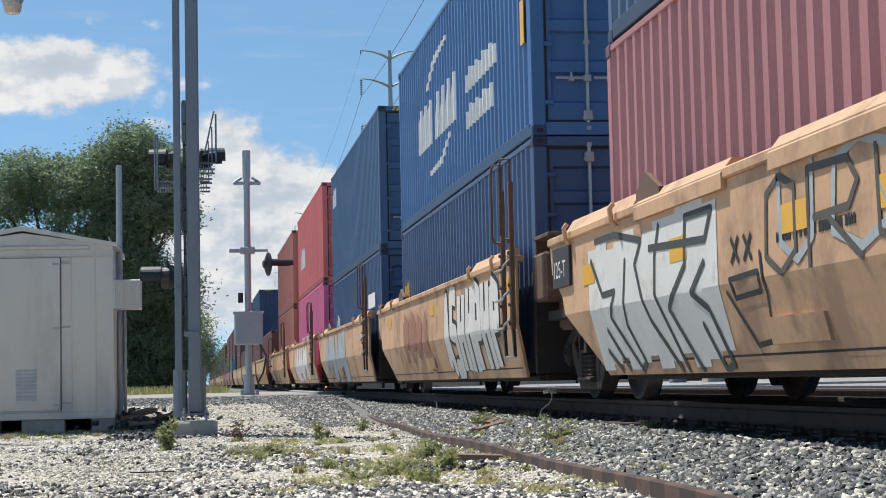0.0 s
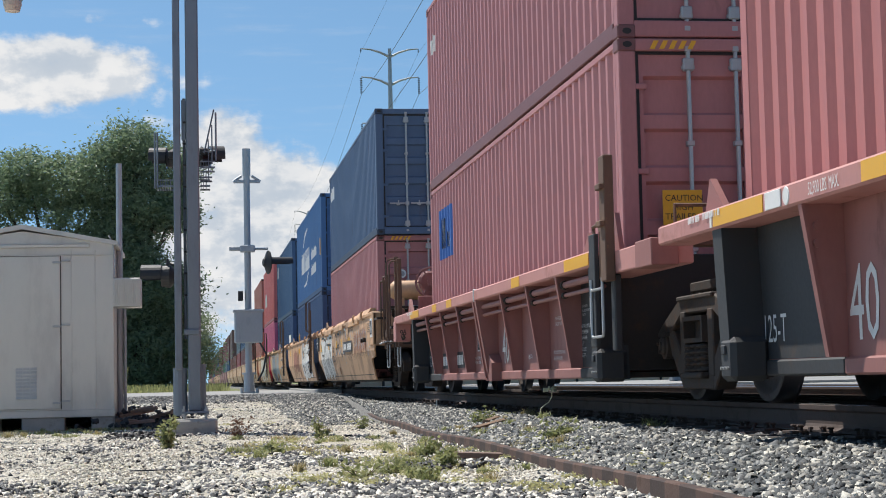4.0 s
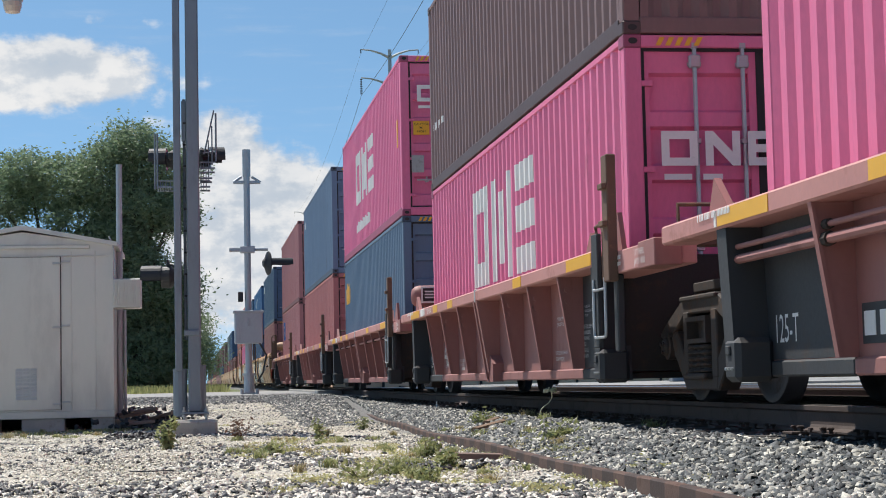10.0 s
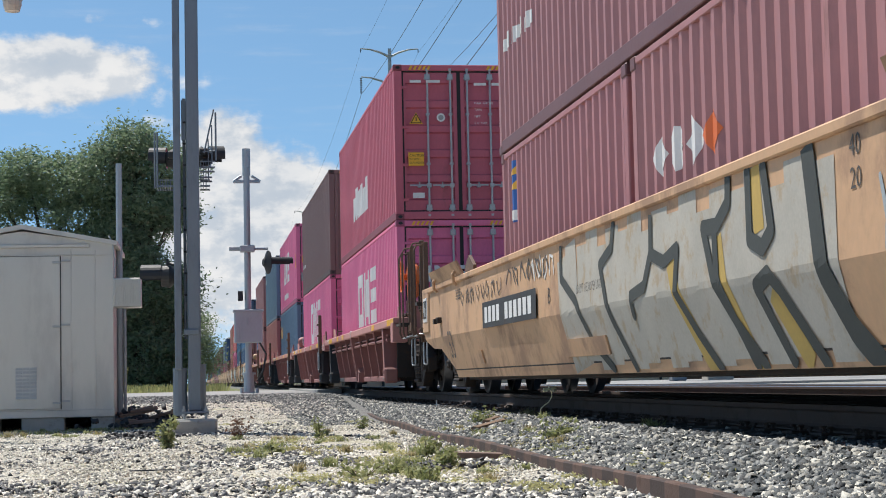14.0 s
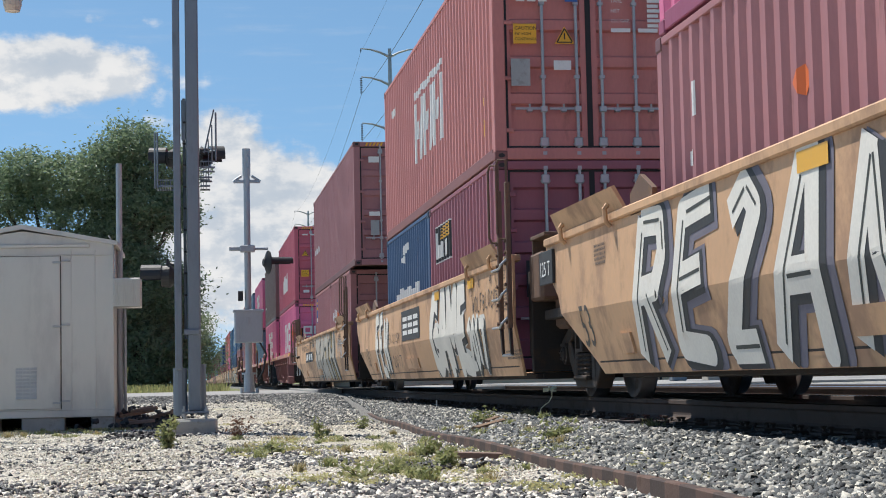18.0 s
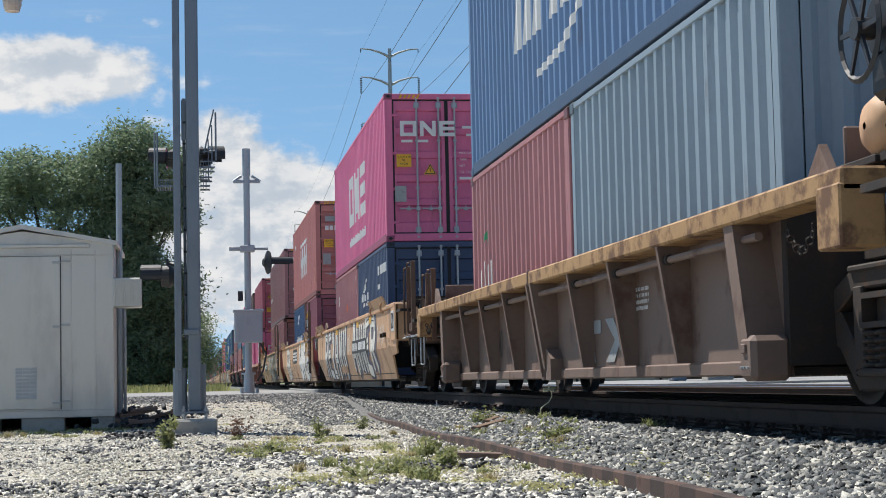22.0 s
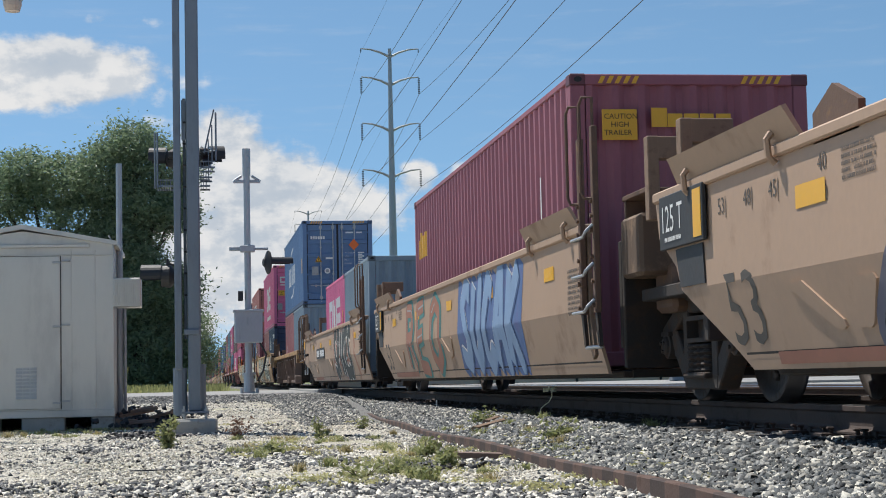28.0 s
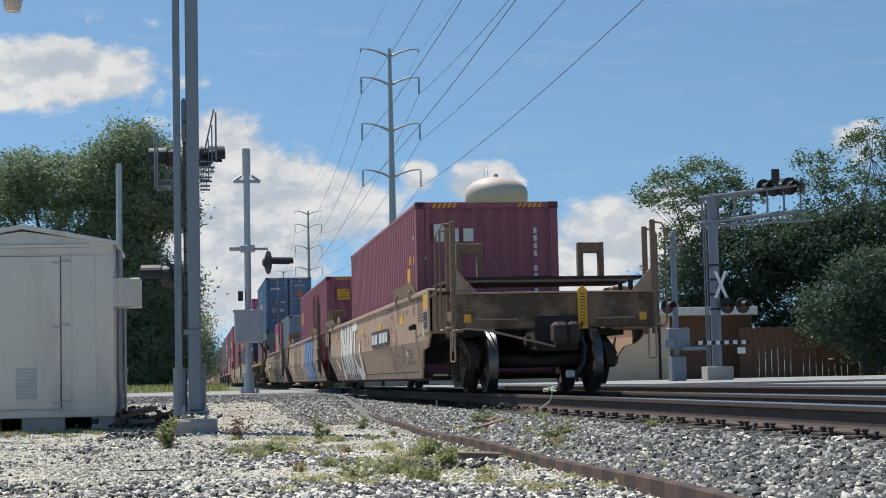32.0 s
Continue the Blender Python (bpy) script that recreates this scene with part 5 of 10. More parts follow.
FONT = {"T": [[(0, 1), (1, 1)], [(0.5, 1), (0.5, 0)]], "H": [[(0.1, 0), (0.1, 1)], [(0.9, 0), (0.9, 1)], [(0.1, 0.5), (0.9, 0.55)]], "I": [[(0.5, 0), (0.5, 1)]],
        "E": [[(0.9, 1), (0.1, 0.95), (0.1, 0.05), (0.9, 0)], [(0.1, 0.5), (0.8, 0.55)]], "F": [[(0.95, 1), (0.1, 0.95), (0.1, 0)], [(0.1, 0.5), (0.8, 0.55)]],
        "G": [[(0.9, 0.9), (0.4, 1), (0.05, 0.6), (0.1, 0.15), (0.5, 0), (0.9, 0.15), (0.9, 0.45), (0.55, 0.45)]], "A": [[(0, 0), (0.4, 1), (0.6, 1), (1, 0)], [(0.2, 0.4), (0.8, 0.4)]],
        "M": [[(0, 0), (0.1, 1), (0.5, 0.4), (0.9, 1), (1, 0)]], "S": [[(0.9, 0.9), (0.4, 1), (0.05, 0.75), (0.9, 0.3), (0.6, 0), (0.05, 0.1)]],
        "P": [[(0.1, 0), (0.1, 1), (0.8, 0.9), (0.8, 0.55), (0.1, 0.45)]], "K": [[(0.1, 0), (0.1, 1)], [(0.9, 1), (0.15, 0.5), (0.95, 0)]],
        "2": [[(0.1, 0.8), (0.5, 1), (0.9, 0.75), (0.1, 0), (0.95, 0)]], "0": [[(0.5, 1), (0.1, 0.7), (0.1, 0.3), (0.5, 0), (0.9, 0.3), (0.9, 0.7), (0.5, 1)]],
        "1": [[(0.5, 0), (0.5, 1), (0.25, 0.8)]], "7": [[(0.05, 1), (0.95, 1), (0.4, 0)]]}


FONT.update({"R": [[(0.1, 0), (0.1, 1)], [(0.1, 0.97), (0.75, 0.95), (0.9, 0.72), (0.75, 0.5), (0.2, 0.48)], [(0.4, 0.48), (0.95, 0)]], "N": [[(0.1, 0), (0.12, 1)], [(0.12, 0.95), (0.85, 0.05)], [(0.85, 0), (0.88, 1)]],
             "Z": [[(0.1, 0.85), (0.45, 1), (0.85, 0.85), (0.15, 0.05)], [(0.1, 0.03), (0.95, 0.03)]], "O": [[(0.5, 1), (0.15, 0.85), (0.1, 0.2), (0.5, 0), (0.88, 0.2), (0.88, 0.85), (0.5, 1)]],
             "D": [[(0.12, 0), (0.12, 1), (0.7, 0.92), (0.9, 0.5), (0.7, 0.06), (0.12, 0)]], "L": [[(0.1, 1), (0.1, 0.03), (0.9, 0.03)]], "U": [[(0.1, 1), (0.12, 0.2), (0.5, 0), (0.85, 0.2), (0.88, 1)]]})


FONT.update({"W": [[(0, 1), (0.22, 0), (0.5, 0.6), (0.78, 0), (1, 1)]], "B": [[(0.1, 0), (0.1, 1), (0.75, 0.9), (0.75, 0.6), (0.1, 0.52)], [(0.3, 0.52), (0.85, 0.42), (0.85, 0.1), (0.1, 0)]],
             "C": [[(0.9, 0.85), (0.4, 1), (0.08, 0.6), (0.12, 0.15), (0.5, 0), (0.92, 0.15)]], "J": [[(0.7, 1), (0.7, 0.15), (0.4, 0), (0.1, 0.2)]]})


def hand_text(car, text, y0, y1, z0, z1, mat, width, label, rise=0.0):
    """Thin hand-drawn letters along the side, from y0 towards y1."""
    n = len(text)
    w = (y0 - y1) / n
    r = random.Random(n)
    lines = []
    for i, ch in enumerate(text):
        up = r.uniform(-0.02, 0.02) + rise * i / n
        for ln in FONT[ch]:
            lines.append([(y0 - (i + 0.1 + 0.72 * a) * w, z0 + up + (z1 - z0) * b) for a, b in ln])
    strokes(car, lines, width, mat, "graffiti", label, 0.004)


def block_word(car, text, spans, z0, z1, wide, fill, layers, label, lean=0.0, inner=None):
    """A fat sprayed word; spans: each letter's feet along the side; layers: (paint, extra width, shift along, shift up) laid under the fill."""
    r = random.Random(len(text) + 3)
    lines = []
    for ch, (s0, s1) in zip(text, spans):
        w, up, dn = s0 - s1, r.uniform(-0.03, 0.03), r.uniform(-0.02, 0.04)
        for ln in FONT[ch]:
            lines.append([(s0 - (0.14 + 0.72 * a) * w - lean * b, z0 + wide * 0.35 + dn + (z1 + up - z0 - dn - wide * 0.7) * b) for a, b in ln])
    lay = 0.004
    for paint, more, dy, dz in layers:
        strokes(car, [[(y + dy, z + dz) for y, z in ln] for ln in lines], wide + more, paint, "graffiti_outline", "outline of a sprayed word", lay)
        lay += 0.0022
    strokes(car, lines, wide, fill, "graffiti", label, lay)
    if inner:
        strokes(car, [[(a + (c - a) * 0.05 - wide * 0.2, b + (d - b) * 0.05), (a + (c - a) * 0.9 - wide * 0.2, b + (d - b) * 0.9)] for ln in lines for (a, b), (c, d) in list(zip(ln, ln[1:]))[:2]], wide * 0.12, inner, "graffiti_shading", "thin inner lines of a sprayed word", lay + 0.0022)


def lug(car, y, z, s):
    """A raised slanted lug plate welded on the lower side."""
    pts = [(0.02, 0.0), (0.24, 0.0), (0.71, -0.235), (0.73, -0.27), (0.68, -0.285), (0.57, -0.275), (0.02, -0.03)] if s > 0 else [(0.02, 0.0), (0.25, 0.0), (0.28, -0.03), (0.10, -0.25), (0.05, -0.27), (-0.12, -0.26), (-0.15, -0.22), (0.0, -0.02)]
    g = Geo()
    n = len(pts)
    v = []
    for off in (0.0, 0.014):
        v += [(prof_x(z + b) - off, y - a, z + b) for a, b in pts]
    g.add(v, [tuple(range(n)), tuple(range(2 * n - 1, n - 1, -1))] + [(i, (i + 1) % n, n + (i + 1) % n, n + i) for i in range(n)])
    return part("lug", g, car["paint"] and bpy.data.materials[car["paint"]], car)


def brake_wheel(car, x, y, z, mat, turn=0):
    """Hand brake wheel on its gear case, with a chain; turn 90 sets it facing the train's side."""
    m = pose(x, y, z, 0, 0, -turn)
    w = part("brake_wheel", Geo().lathe([(-0.015, 0.26), (0, 0.285), (0.015, 0.26), (0, 0.245), (-0.015, 0.26)], 1, (0, 0, 0), 24), mat, car, "spoked hand brake wheel", at=m)
    for k in range(6):
        t = k * math.pi / 3
        part("spoke", Geo().prism([(0.05 * math.cos(t) - 0.018 * math.sin(t), 0.05 * math.sin(t) + 0.018 * math.cos(t)), (0.25 * math.cos(t) - 0.012 * math.sin(t), 0.25 * math.sin(t) + 0.012 * math.cos(t)), (0.25 * math.cos(t) + 0.012 * math.sin(t), 0.25 * math.sin(t) - 0.012 * math.cos(t)), (0.05 * math.cos(t) + 0.018 * math.sin(t), 0.05 * math.sin(t) - 0.018 * math.cos(t))], 1, -0.008, 0.008), mat, w)
    part("hub", Geo().lathe([(-0.03, 0.001), (-0.03, 0.06), (0.06, 0.06), (0.12, 0.04)], 1, (0, 0, 0), 12), mat, w)
    part("gear_case", Geo().lathe([(0.10, 0.001), (0.10, 0.16), (0.14, 0.2), (0.24, 0.2), (0.28, 0.16), (0.28, 0.001)], 1, (0, 0, 0.02), 14).cbox(-0.13, 0.1, -0.36, 0.13, 0.27, -0.08, 0.04), mat, car, "rounded brake gear case", at=m, smooth=False)
    part("brake_post", Geo().cbox(-0.07, 0.28, -1.1, 0.07, 0.35, 0.2, 0.01), UNDER, car, at=m)
    ch = Geo()
    for i in range(13):
        ch.lathe([(-0.010, 0.03), (0, 0.042), (0.010, 0.03), (0, 0.02), (-0.010, 0.03)], i % 2, (0, 0.16, -0.38 - i * 0.06), 8)
    tagged(part("chain", ch, UNDER, car, at=m), kind="stuff")


def air_tank(car, y, z, mat, x=-0.3):
    t = part("air_tank", Geo().lathe([(-0.55, 0.02), (-0.53, 0.12), (-0.48, 0.165), (-0.42, 0.185), (0.42, 0.185), (0.48, 0.165), (0.53, 0.12), (0.55, 0.02)], 0, (x, y, z), 20), mat, car, "round air reservoir", smooth=True)
    for dx in (-0.3, 0.3):
        part("tank_bracket", Geo().cbox(x + dx - 0.03, y - 0.1, z - 0.42, x + dx + 0.03, y + 0.1, z - 0.15, 0.008), mat, t)
    return t


def side_patch(car, y0, z0, w, h, mat, name="marking", label="", off=0.006):
    """A painted patch on the smooth side, following its profile."""
    zs = sorted({z0, z0 + h} | {z for z in (0.80,) if z0 < z < z0 + h})
    g = Geo()
    for za, zb in zip(zs, zs[1:]):
        xa, xb = prof_x(za) - off, prof_x(zb) - off
        g.add([(xa, y0, za), (xa, y0 - w, za), (xb, y0 - w, zb), (xb, y0, zb)], [(0, 1, 2, 3)])
    return part(name, g, mat, car, label)


def strokes(car, lines, width, mat, name="graffiti", label="", off=0.006):
    """Brush strokes on the smooth side: lines of (y, z) points in the car's space, each stretch laid a hair over the one before."""
    g = Geo()
    lay = off
    for pts in lines:
        for k, ((y0, z0), (y1, z1)) in enumerate(zip(pts, pts[1:])):
            d = math.hypot(y1 - y0, z1 - z0)
            if d < 1e-4:
                continue
            lay += 0.00004
            ey, ez = (y1 - y0) / d, (z1 - z0) / d
            n = max(1, int(d / 0.045))
            h = width / 2
            across = [2 * q / max(2, round(width / 0.04)) - 1 for q in range(max(2, round(width / 0.04)) + 1)]
            row = []
            for i in range(n + 1):
                y, z = y0 + (y1 - y0) * i / n, z0 + (z1 - z0) * i / n
                e = []
                for q in across:
                    zz = min(1.50, max(0.245, z + q * h * ey))
                    e.append((prof_x(zz) - lay, y - q * h * ez, zz))
                row.append(e)
            for r0, r1 in zip(row, row[1:]):
                for q in range(len(across) - 1):
                    g.add([r0[q], r0[q + 1], r1[q + 1], r1[q]], [(0, 1, 2, 3)])
            if k < len(pts) - 2 or len(pts) > 2:
                lay += 0.00004
                c = []
                for i in range(12):
                    t = 2 * math.pi * i / 12
                    zz = min(1.50, max(0.245, z1 + h * math.sin(t)))
                    c.append((prof_x(zz) - lay, y1 + h * math.cos(t), zz))
                zc = min(1.5, max(0.245, z1))
                g.add(c + [(prof_x(zc) - lay, y1, zc)], [(i, (i + 1) % 12, 12) for i in range(12)])
    return tagged(part(name, g, mat, car, label), kind="stuff")


def graffiti(car, y0, y1, z0, z1, n, fill, edge, seed, label, slant=0.15):
    """A row of fat spray-painted figures, dark outlined, that read as no letters."""
    r = random.Random(seed)
    w = (y0 - y1) / n
    back, front = [], []
    for i in range(n):
        c = y0 - (i + 0.5) * w
        k = r.randrange(4)
        a, b = c + w * 0.28, c - w * 0.28
        lean = slant * (r.random() - 0.3)
        zt, zb = z1 - 0.12 * r.random(), z0 + 0.1 * r.random()
        zm = (zt + zb) / 2 + 0.1 * (r.random() - 0.5)
        if k == 0:
            ln = [[(a, zb), (a - lean, zt)], [(a - lean, zt), (b - lean, zt - 0.1), (b, zm), (a, zm)]]
        elif k == 1:
            ln = [[(a, zb), (a - lean, zt)], [(b, zb), (b - lean, zt)], [(a, zm), (b, zm + 0.08)]]
        elif k == 2:
            ln = [[(b - lean, zt - 0.05), (a, zt), (a + 0.03, zm), (b, zm - 0.05), (b, zb), (a, zb)]]
        else:
            ln = [[(a, zb), (c - lean, zt), (b, zb)], [(c, zb + 0.1), (c - lean * 0.5, zm)]]
        back += ln
        front += ln
    strokes(car, back, w * 0.58, edge, "graffiti_outline", "dark outline of spray-painted figures", 0.003)
    strokes(car, front, w * 0.40, fill, "graffiti", label, 0.008)


def scrawl(car, y0, y1, z0, z1, n, mat, seed, width=0.022, label="thin sprayed scrawl"):
    """A quick tag: a few looping thin strokes that read as no letters."""
    r = random.Random(seed)
    w = (y0 - y1) / n
    lines = []
    for i in range(n):
        c, a = y0 - (i + 0.5) * w, r.uniform(0, 6.28)
        k = r.choice((5, 7, 9))
        lines.append([(c + w * 0.42 * math.cos(a + j * 1.1) * r.uniform(0.6, 1.1), (z0 + z1) / 2 + (z1 - z0) * 0.5 * math.sin(a * 0.7 + j * 1.7) * r.uniform(0.6, 1.0)) for j in range(k)])
    strokes(car, lines, width, mat, "graffiti", label, 0.004)

# ---- the train: what stands where ----
L40, HC9, H86, L20 = 12.192, 2.896, 2.591, 6.058


def head_cars():
    """The yellow articulated car at the clip's start and the long line of cars beyond it."""
    J = [164.0, 179.4, 195.0, 210.7, 226.3, 242.0]
    rows = [("yellow well car unit with weathered paint and white spray-painted figures", 1), ("yellow well car unit with grey and white spray paint", 2),
            ("yellow well car unit with pale faded spray paint", 3), ("yellow well car unit streaked with rust", 4), ("yellow well car unit far along the train", 5)]
    out = []
    for i, (words, s) in enumerate(rows):
        out.append(smooth_car(J[i], J[i + 1], YELLOW, words, near_end=i == 0, far_end=i == 4, detail=2 if i < 3 else 1, wheels=i < 2, flap="cap"))
    y0 = 0.28
    # maroon box under a blue one
    c = place(container(L40, HC9, (0.25, 0.09, 0.088), "maroon corrugated freight container in the well of a yellow car"), 165.4, y0)
    script_bars(c, 0.75, 0.55, 7, 0.16, 0.26, 0.10, WHITEP)
    end_bars(c, 1.45, 1.9, 1)
    round_mark(c, 0.5, 2.1)
    end_mark_emblem(c, 0.75, 1.5)
    c = place(container(L40, H86, (0.036, 0.062, 0.112), "dark slate blue freight container stacked on a maroon one", hc=False), 165.3, y0 + HC9)
    script_bars(c, 0.3, 1.9, 4, 0.22, 0.34, 0.08, WHITEP)
    end_bars(c, 1.5, 2.2, 5)
    warn_triangle(c, 1.55, 0.62)
    bar_mark(c, 1.12, 0.95, 0.2, 0.32), bar_mark(c, 2.1, 0.45, 0.14, 0.06), bar_mark(c, 1.55, 1.22, 0.17, 0.17, BLUEP)
    # two navy boxes with a white emblem
    c = place(container(L40, H86, NAVY, "navy blue freight container at the bottom of a stack"), 181.0, y0)
    script_bars(c, 0.35, 1.35, 5, 0.12, 0.36, 0.05, YELP, label="yellow company mark as plain bars")
    c = place(container(L40, HC9, BLUE, "deep blue freight container with a white name and swoosh"), 181.0, y0 + H86)
    name_and_swoosh(c, 2.6)
    script_bars(c, 7.6, 1.25, 9, 0.2, 0.32, 0.07, WHITEP)
    script_bars(c, 7.6, 0.75, 8, 0.2, 0.32, 0.07, WHITEP)
    bar_mark(c, 0.35, 1.1, 0.2, 0.5, YELP, end=False)
    c = place(container(L40, H86, NAVY, "navy blue freight container at the bottom of a far stack"), 196.7, y0)
    script_bars(c, 1.0, 1.2, 3, 0.25, 0.5, 0.1, WHITEP)
    bar_mark(c, 1.2, 1.5, 1.4, 0.3, WHITEP, end=False)
    c = place(container(L40, HC9, (0.028, 0.062, 0.12), "dark blue freight container on top of a far stack"), 196.7, y0 + H86)
    script_bars(c, 0.4, 2.0, 4, 0.2, 0.5, 0.08, WHITEP)
    c = place(container(L40, HC9, PINK, "pink freight container under a red one"), 212.4, y0)
    big_emblem(c, 1.6, 0.5, 1.0, WHITEP)
    c = place(container(L40, HC9, RED, "bright red freight container with white lettering"), 212.4, y0 + HC9)
    script_bars(c, 1.6, 1.0, 5, 0.4, 0.7, 0.1, WHITEP)
    for h in (0, HC9):
        place(container(L40, HC9, RUST, "rust red freight container in a far stack", near="wall"), 228.0, y0 + h)
    return out


def end_mark_emblem(c, x, z):
    """A plain white lozenge and bars on a door, in place of a maker's mark."""
    g = Geo().prism([(x, z + 0.12), (x + 0.12, z + 0.3), (x + 0.3, z + 0.26), (x + 0.26, z), (x + 0.16, z)], 1, -0.028, -0.022)
    part("emblem", g, WHITEP, c)
    for i in range(6):
        part("letter_bar", Geo().box(x - 0.04 + i * 0.075, -0.028, z - 0.15, x + 0.01 + i * 0.075, -0.022, z - 0.05), WHITEP, c)


def name_and_swoosh(c, a, mat=None):
    """Slanted bars for a name, with a curved stroke above and below."""
    mat = mat or WHITEP
    polys = []
    for i in range(7):
        s = a + 0.55 * i + (0.3 if i > 2 else 0)
        polys.append([(s, 1.05), (s + 0.40, 1.05), (s + 0.46, 1.75), (s + 0.06, 1.75)])
    side_shape(c, polys, mat, "lettering", "painted white name as plain bars")
    up = [(a + 1.0, 2.0), (a + 1.8, 2.35), (a + 3.2, 2.45), (a + 3.2, 2.38), (a + 1.9, 2.22), (a + 1.1, 1.92)]
    dn = [(a + 1.3, 0.55), (a + 2.6, 0.60), (a + 3.5, 0.92), (a + 3.4, 0.98), (a + 2.5, 0.70), (a + 1.3, 0.63)]
    side_shape(c, [up, dn], mat, "emblem", "white swoosh")


def far_line():
    """Cars and boxes far up the line, mostly seen end to end."""
    hues = [(0.16, 0.05, 0.045), (0.03, 0.09, 0.05), (0.15, 0.05, 0.035), (0.14, 0.045, 0.045), DKBROWN, NAVY, (0.22, 0.04, 0.035), (0.12, 0.04, 0.04), (0.08, 0.1, 0.12), (0.14, 0.05, 0.035)]
    u, k = 246.0, 0
    while u < 660:
        words = "yellow well car unit far up the line"
        smooth_car(u, u + 15.65, YELLOW if k % 9 < 5 else RUSTRED, words, near_end=False, far_end=False, detail=0, wheels=False)
        two = k not in (0, 3, 8)
        for lv in range(2 if two else 1):
            c = container(L40, HC9 if lv else H86, hues[(k * 3 + lv * 2) % 10], "weathered freight container far up the line", near="wall")
            place(c, u + 1.7, 0.28 + lv * H86)
        u += 15.65 + (3.0 if k % 5 == 4 else 0)
        k += 1


def red_cars():
    """Five units of a red-oxide well car."""
    J = [80.35, 96.2, 112.1, 127.9, 143.5, 159.4]
    out = []
    for i in range(5):
        out.append(rib_car(J[i], J[i + 1], RUSTRED, REDTOP, "red-oxide ribbed well car unit with yellow reflector patches", near_end=i == 0, far_end=i == 4, unit=i))
    z = 0.26
    u = [82.0, 97.75, 113.75, 129.65, 145.15]
    # next to the yellow car: two maroon boxes, blue company panel
    c = place(container(L40, HC9, (0.27, 0.098, 0.094), "maroon freight container with a blue company panel"), u[4], z)
    side_shape(c, [rect(0.9, 1.75, 1.3, 0.75)], BLUEP, "emblem", "blue panel")
    side_shape(c, [rect(1.05, 1.9, 0.28, 0.45), rect(1.45, 1.9, 0.1, 0.45), rect(1.65, 1.9, 0.28, 0.22)], WHITEP, "lettering", "", )
    c2 = place(container(L40, HC9, (0.26, 0.092, 0.09), "maroon freight container stacked on another"), u[4], z + HC9)
    script_bars(c2, 0.4, 2.1, 3, 0.1, 0.3, 0.05, WHITEP)
    for b in (c, c2):
        caution_plate(b, 0.35, 1.25, ("CAUTION", "HIGH", "TRAILER"))
        bar_mark(b, 0.3, 0.75, 0.22, 0.24, GREYP)
    bar_mark(c2, 0.42, 1.95, 0.36, 0.36, BLACKP), bar_mark(c2, 0.47, 2.03, 0.26, 0.1, GREENP)
    c = place(container(L40, HC9, (0.29, 0.085, 0.072), "brick red freight container with a white door emblem"), u[3], z)
    round_mark(c, 0.52, 2.1, 0.11), end_mark_emblem(c, 0.85, 1.5)
    script_bars(c, 0.3, 0.5, 7, 0.12, 0.2, 0.1, WHITEP)
    c = place(container(L40, HC9, SLATE, "slate blue freight container on a brick red one"), u[3], z + HC9)
    caution_plate(c, 0.45, 2.0, ("CAUTION", "HIGH", "TRAILER"))
    bar_mark(c, 0.55, 1.72, 0.22, 0.1), bar_mark(c, 0.45, 1.3, 0.22, 0.28, GREYP), bar_mark(c, 0.55, 0.7, 0.22, 0.1)
    script_bars(c, 0.3, 2.2, 5, 0.12, 0.25, 0.06, WHITEP)
    c = place(container(L40, HC9, (0.05, 0.085, 0.13), "grey-blue freight container with a yellow company mark"), u[2], z)
    script_bars(c, 0.35, 1.85, 5, 0.19, 0.5, 0.05, YELP, label="yellow company mark as plain bars")
    c = place(container(L40, HC9, PINK, "pink freight container with a large white emblem"), u[2], z + HC9)
    big_emblem(c, 3.4, 1.08, 1.12, WHITEP)
    script_bars(c, 3.4, 0.45, 11, 0.2, 0.24, 0.08, WHITEP)
    pink_door(c, True)
    bar_mark(c, 0.5, 1.3, 0.12, 0.5, YELP, end=False)
    c = place(container(L40, HC9, PINK, "pink freight container with a huge white emblem low on its side"), u[1], z)
    big_emblem(c, 3.89, 1.16, 1.224, WHITEP)
    pink_door(c, False)
    c = place(container(L40, HC9, DKBROWN, "dark brown freight container on a pink one", near="wall"), u[1], z + HC9)
    script_bars(c, 0.3, 0.9, 8, 0.1, 0.12, 0.05, WHITEP)
    c = place(container(L40, HC9, PINK, "pink freight container with a huge white emblem"), u[0], z)
    big_emblem(c, 4.50, 1.16, 1.13, WHITEP)
    pink_door(c, False)
    end_bars(c, 1.45, 1.9, 1), end_bars(c, 1.4, 1.3, 4)
    c = place(container(L40, HC9, CRIMSON, "crimson freight container with a white name and caution plate"), u[0], z + HC9)
    script_bars(c, 3.6, 0.75, 6, 0.45, 0.72, 0.12, WHITEP, lean=0.06)
    caution_plate(c, 0.25, 1.0, ("CAUTION", "9'6\" HIGH", "CONTAINER"))
    warn_triangle(c, 0.28, 1.78), round_mark(c, 0.87, 1.9, 0.08)
    end_bars(c, 0.3, 2.55, 1)
    end_bars(c, 1.5, 2.5, 1), end_bars(c, 1.5, 2.15, 4)
    bar_mark(c, 2.05, 1.0, 0.2, 0.28, GREYP), bar_mark(c, 0.32, 0.4, 0.22, 0.1), bar_mark(c, 2.2, 0.42, 0.14, 0.08)
    return out


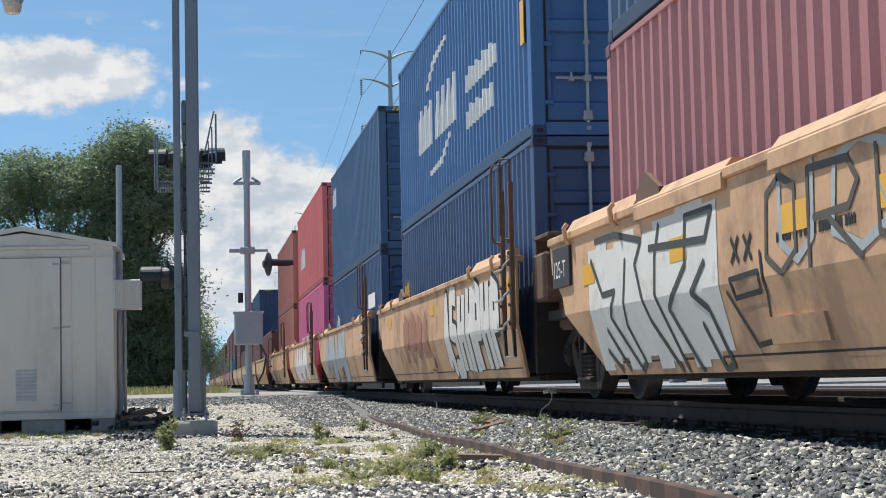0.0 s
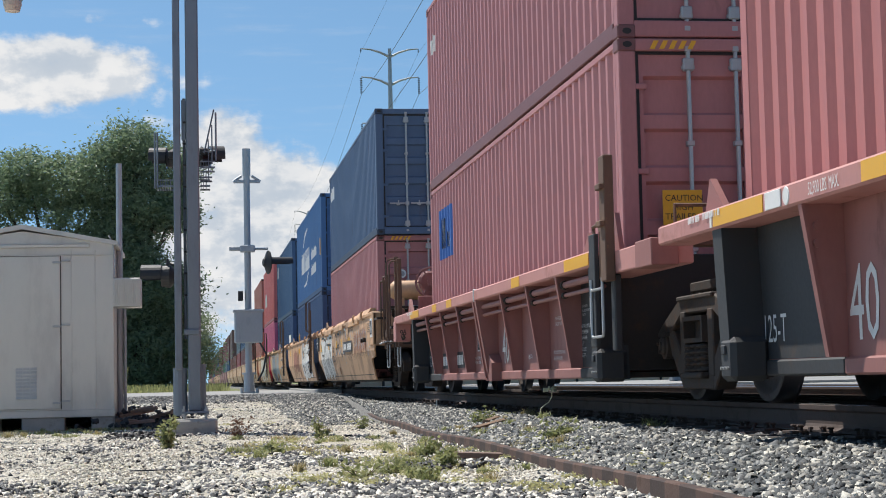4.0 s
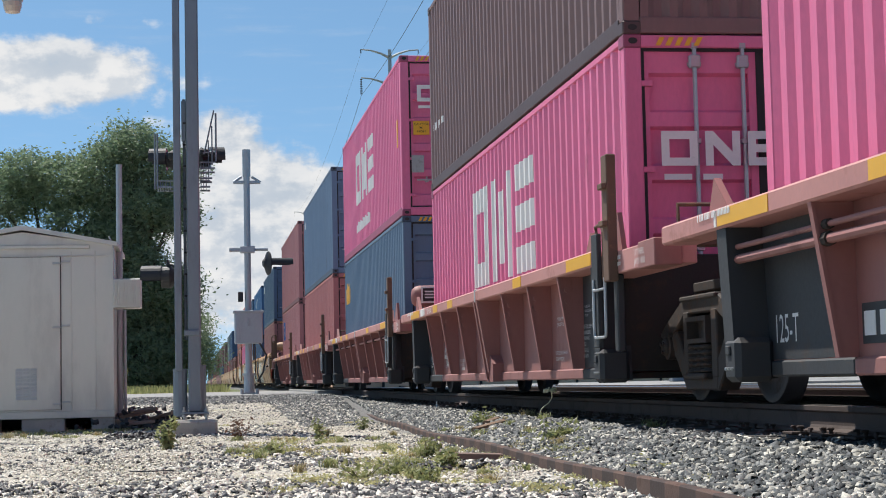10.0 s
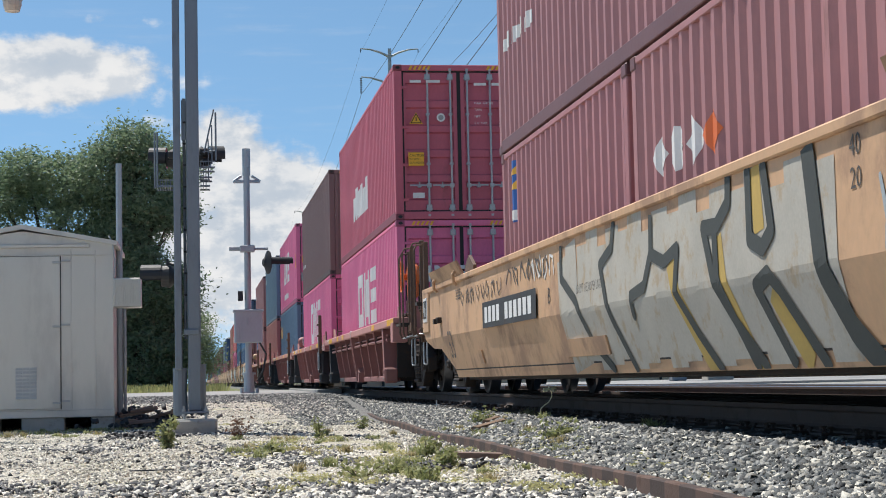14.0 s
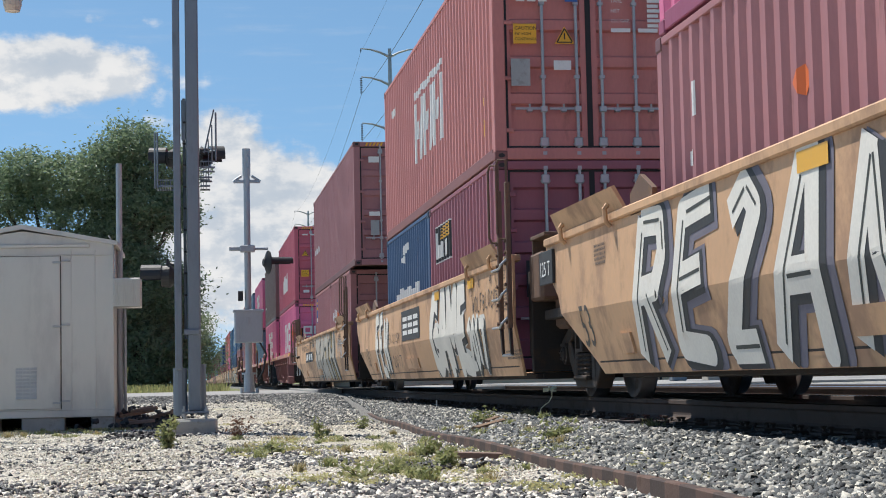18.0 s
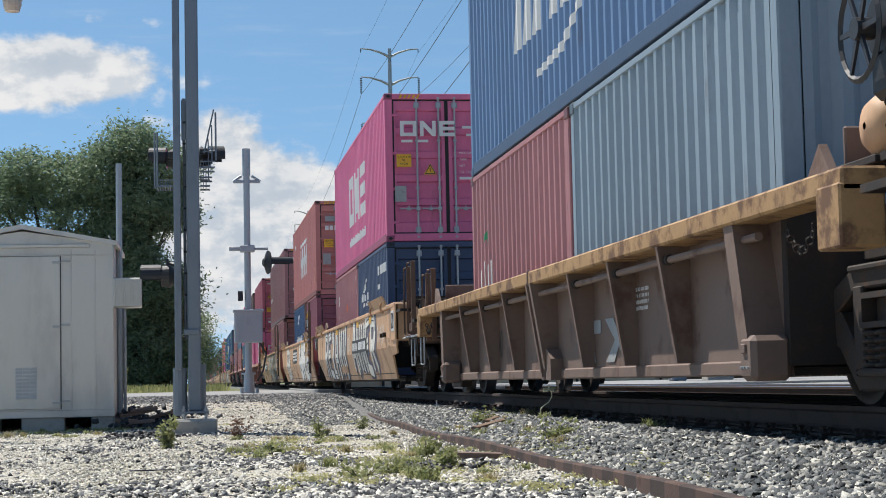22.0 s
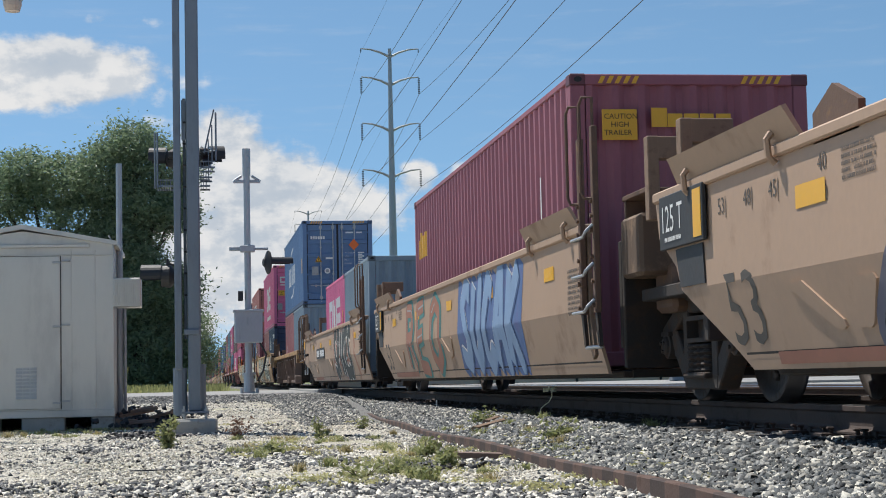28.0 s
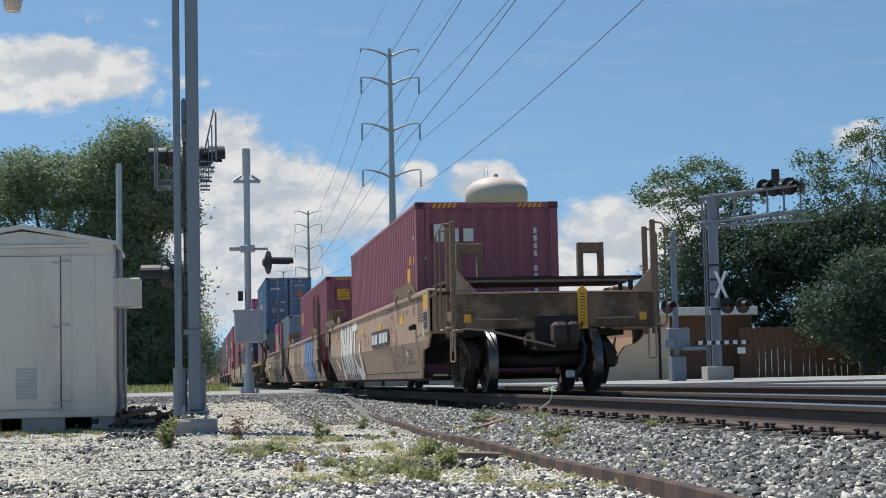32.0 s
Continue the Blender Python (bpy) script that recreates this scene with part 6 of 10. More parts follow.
def pink_door(c, plates):
    """Frame, slanted and comb shapes on a pink door, and its small marks."""
    g = Geo()
    x, z, k = 0.30, 1.75 if not plates else 2.05, 0.30
    t = 0.07
    g.box(x, -0.03, z, x + t, -0.025, z + k).box(x + 0.25, -0.03, z, x + 0.25 + t, -0.025, z + k).box(x + t, -0.03, z, x + 0.25, -0.025, z + t).box(x + t, -0.03, z + k - t, x + 0.25, -0.025, z + k)
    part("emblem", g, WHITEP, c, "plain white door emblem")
    x += 0.39
    g = Geo().box(x, -0.03, z, x + t, -0.025, z + k).box(x + 0.24, -0.03, z, x + 0.24 + t, -0.025, z + k).prism([(x + t, z + k), (x + t, z + k - 0.12), (x + 0.24, z), (x + 0.24, z + 0.12)], 1, -0.03, -0.025)
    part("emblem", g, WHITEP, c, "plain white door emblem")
    x += 0.38
    g = Geo().box(x, -0.03, z, x + t, -0.025, z + k)
    for i in range(3):
        g.box(x + t, -0.03, z + i * (k - t) / 2, x + 0.3, -0.025, z + i * (k - t) / 2 + t)
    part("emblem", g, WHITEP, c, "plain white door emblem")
    end_bars(c, 0.32, z - 0.12, 1)
    if plates:
        caution_plate(c, 0.22, 1.45, ("CAUTION", "96", "HIGH"))
        bar_mark(c, 0.18, 0.77, 0.22, 0.31, GREYP)
    else:
        round_mark(c, 0.55, 1.15, 0.12)


def mid_cars():
    """Three long units of a yellow well car, and a short brown car behind them."""
    J = [15.5, 34.7, 54.4, 75.9]
    out = []
    names = ["yellow well car unit with bold black and white spray paint", "yellow well car unit with white block graffiti", "yellow well car unit with grey swirling graffiti and a number board"]
    for i in range(3):
        out.append(smooth_car(J[i], J[i + 1], YELLOW, names[i], near_end=i == 0, far_end=i == 2))
    z = 0.30
    # unit nearest the red cars
    c = place(container(L20, H86, MAROON, "maroon twenty-foot container beside another"), 64.95, z)
    flag_mark(c, 0.50, 1.72, (BLUEP, YELP), L20)
    c = place(container(L20, H86, (0.25, 0.095, 0.09), "maroon twenty-foot container with hazard placards"), 58.75, z)
    for i in range(4):
        side_shape(c, [[(0.62 + i * 0.46, 1.65), (0.82 + i * 0.46, 1.86), (1.02 + i * 0.46, 1.65), (0.82 + i * 0.46, 1.45)]], WHITEP if i < 3 else ORANGEP, "placard", "white hazard placard" if i < 3 else "red hazard placard", L20)
    c = place(container(13.716, HC9, (0.235, 0.09, 0.088), "long maroon freight container on two short ones"), 57.4, z + H86)
    script_bars(c, 0.4, 1.2, 9, 0.13, 0.2, 0.07, WHITEP, L=13.716)
    for b in (c,):
        bar_mark(b, 0.35, 2.4, 0.25, 0.14), bar_mark(b, 0.35, 1.15, 0.25, 0.1), bar_mark(b, 0.38, 0.7, 0.2, 0.35, GREYP)
        bar_mark(b, 1.1, 2.0, 0.3, 0.4)
    # middle unit
    c = place(container(L20, H86, (0.017, 0.042, 0.095), "dark blue twenty-foot container with a white star mark"), 44.65, z)
    side_shape(c, [[(2.2, 2.03), (2.3, 2.10), (2.75, 2.12), (2.70, 1.98)], [(2.45, 2.16), (2.6, 2.30), (3.35, 2.32), (3.3, 2.2), (2.7, 2.12)]], WHITEP, "emblem", "white star mark", L20)
    script_bars(c, 1.4, 1.22, 6, 0.46, 0.34, 0.10, WHITEP, L=L20)
    c = place(container(L20, H86, PURPLE, "maroon twenty-foot container with a black and yellow mark"), 38.5, z)
    side_shape(c, [rect(0.55, 1.68, 1.65, 0.57)], WHITEP, "border", "white border line", L20)
    side_shape(c, [rect(0.60, 1.70, 1.55, 0.53)], BLACKP, "emblem", "black panel with yellow rays", L20, proud=0.003)
    side_shape(c, [[(1.15, 2.02 + 0.05 * i), (2.08, 2.03 + 0.052 * i), (2.08, 2.065 + 0.052 * i), (1.25 + 0.05 * i, 2.05 + 0.05 * i)] for i in range(4)], YELP, "ray", "", L20, proud=0.006)
    side_shape(c, [rect(0.68, 1.75, 0.14, 0.40), rect(0.9, 1.75, 0.20, 0.20), rect(1.2, 1.75, 0.24, 0.24), rect(1.55, 1.75, 0.26, 0.24)], WHITEP, "letter_bar", "", L20, proud=0.006)
    bar_mark(c, 0.35, 0.9, 0.75, 0.45, BLACKP)
    bar_mark(c, 0.5, 1.2, 0.55, 0.06, YELP).location.y = -0.004
    c = place(container(L40, HC9, (0.35, 0.105, 0.083), "brick red freight container with white slanted marks"), 38.5, z + H86)
    for i in range(3):
        q = 4.45 + i * 1.12
        side_shape(c, [[(q, 0.93), (q + 0.34, 0.93), (q + 0.36, 1.93), (q + 0.02, 1.93)], [(q + 0.35, 1.30), (q + 0.66, 1.30), (q + 0.67, 1.60), (q + 0.36, 1.60)], [(q + 0.67, 0.93), (q + 1.0, 0.93), (q + 1.02, 1.93), (q + 0.69, 1.93)]], WHITEP, "emblem", "white block of a company mark", whole=True)
        side_shape(c, [[(q, 2.0), (q + 0.55, 1.99), (q + 1.08, 2.06), (q + 1.08, 2.15), (q + 0.5, 2.10), (q, 2.14)]], WHITEP, "emblem", "white stroke over a company mark")
    side_shape(c, [rect(11.35, 0.40, 0.1, 0.22), rect(11.35, 0.8, 0.1, 0.1)], YELP, "reflector", "yellow side mark")
    side_shape(c, [rect(1.1, 2.2, 0.7, 0.14)], WHITEP, "marking")
    bar_mark(c, 0.3, 2.25, 0.42, 0.16, GREYP)
    for i in range(3):
        bar_mark(c, 0.30 + i * 0.14, 1.98, 0.11, 0.14)
    bar_mark(c, 0.92, 1.98, 0.16, 0.09, BLUEP)
    caution_plate(c, 0.26, 1.45, ("CAUTION", "9'6\" HIGH", "CONTAINER")), warn_triangle(c, 0.78, 1.45)
    bar_mark(c, 0.22, 0.92, 0.24, 0.34, GREYP), bar_mark(c, 0.76, 1.12, 0.22, 0.12)
    end_bars(c, 1.5, 2.5, 1), end_bars(c, 1.5, 2.1, 5)
    # near unit
    c = place(container(L20, H86, MAROON, "maroon twenty-foot container with a red placard"), 25.0, z)
    side_shape(c, [rect(0.84, 1.83, 0.05, 0.28), rect(0.94, 1.83, 0.06, 0.26), rect(0.76, 1.48, 0.16, 0.11), rect(5.46, 2.25, 0.1, 0.1), rect(5.76, 1.92, 0.1, 0.1)], WHITEP, "marking", "", L20)
    side_shape(c, [[(3.09, 1.70), (3.21, 1.82), (3.33, 1.70), (3.21, 1.58)]], ORANGEP, "placard", "red hazard placard", L20)
    c = place(container(L20, H86, (0.025, 0.038, 0.075), "navy twenty-foot container with a white sail mark"), 18.75, z)
    side_shape(c, [[(1.02 + i * 0.2, 1.84 + i * 0.075), (1.55 + i * 0.14, 1.87 + i * 0.085), (1.62 + i * 0.12, 1.95 + i * 0.085), (1.2 + i * 0.2, 1.90 + i * 0.075)] for i in range(4)], WHITEP, "emblem", "white sail mark", L20)
    script_bars(c, 0.72, 1.66, 8, 0.13, 0.17, 0.055, WHITEP, L=L20), script_bars(c, 1.0, 1.54, 6, 0.13, 0.085, 0.07, WHITEP, L=L20)
    for i in range(5):
        side_shape(c, [rect(4.26 + i * 0.31, 2.05, 0.28, 0.18)], WHITEP, "marking", "", L20)
    side_shape(c, [rect(4.22, 1.76, 0.33, 0.10)], WHITEP, "marking", "", L20)
    bar_mark(c, 1.45, 0.75, 0.4, 0.18), bar_mark(c, 0.35, 0.55, 0.8, 0.08), bar_mark(c, 1.5, 0.5, 0.5, 0.14)
    c = place(container(L40, HC9, PINK, "pink freight container with a tall white emblem"), 18.75, z + H86)
    big_emblem(c, 4.15, 0.98, 1.12, WHITEP)
    script_bars(c, 4.2, 0.50, 14, 0.2, 0.2, 0.08, WHITEP)
    pink_door(c, True)
    end_bars(c, 1.52, 2.2, 1), end_bars(c, 1.6, 2.05, 1), end_bars(c, 1.45, 1.7, 5)
    warn_triangle(c, 0.75, 1.3)
    out.append(rib_car(-5.0, 11.4, BROWN, WORNYEL, "weathered brown ribbed well car with a yellow top chord", near_end=True, far_end=True, dark_ends=False, unit=9))
    c = place(container(L20, H86, (0.25, 0.09, 0.09), "faded maroon twenty-foot container with a green and white mark"), 2.4, z)
    script_bars(c, 0.5, 1.0, 4, 0.2, 0.42, 0.06, WHITEP, L=L20)
    side_shape(c, [rect(0.6, 0.75, 0.25, 0.08), [(0.75, 1.6), (1.1, 1.85), (1.25, 1.6), (1.1, 1.72)]], GREENP, "emblem", "green arc", L20)
    c = place(container(L20, H86, STEEL, "grey-blue twenty-foot container, corrugated end wall", near="wall"), -3.75, z)
    script_bars(c, 5.2, 0.5, 1, 0.04, 1.6, 0.1, WHITEP, L=L20)
    c = place(container(L40, HC9, (0.057, 0.105, 0.19), "deep blue freight container with an orange door placard"), -3.8, z + H86)
    name_and_swoosh(c, 3.2)
    bar_mark(c, 0.4, 1.1, 0.18, 0.5, YELP, end=False)
    for i in range(6):
        bar_mark(c, 0.28 + i * 0.085, 2.25, 0.065, 0.10)
    warn_triangle(c, 0.42, 1.45), round_mark(c, 0.85, 1.15, 0.10)
    bar_mark(c, 0.32, 1.0, 0.22, 0.3, GREYP), bar_mark(c, 0.8, 1.55, 0.24, 0.07)
    part("placard", Geo().prism([(1.60, 2.05), (1.78, 2.25), (1.96, 2.05), (1.78, 1.85)], 1, -0.03, -0.025), ORANGEP, c, "orange hazard placard")
    end_bars(c, 1.5, 2.45, 1), end_bars(c, 1.46, 1.75, 4)
    return out


def flag_mark(c, a, z, mats, L):
    side_shape(c, [rect(a, z, 0.36, 0.72)], mats[0], "emblem", "blue and yellow mark", L)
    side_shape(c, [[(a + 0.05, z + 0.38), (a + 0.31, z + 0.50), (a + 0.31, z + 0.38)], [(a + 0.05, z + 0.54), (a + 0.31, z + 0.67), (a + 0.31, z + 0.56)]], mats[1], "emblem", "", L, proud=0.005)
    side_shape(c, [rect(a + 0.03, z + 0.02, 0.3, 0.12)], WHITEP, "emblem", "", L, proud=0.005)


def tail_cars():
    """Three tan units at the train's end."""
    J = [-69.8, -50.1, -30.2, -9.5]
    out = []
    names = ["tan well car unit with white graffiti, last of the train", "tan well car unit with blue graffiti", "tan well car unit with black and white graffiti"]
    for i in range(3):
        out.append(smooth_car(J[i], J[i + 1], TAN, names[i], near_end=i == 0, far_end=i == 2))
    z = 0.30
    c = place(container(L20, H86, PINK, "pink twenty-foot container with a white emblem"), -20.3, z)
    big_emblem(c, 1.15, 1.02, 1.05, WHITEP, L20)
    bar_mark(c, 0.45, 1.2, 0.06, 0.5, YELP, end=False)
    place(container(L20, H86, STEEL, "grey-blue twenty-foot container at the end of a well", near="wall"), -26.5, z)
    c = place(container(L40, HC9, PURPLE, "dark maroon freight container with yellow marks", near="wall"), -46.6, z)
    script_bars(c, 0.45, 1.9, 4, 0.17, 0.42, 0.06, YELP)
    script_bars(c, 10.6, 1.0, 1, 0.05, 1.4, 0.1, WHITEP)
    caution_plate(c, 0.31, 2.23, ("CAUTION", "HIGH", "TRAILER"))
    for i, (w, h) in enumerate(((0.16, 0.2), (0.15, 0.14), (0.15, 0.14), (0.14, 0.14), (0.15, 0.14))):
        bar_mark(c, 0.81 + i * 0.165, 2.36, w, h * 0.95, YELP)
    c = place(container(L40, HC9, PURPLE, "dark maroon freight container, last of the train", near="wall"), -66.75, z)
    script_bars(c, 0.3, 0.6, 3, 0.12, 0.34, 0.2, WHITEP)
    bar_mark(c, 0.82, 1.45, 0.40, 0.38, YELP, end=False, name="caution_plate")
    side_shape(c, [[(L40 - 1.14, 1.90), (L40 - 0.86, 1.90), (L40 - 0.86, 2.14)]], YELP, "warning_sign", "yellow warning triangle")
    bar_mark(c, 0.33, 1.88, 0.07, 0.13, YELP, end=False)
    bar_mark(c, 0.34, 2.28, 0.06, 0.08, end=False)
    for i in range(3):
        bar_mark(c, 0.30 + i * 0.25, 2.22, 0.17, 0.22 if i else 0.3)
    for i in range(9):
        bar_mark(c, 2.0, 2.35 - i * 0.13 - (0.12 if i > 3 else 0), 0.055, 0.095)
    return out


def mark_cars(heads, reds, mids, tails):
    """Sprayed figures, boards, capacity figures and small print on the cars' sides."""
    worn = material("worn_cream_spray_paint", (0.74, 0.715, 0.65), 0.7, 0, 0.3, 2.0, 40, 0.03, (0.42, 0.30, 0.16), 0.35, 0.6)
    murk = material("faded_grey_spray_paint", (0.45, 0.42, 0.36), 0.7, 0, 0.4, 2.0, 40, 0.03, (0.38, 0.24, 0.1), 0.5, 0.5)
    slate = material("dark_green_grey_spray", (0.05, 0.055, 0.05), 0.7, 0, 0.3, 3.0, 40, 0.03)
    haze = material("violet_grey_spray", (0.16, 0.15, 0.19), 0.75, 0, 0.3, 3.0, 40, 0.03)
    gold = material("gold_spray_paint", (0.50, 0.34, 0.09), 0.7, 0, 0.3, 3.0, 40, 0.03)
    pale = material("pale_grey_spray_paint", (0.66, 0.65, 0.61), 0.7, 0, 0.3, 2.0, 40, 0.03, (0.4, 0.33, 0.2), 0.4, 0.55)
    thin = material("faded_blue_grey_spray", (0.36, 0.40, 0.42), 0.7, 0, 0.35, 3.0, 40, 0.03)
    dull = material("faded_red_spray", (0.34, 0.15, 0.10), 0.7, 0, 0.3, 3.0, 40, 0.03)
    grime = material("grey_stencil_paint", (0.085, 0.075, 0.065), 0.7, 0, 0.3, 3.0, 40, 0.03)
    # the yellow car at the start
    c = heads[0]
    strokes(c, [[(5.22 - 0.30 * k, 0.28 + 0.05 * (k % 3)), (5.22 - 0.30 * k, (1.30, 1.36, 1.26)[k % 3] + (0.1 if k > 7 else 0))] for k in range(12)], 0.36, pale, "graffiti", "pale sprayed word with black outline", 0.003)
    strokes(c, [[(5.31, 1.22), (4.91, 0.90), (4.50, 0.91), (4.72, 0.71), (4.12, 0.27), (3.99, 0.34), (4.27, 0.63), (4.14, 1.13)], [(5.15, 1.36), (4.44, 1.36), (3.64, 1.25), (3.84, 1.08), (3.54, 0.64), (3.03, 0.26)],
                [(3.12, 1.33), (3.26, 1.10), (3.29, 0.83), (2.87, 0.25)], [(5.1, 0.45), (4.75, 0.27)], [(4.95, 0.62), (4.5, 0.27)]], 0.055, slate, "graffiti_outline", "dark sprayed outline", 0.006)
    strokes(c, [[(3.42, 1.17), (2.00, 1.12), (1.84, 1.31), (2.45, 1.31), (2.49, 0.98), (2.98, 0.70), (2.52, 0.25)], [(2.02, 0.98), (2.36, 0.78), (2.05, 0.66), (1.83, 0.29), (2.01, 0.25), (2.25, 0.56)]], 0.055, slate, "graffiti_outline", "dark sprayed outline", 0.008)
    for word, z0, z1, wide, m, spans in (("ORUM", 0.80, 1.36, 0.045, grime, [(0.85, 0.2), (0.15, -0.75), (-0.8, -1.9), (-2.0, -3.2)]), ("UOD", 0.86, 1.42, 0.055, thin, [(0.6, -0.1), (-0.2, -1.2), (-1.5, -2.6)])):
        strokes(c, [[(s0 - (s0 - s1) * a, z0 + (z1 - z0) * b) for a, b in ln] for ch, (s0, s1) in zip(word, spans) for ln in FONT[ch]], wide, m, "graffiti", "thin sprayed outlines", 0.006)
    scrawl(c, -4.3, -7.0, 0.75, 1.3, 7, dull, 33, 0.05, "faded red sprayed scrawl")
    scrawl(c, -3.4, -7.2, 0.85, 1.35, 8, thin, 34, 0.02), scrawl(c, -2.6, -7.0, 0.6, 1.2, 6, grime, 35, 0.018)
    strokes(c, [[(1.45, 1.08), (1.30, 0.92)], [(1.30, 1.08), (1.45, 0.92)], [(1.20, 1.08), (1.05, 0.92)], [(1.05, 1.08), (1.20, 0.92)], [(1.5, 0.82), (0.95, 0.84), (0.95, 0.72), (1.45, 0.70), (1.5, 0.82)], [(1.6, 0.75), (1.25, 0.40), (0.95, 0.42), (0.85, 0.7), (0.9, 0.95)]], 0.035, BLACKP, "graffiti", "black sprayed doodle")
    strokes(c, [[(-0.9, 1.2), (-1.3, 0.7), (-1.6, 1.15), (-2.0, 0.6), (-2.4, 1.1)], [(-7.0, 1.2), (-7.4, 0.9), (-7.2, 0.7), (-7.7, 0.9), (-8.0, 0.65)]], 0.022, thin, "graffiti", "pale sprayed scrawl")
    number_board(c, -1.85, 0.86, 2.15, 0.24)
    for y in (5.6, 2.85, 0.5, -0.9, -2.9, -6.3):
        side_patch(c, y, 1.02, 0.42, 0.17, YELP, "reflector")
    part("end_board", Geo().cbox(-1.63, 6.05, 1.05, -1.60, 6.75, 1.42, 0.005), DARKPAINT, c, "dark capacity board")
    side_words(c, "125-T", 0.22, 6.70, 1.14, WHITEP, x=-1.637)
    for y0, y1 in ((3.7, 1.5), (0.6, -1.9), (-2.9, -5.6)):
        part("chord_cap", Geo().prism([(-1.64, 1.40), (-1.64, 1.50), (-1.56, 1.60), (-1.44, 1.60), (-1.44, 1.40)], 1, y1, y0), YELLOW, c, "raised yellow chord cap")
    small_print(c, 0.6, 0.98, 1, 1.2, BLACKP, seed=3, h=0.06), small_print(c, -3.3, 1.36, 2, 0.9, grime, seed=4, h=0.03), small_print(c, -7.3, 1.32, 5, 0.5, grime, seed=5)
    # next units up the line
    c = heads[1]
    graffiti(c, -1.3, -5.7, 0.3, 1.4, 7, pale, BLACKP, 41, "white and grey sprayed figures")
    graffiti(c, 3.2, 0.2, 0.5, 1.2, 4, dull, YELLOW, 42, "faded red sprayed figures")
    for y in (5.4, 0.0, -3.6, -5.9):
        side_patch(c, y, 1.15, 0.42, 0.17, YELP, "reflector")
    graffiti(heads[2], 4.6, -1.5, 0.4, 1.3, 6, thin, YELLOW, 43, "pale blue-grey sprayed figures")
    graffiti(heads[3], 3.0, -3.5, 0.5, 1.2, 6, pale, YELLOW, 44, "pale sprayed figures")
    # red-oxide car
    sh = -SHEET - 0.004
    for i, c in enumerate(reds):
        end = i in (0, 4)
        side_words(c, "40", 0.60, -0.75 if end else 4.13, 0.39, WHITEP, x=sh, wide=0.72)
        text_block(c, ("TWO BRAKE BEAMS", "STANDARD TO CAR"), -3.79, 0.785, 0.055, 0.05, sh)
        text_block(c, ("CONTROLLED INTERCHANGE CAR", "SEE EQUIPMENT REGISTER"), -2.19 if i == 0 else -3.68, 0.45, 0.06, 0.05, sh)
        if i:
            text_block(c, ("CAR EQUIPPED WITH", "NON-METALLIC CENTER PLATE LINER", "DO NOT LUB"), -5.05, 0.86, 0.04, 0.032, sh - 0.006)
            text_block(c, ("2 INCH TREAD COMP. SHOES", "NO. 24 BRAKE BEAM", "38 INCH WHEELS", "RC 125 T", "SPRG D OC 85", "SPRG D IC 98"), -4.94, 0.67, 0.054, 0.052, sh - 0.006)
        small_print(c, 6.3, 1.23, 1, 0.7, WHITEP, x=-1.625, seed=i + 2, h=0.045)
        side_words(c, "125-T", 0.25, 5.58, 0.41, WHITEP, x=sh - 0.006, wide=0.72)
        if not end:
            text_block(c, ("FOR RESTRICTED LOADING ONLY", "SEE EQUIPMENT REGISTER"), 2.69, 0.46, 0.055, 0.05, sh)
            small_print(c, 2.48, 0.35, 1, 0.25, WHITEP, x=sh, seed=i, h=0.035)
            side_words(c, "52,900 LBS. MAX.", 0.10, 4.0, 1.18, WHITEP, x=-1.628, wide=0.62)
            side_words(c, "LIFT HERE", 0.065, -7.85, 1.14, WHITEP, x=-1.616), side_words(c, "JACK HERE", 0.065, -7.85, 1.07, WHITEP, x=-1.616)
            small_print(c, -7.1, 1.15, 2, 0.3, WHITEP, x=-1.604, seed=i + 30, h=0.03)
            part("data_plate", Geo().cbox(-1.628, 4.45, 1.165, -1.62, 4.72, 1.27, 0.003), WHITEP, c)
            part("round_mark", Geo().lathe([(-0.004, 0.001), (-0.004, 0.05), (0.0, 0.055)], 0, (-1.62, 4.37, 1.217), 16), WHITEP, c)
        else:
            number_board(c, 4.16, 0.37, 0.72, 0.22, x=sh - 0.004, bars=(1, 1, 1))
            number_board(c, 3.04, 0.37, 0.88, 0.22, x=sh - 0.004, bars=(1, 1, 1, 1))
            h = part("clearance_plate", Geo().box(sh - 0.004, 0.75, 0.565, sh, 1.03, 0.825), WHITEP, c, "white-bordered black clearance plate")
            part("plate_face", Geo().box(sh - 0.007, 0.775, 0.585, sh - 0.004, 1.005, 0.805), BLACKP, h)
            part("lettering", lettering("PLATE", 0.065, WHITEP), None, h, at=Matrix.Translation((sh - 0.009, 0.99, 0.74)) @ SIDE_TURN)
            part("lettering", lettering("H", 0.14, WHITEP), None, h, at=Matrix.Translation((sh - 0.009, 0.935, 0.615)) @ SIDE_TURN)
            text_block(c, ("LD LMT 172,800 PER UNIT", "SEE EQUIPMENT REGISTER"), 1.28, 0.46, 0.055, 0.06 if i else 0.045, sh)
            if i:
                text_block(c, ("NPL-267-4",), -2.34, 0.42, 0.05, 0.07, sh)
            else:
                f = part("route_frame", Geo().box(sh - 0.004, -4.48, 0.37, sh, -3.75, 0.67), WHITEP, c, "white-framed dark routing panel")
                for p0, p1, q0, q1 in ((-4.45, -3.79, 0.385, 0.45), (-3.98, -3.79, 0.47, 0.655), (-4.22, -4.01, 0.47, 0.655), (-4.45, -4.25, 0.47, 0.655)):
                    part("route_panel", Geo().box(sh - 0.008, p0, q0, sh - 0.004, p1, q1), DARKPAINT, f)
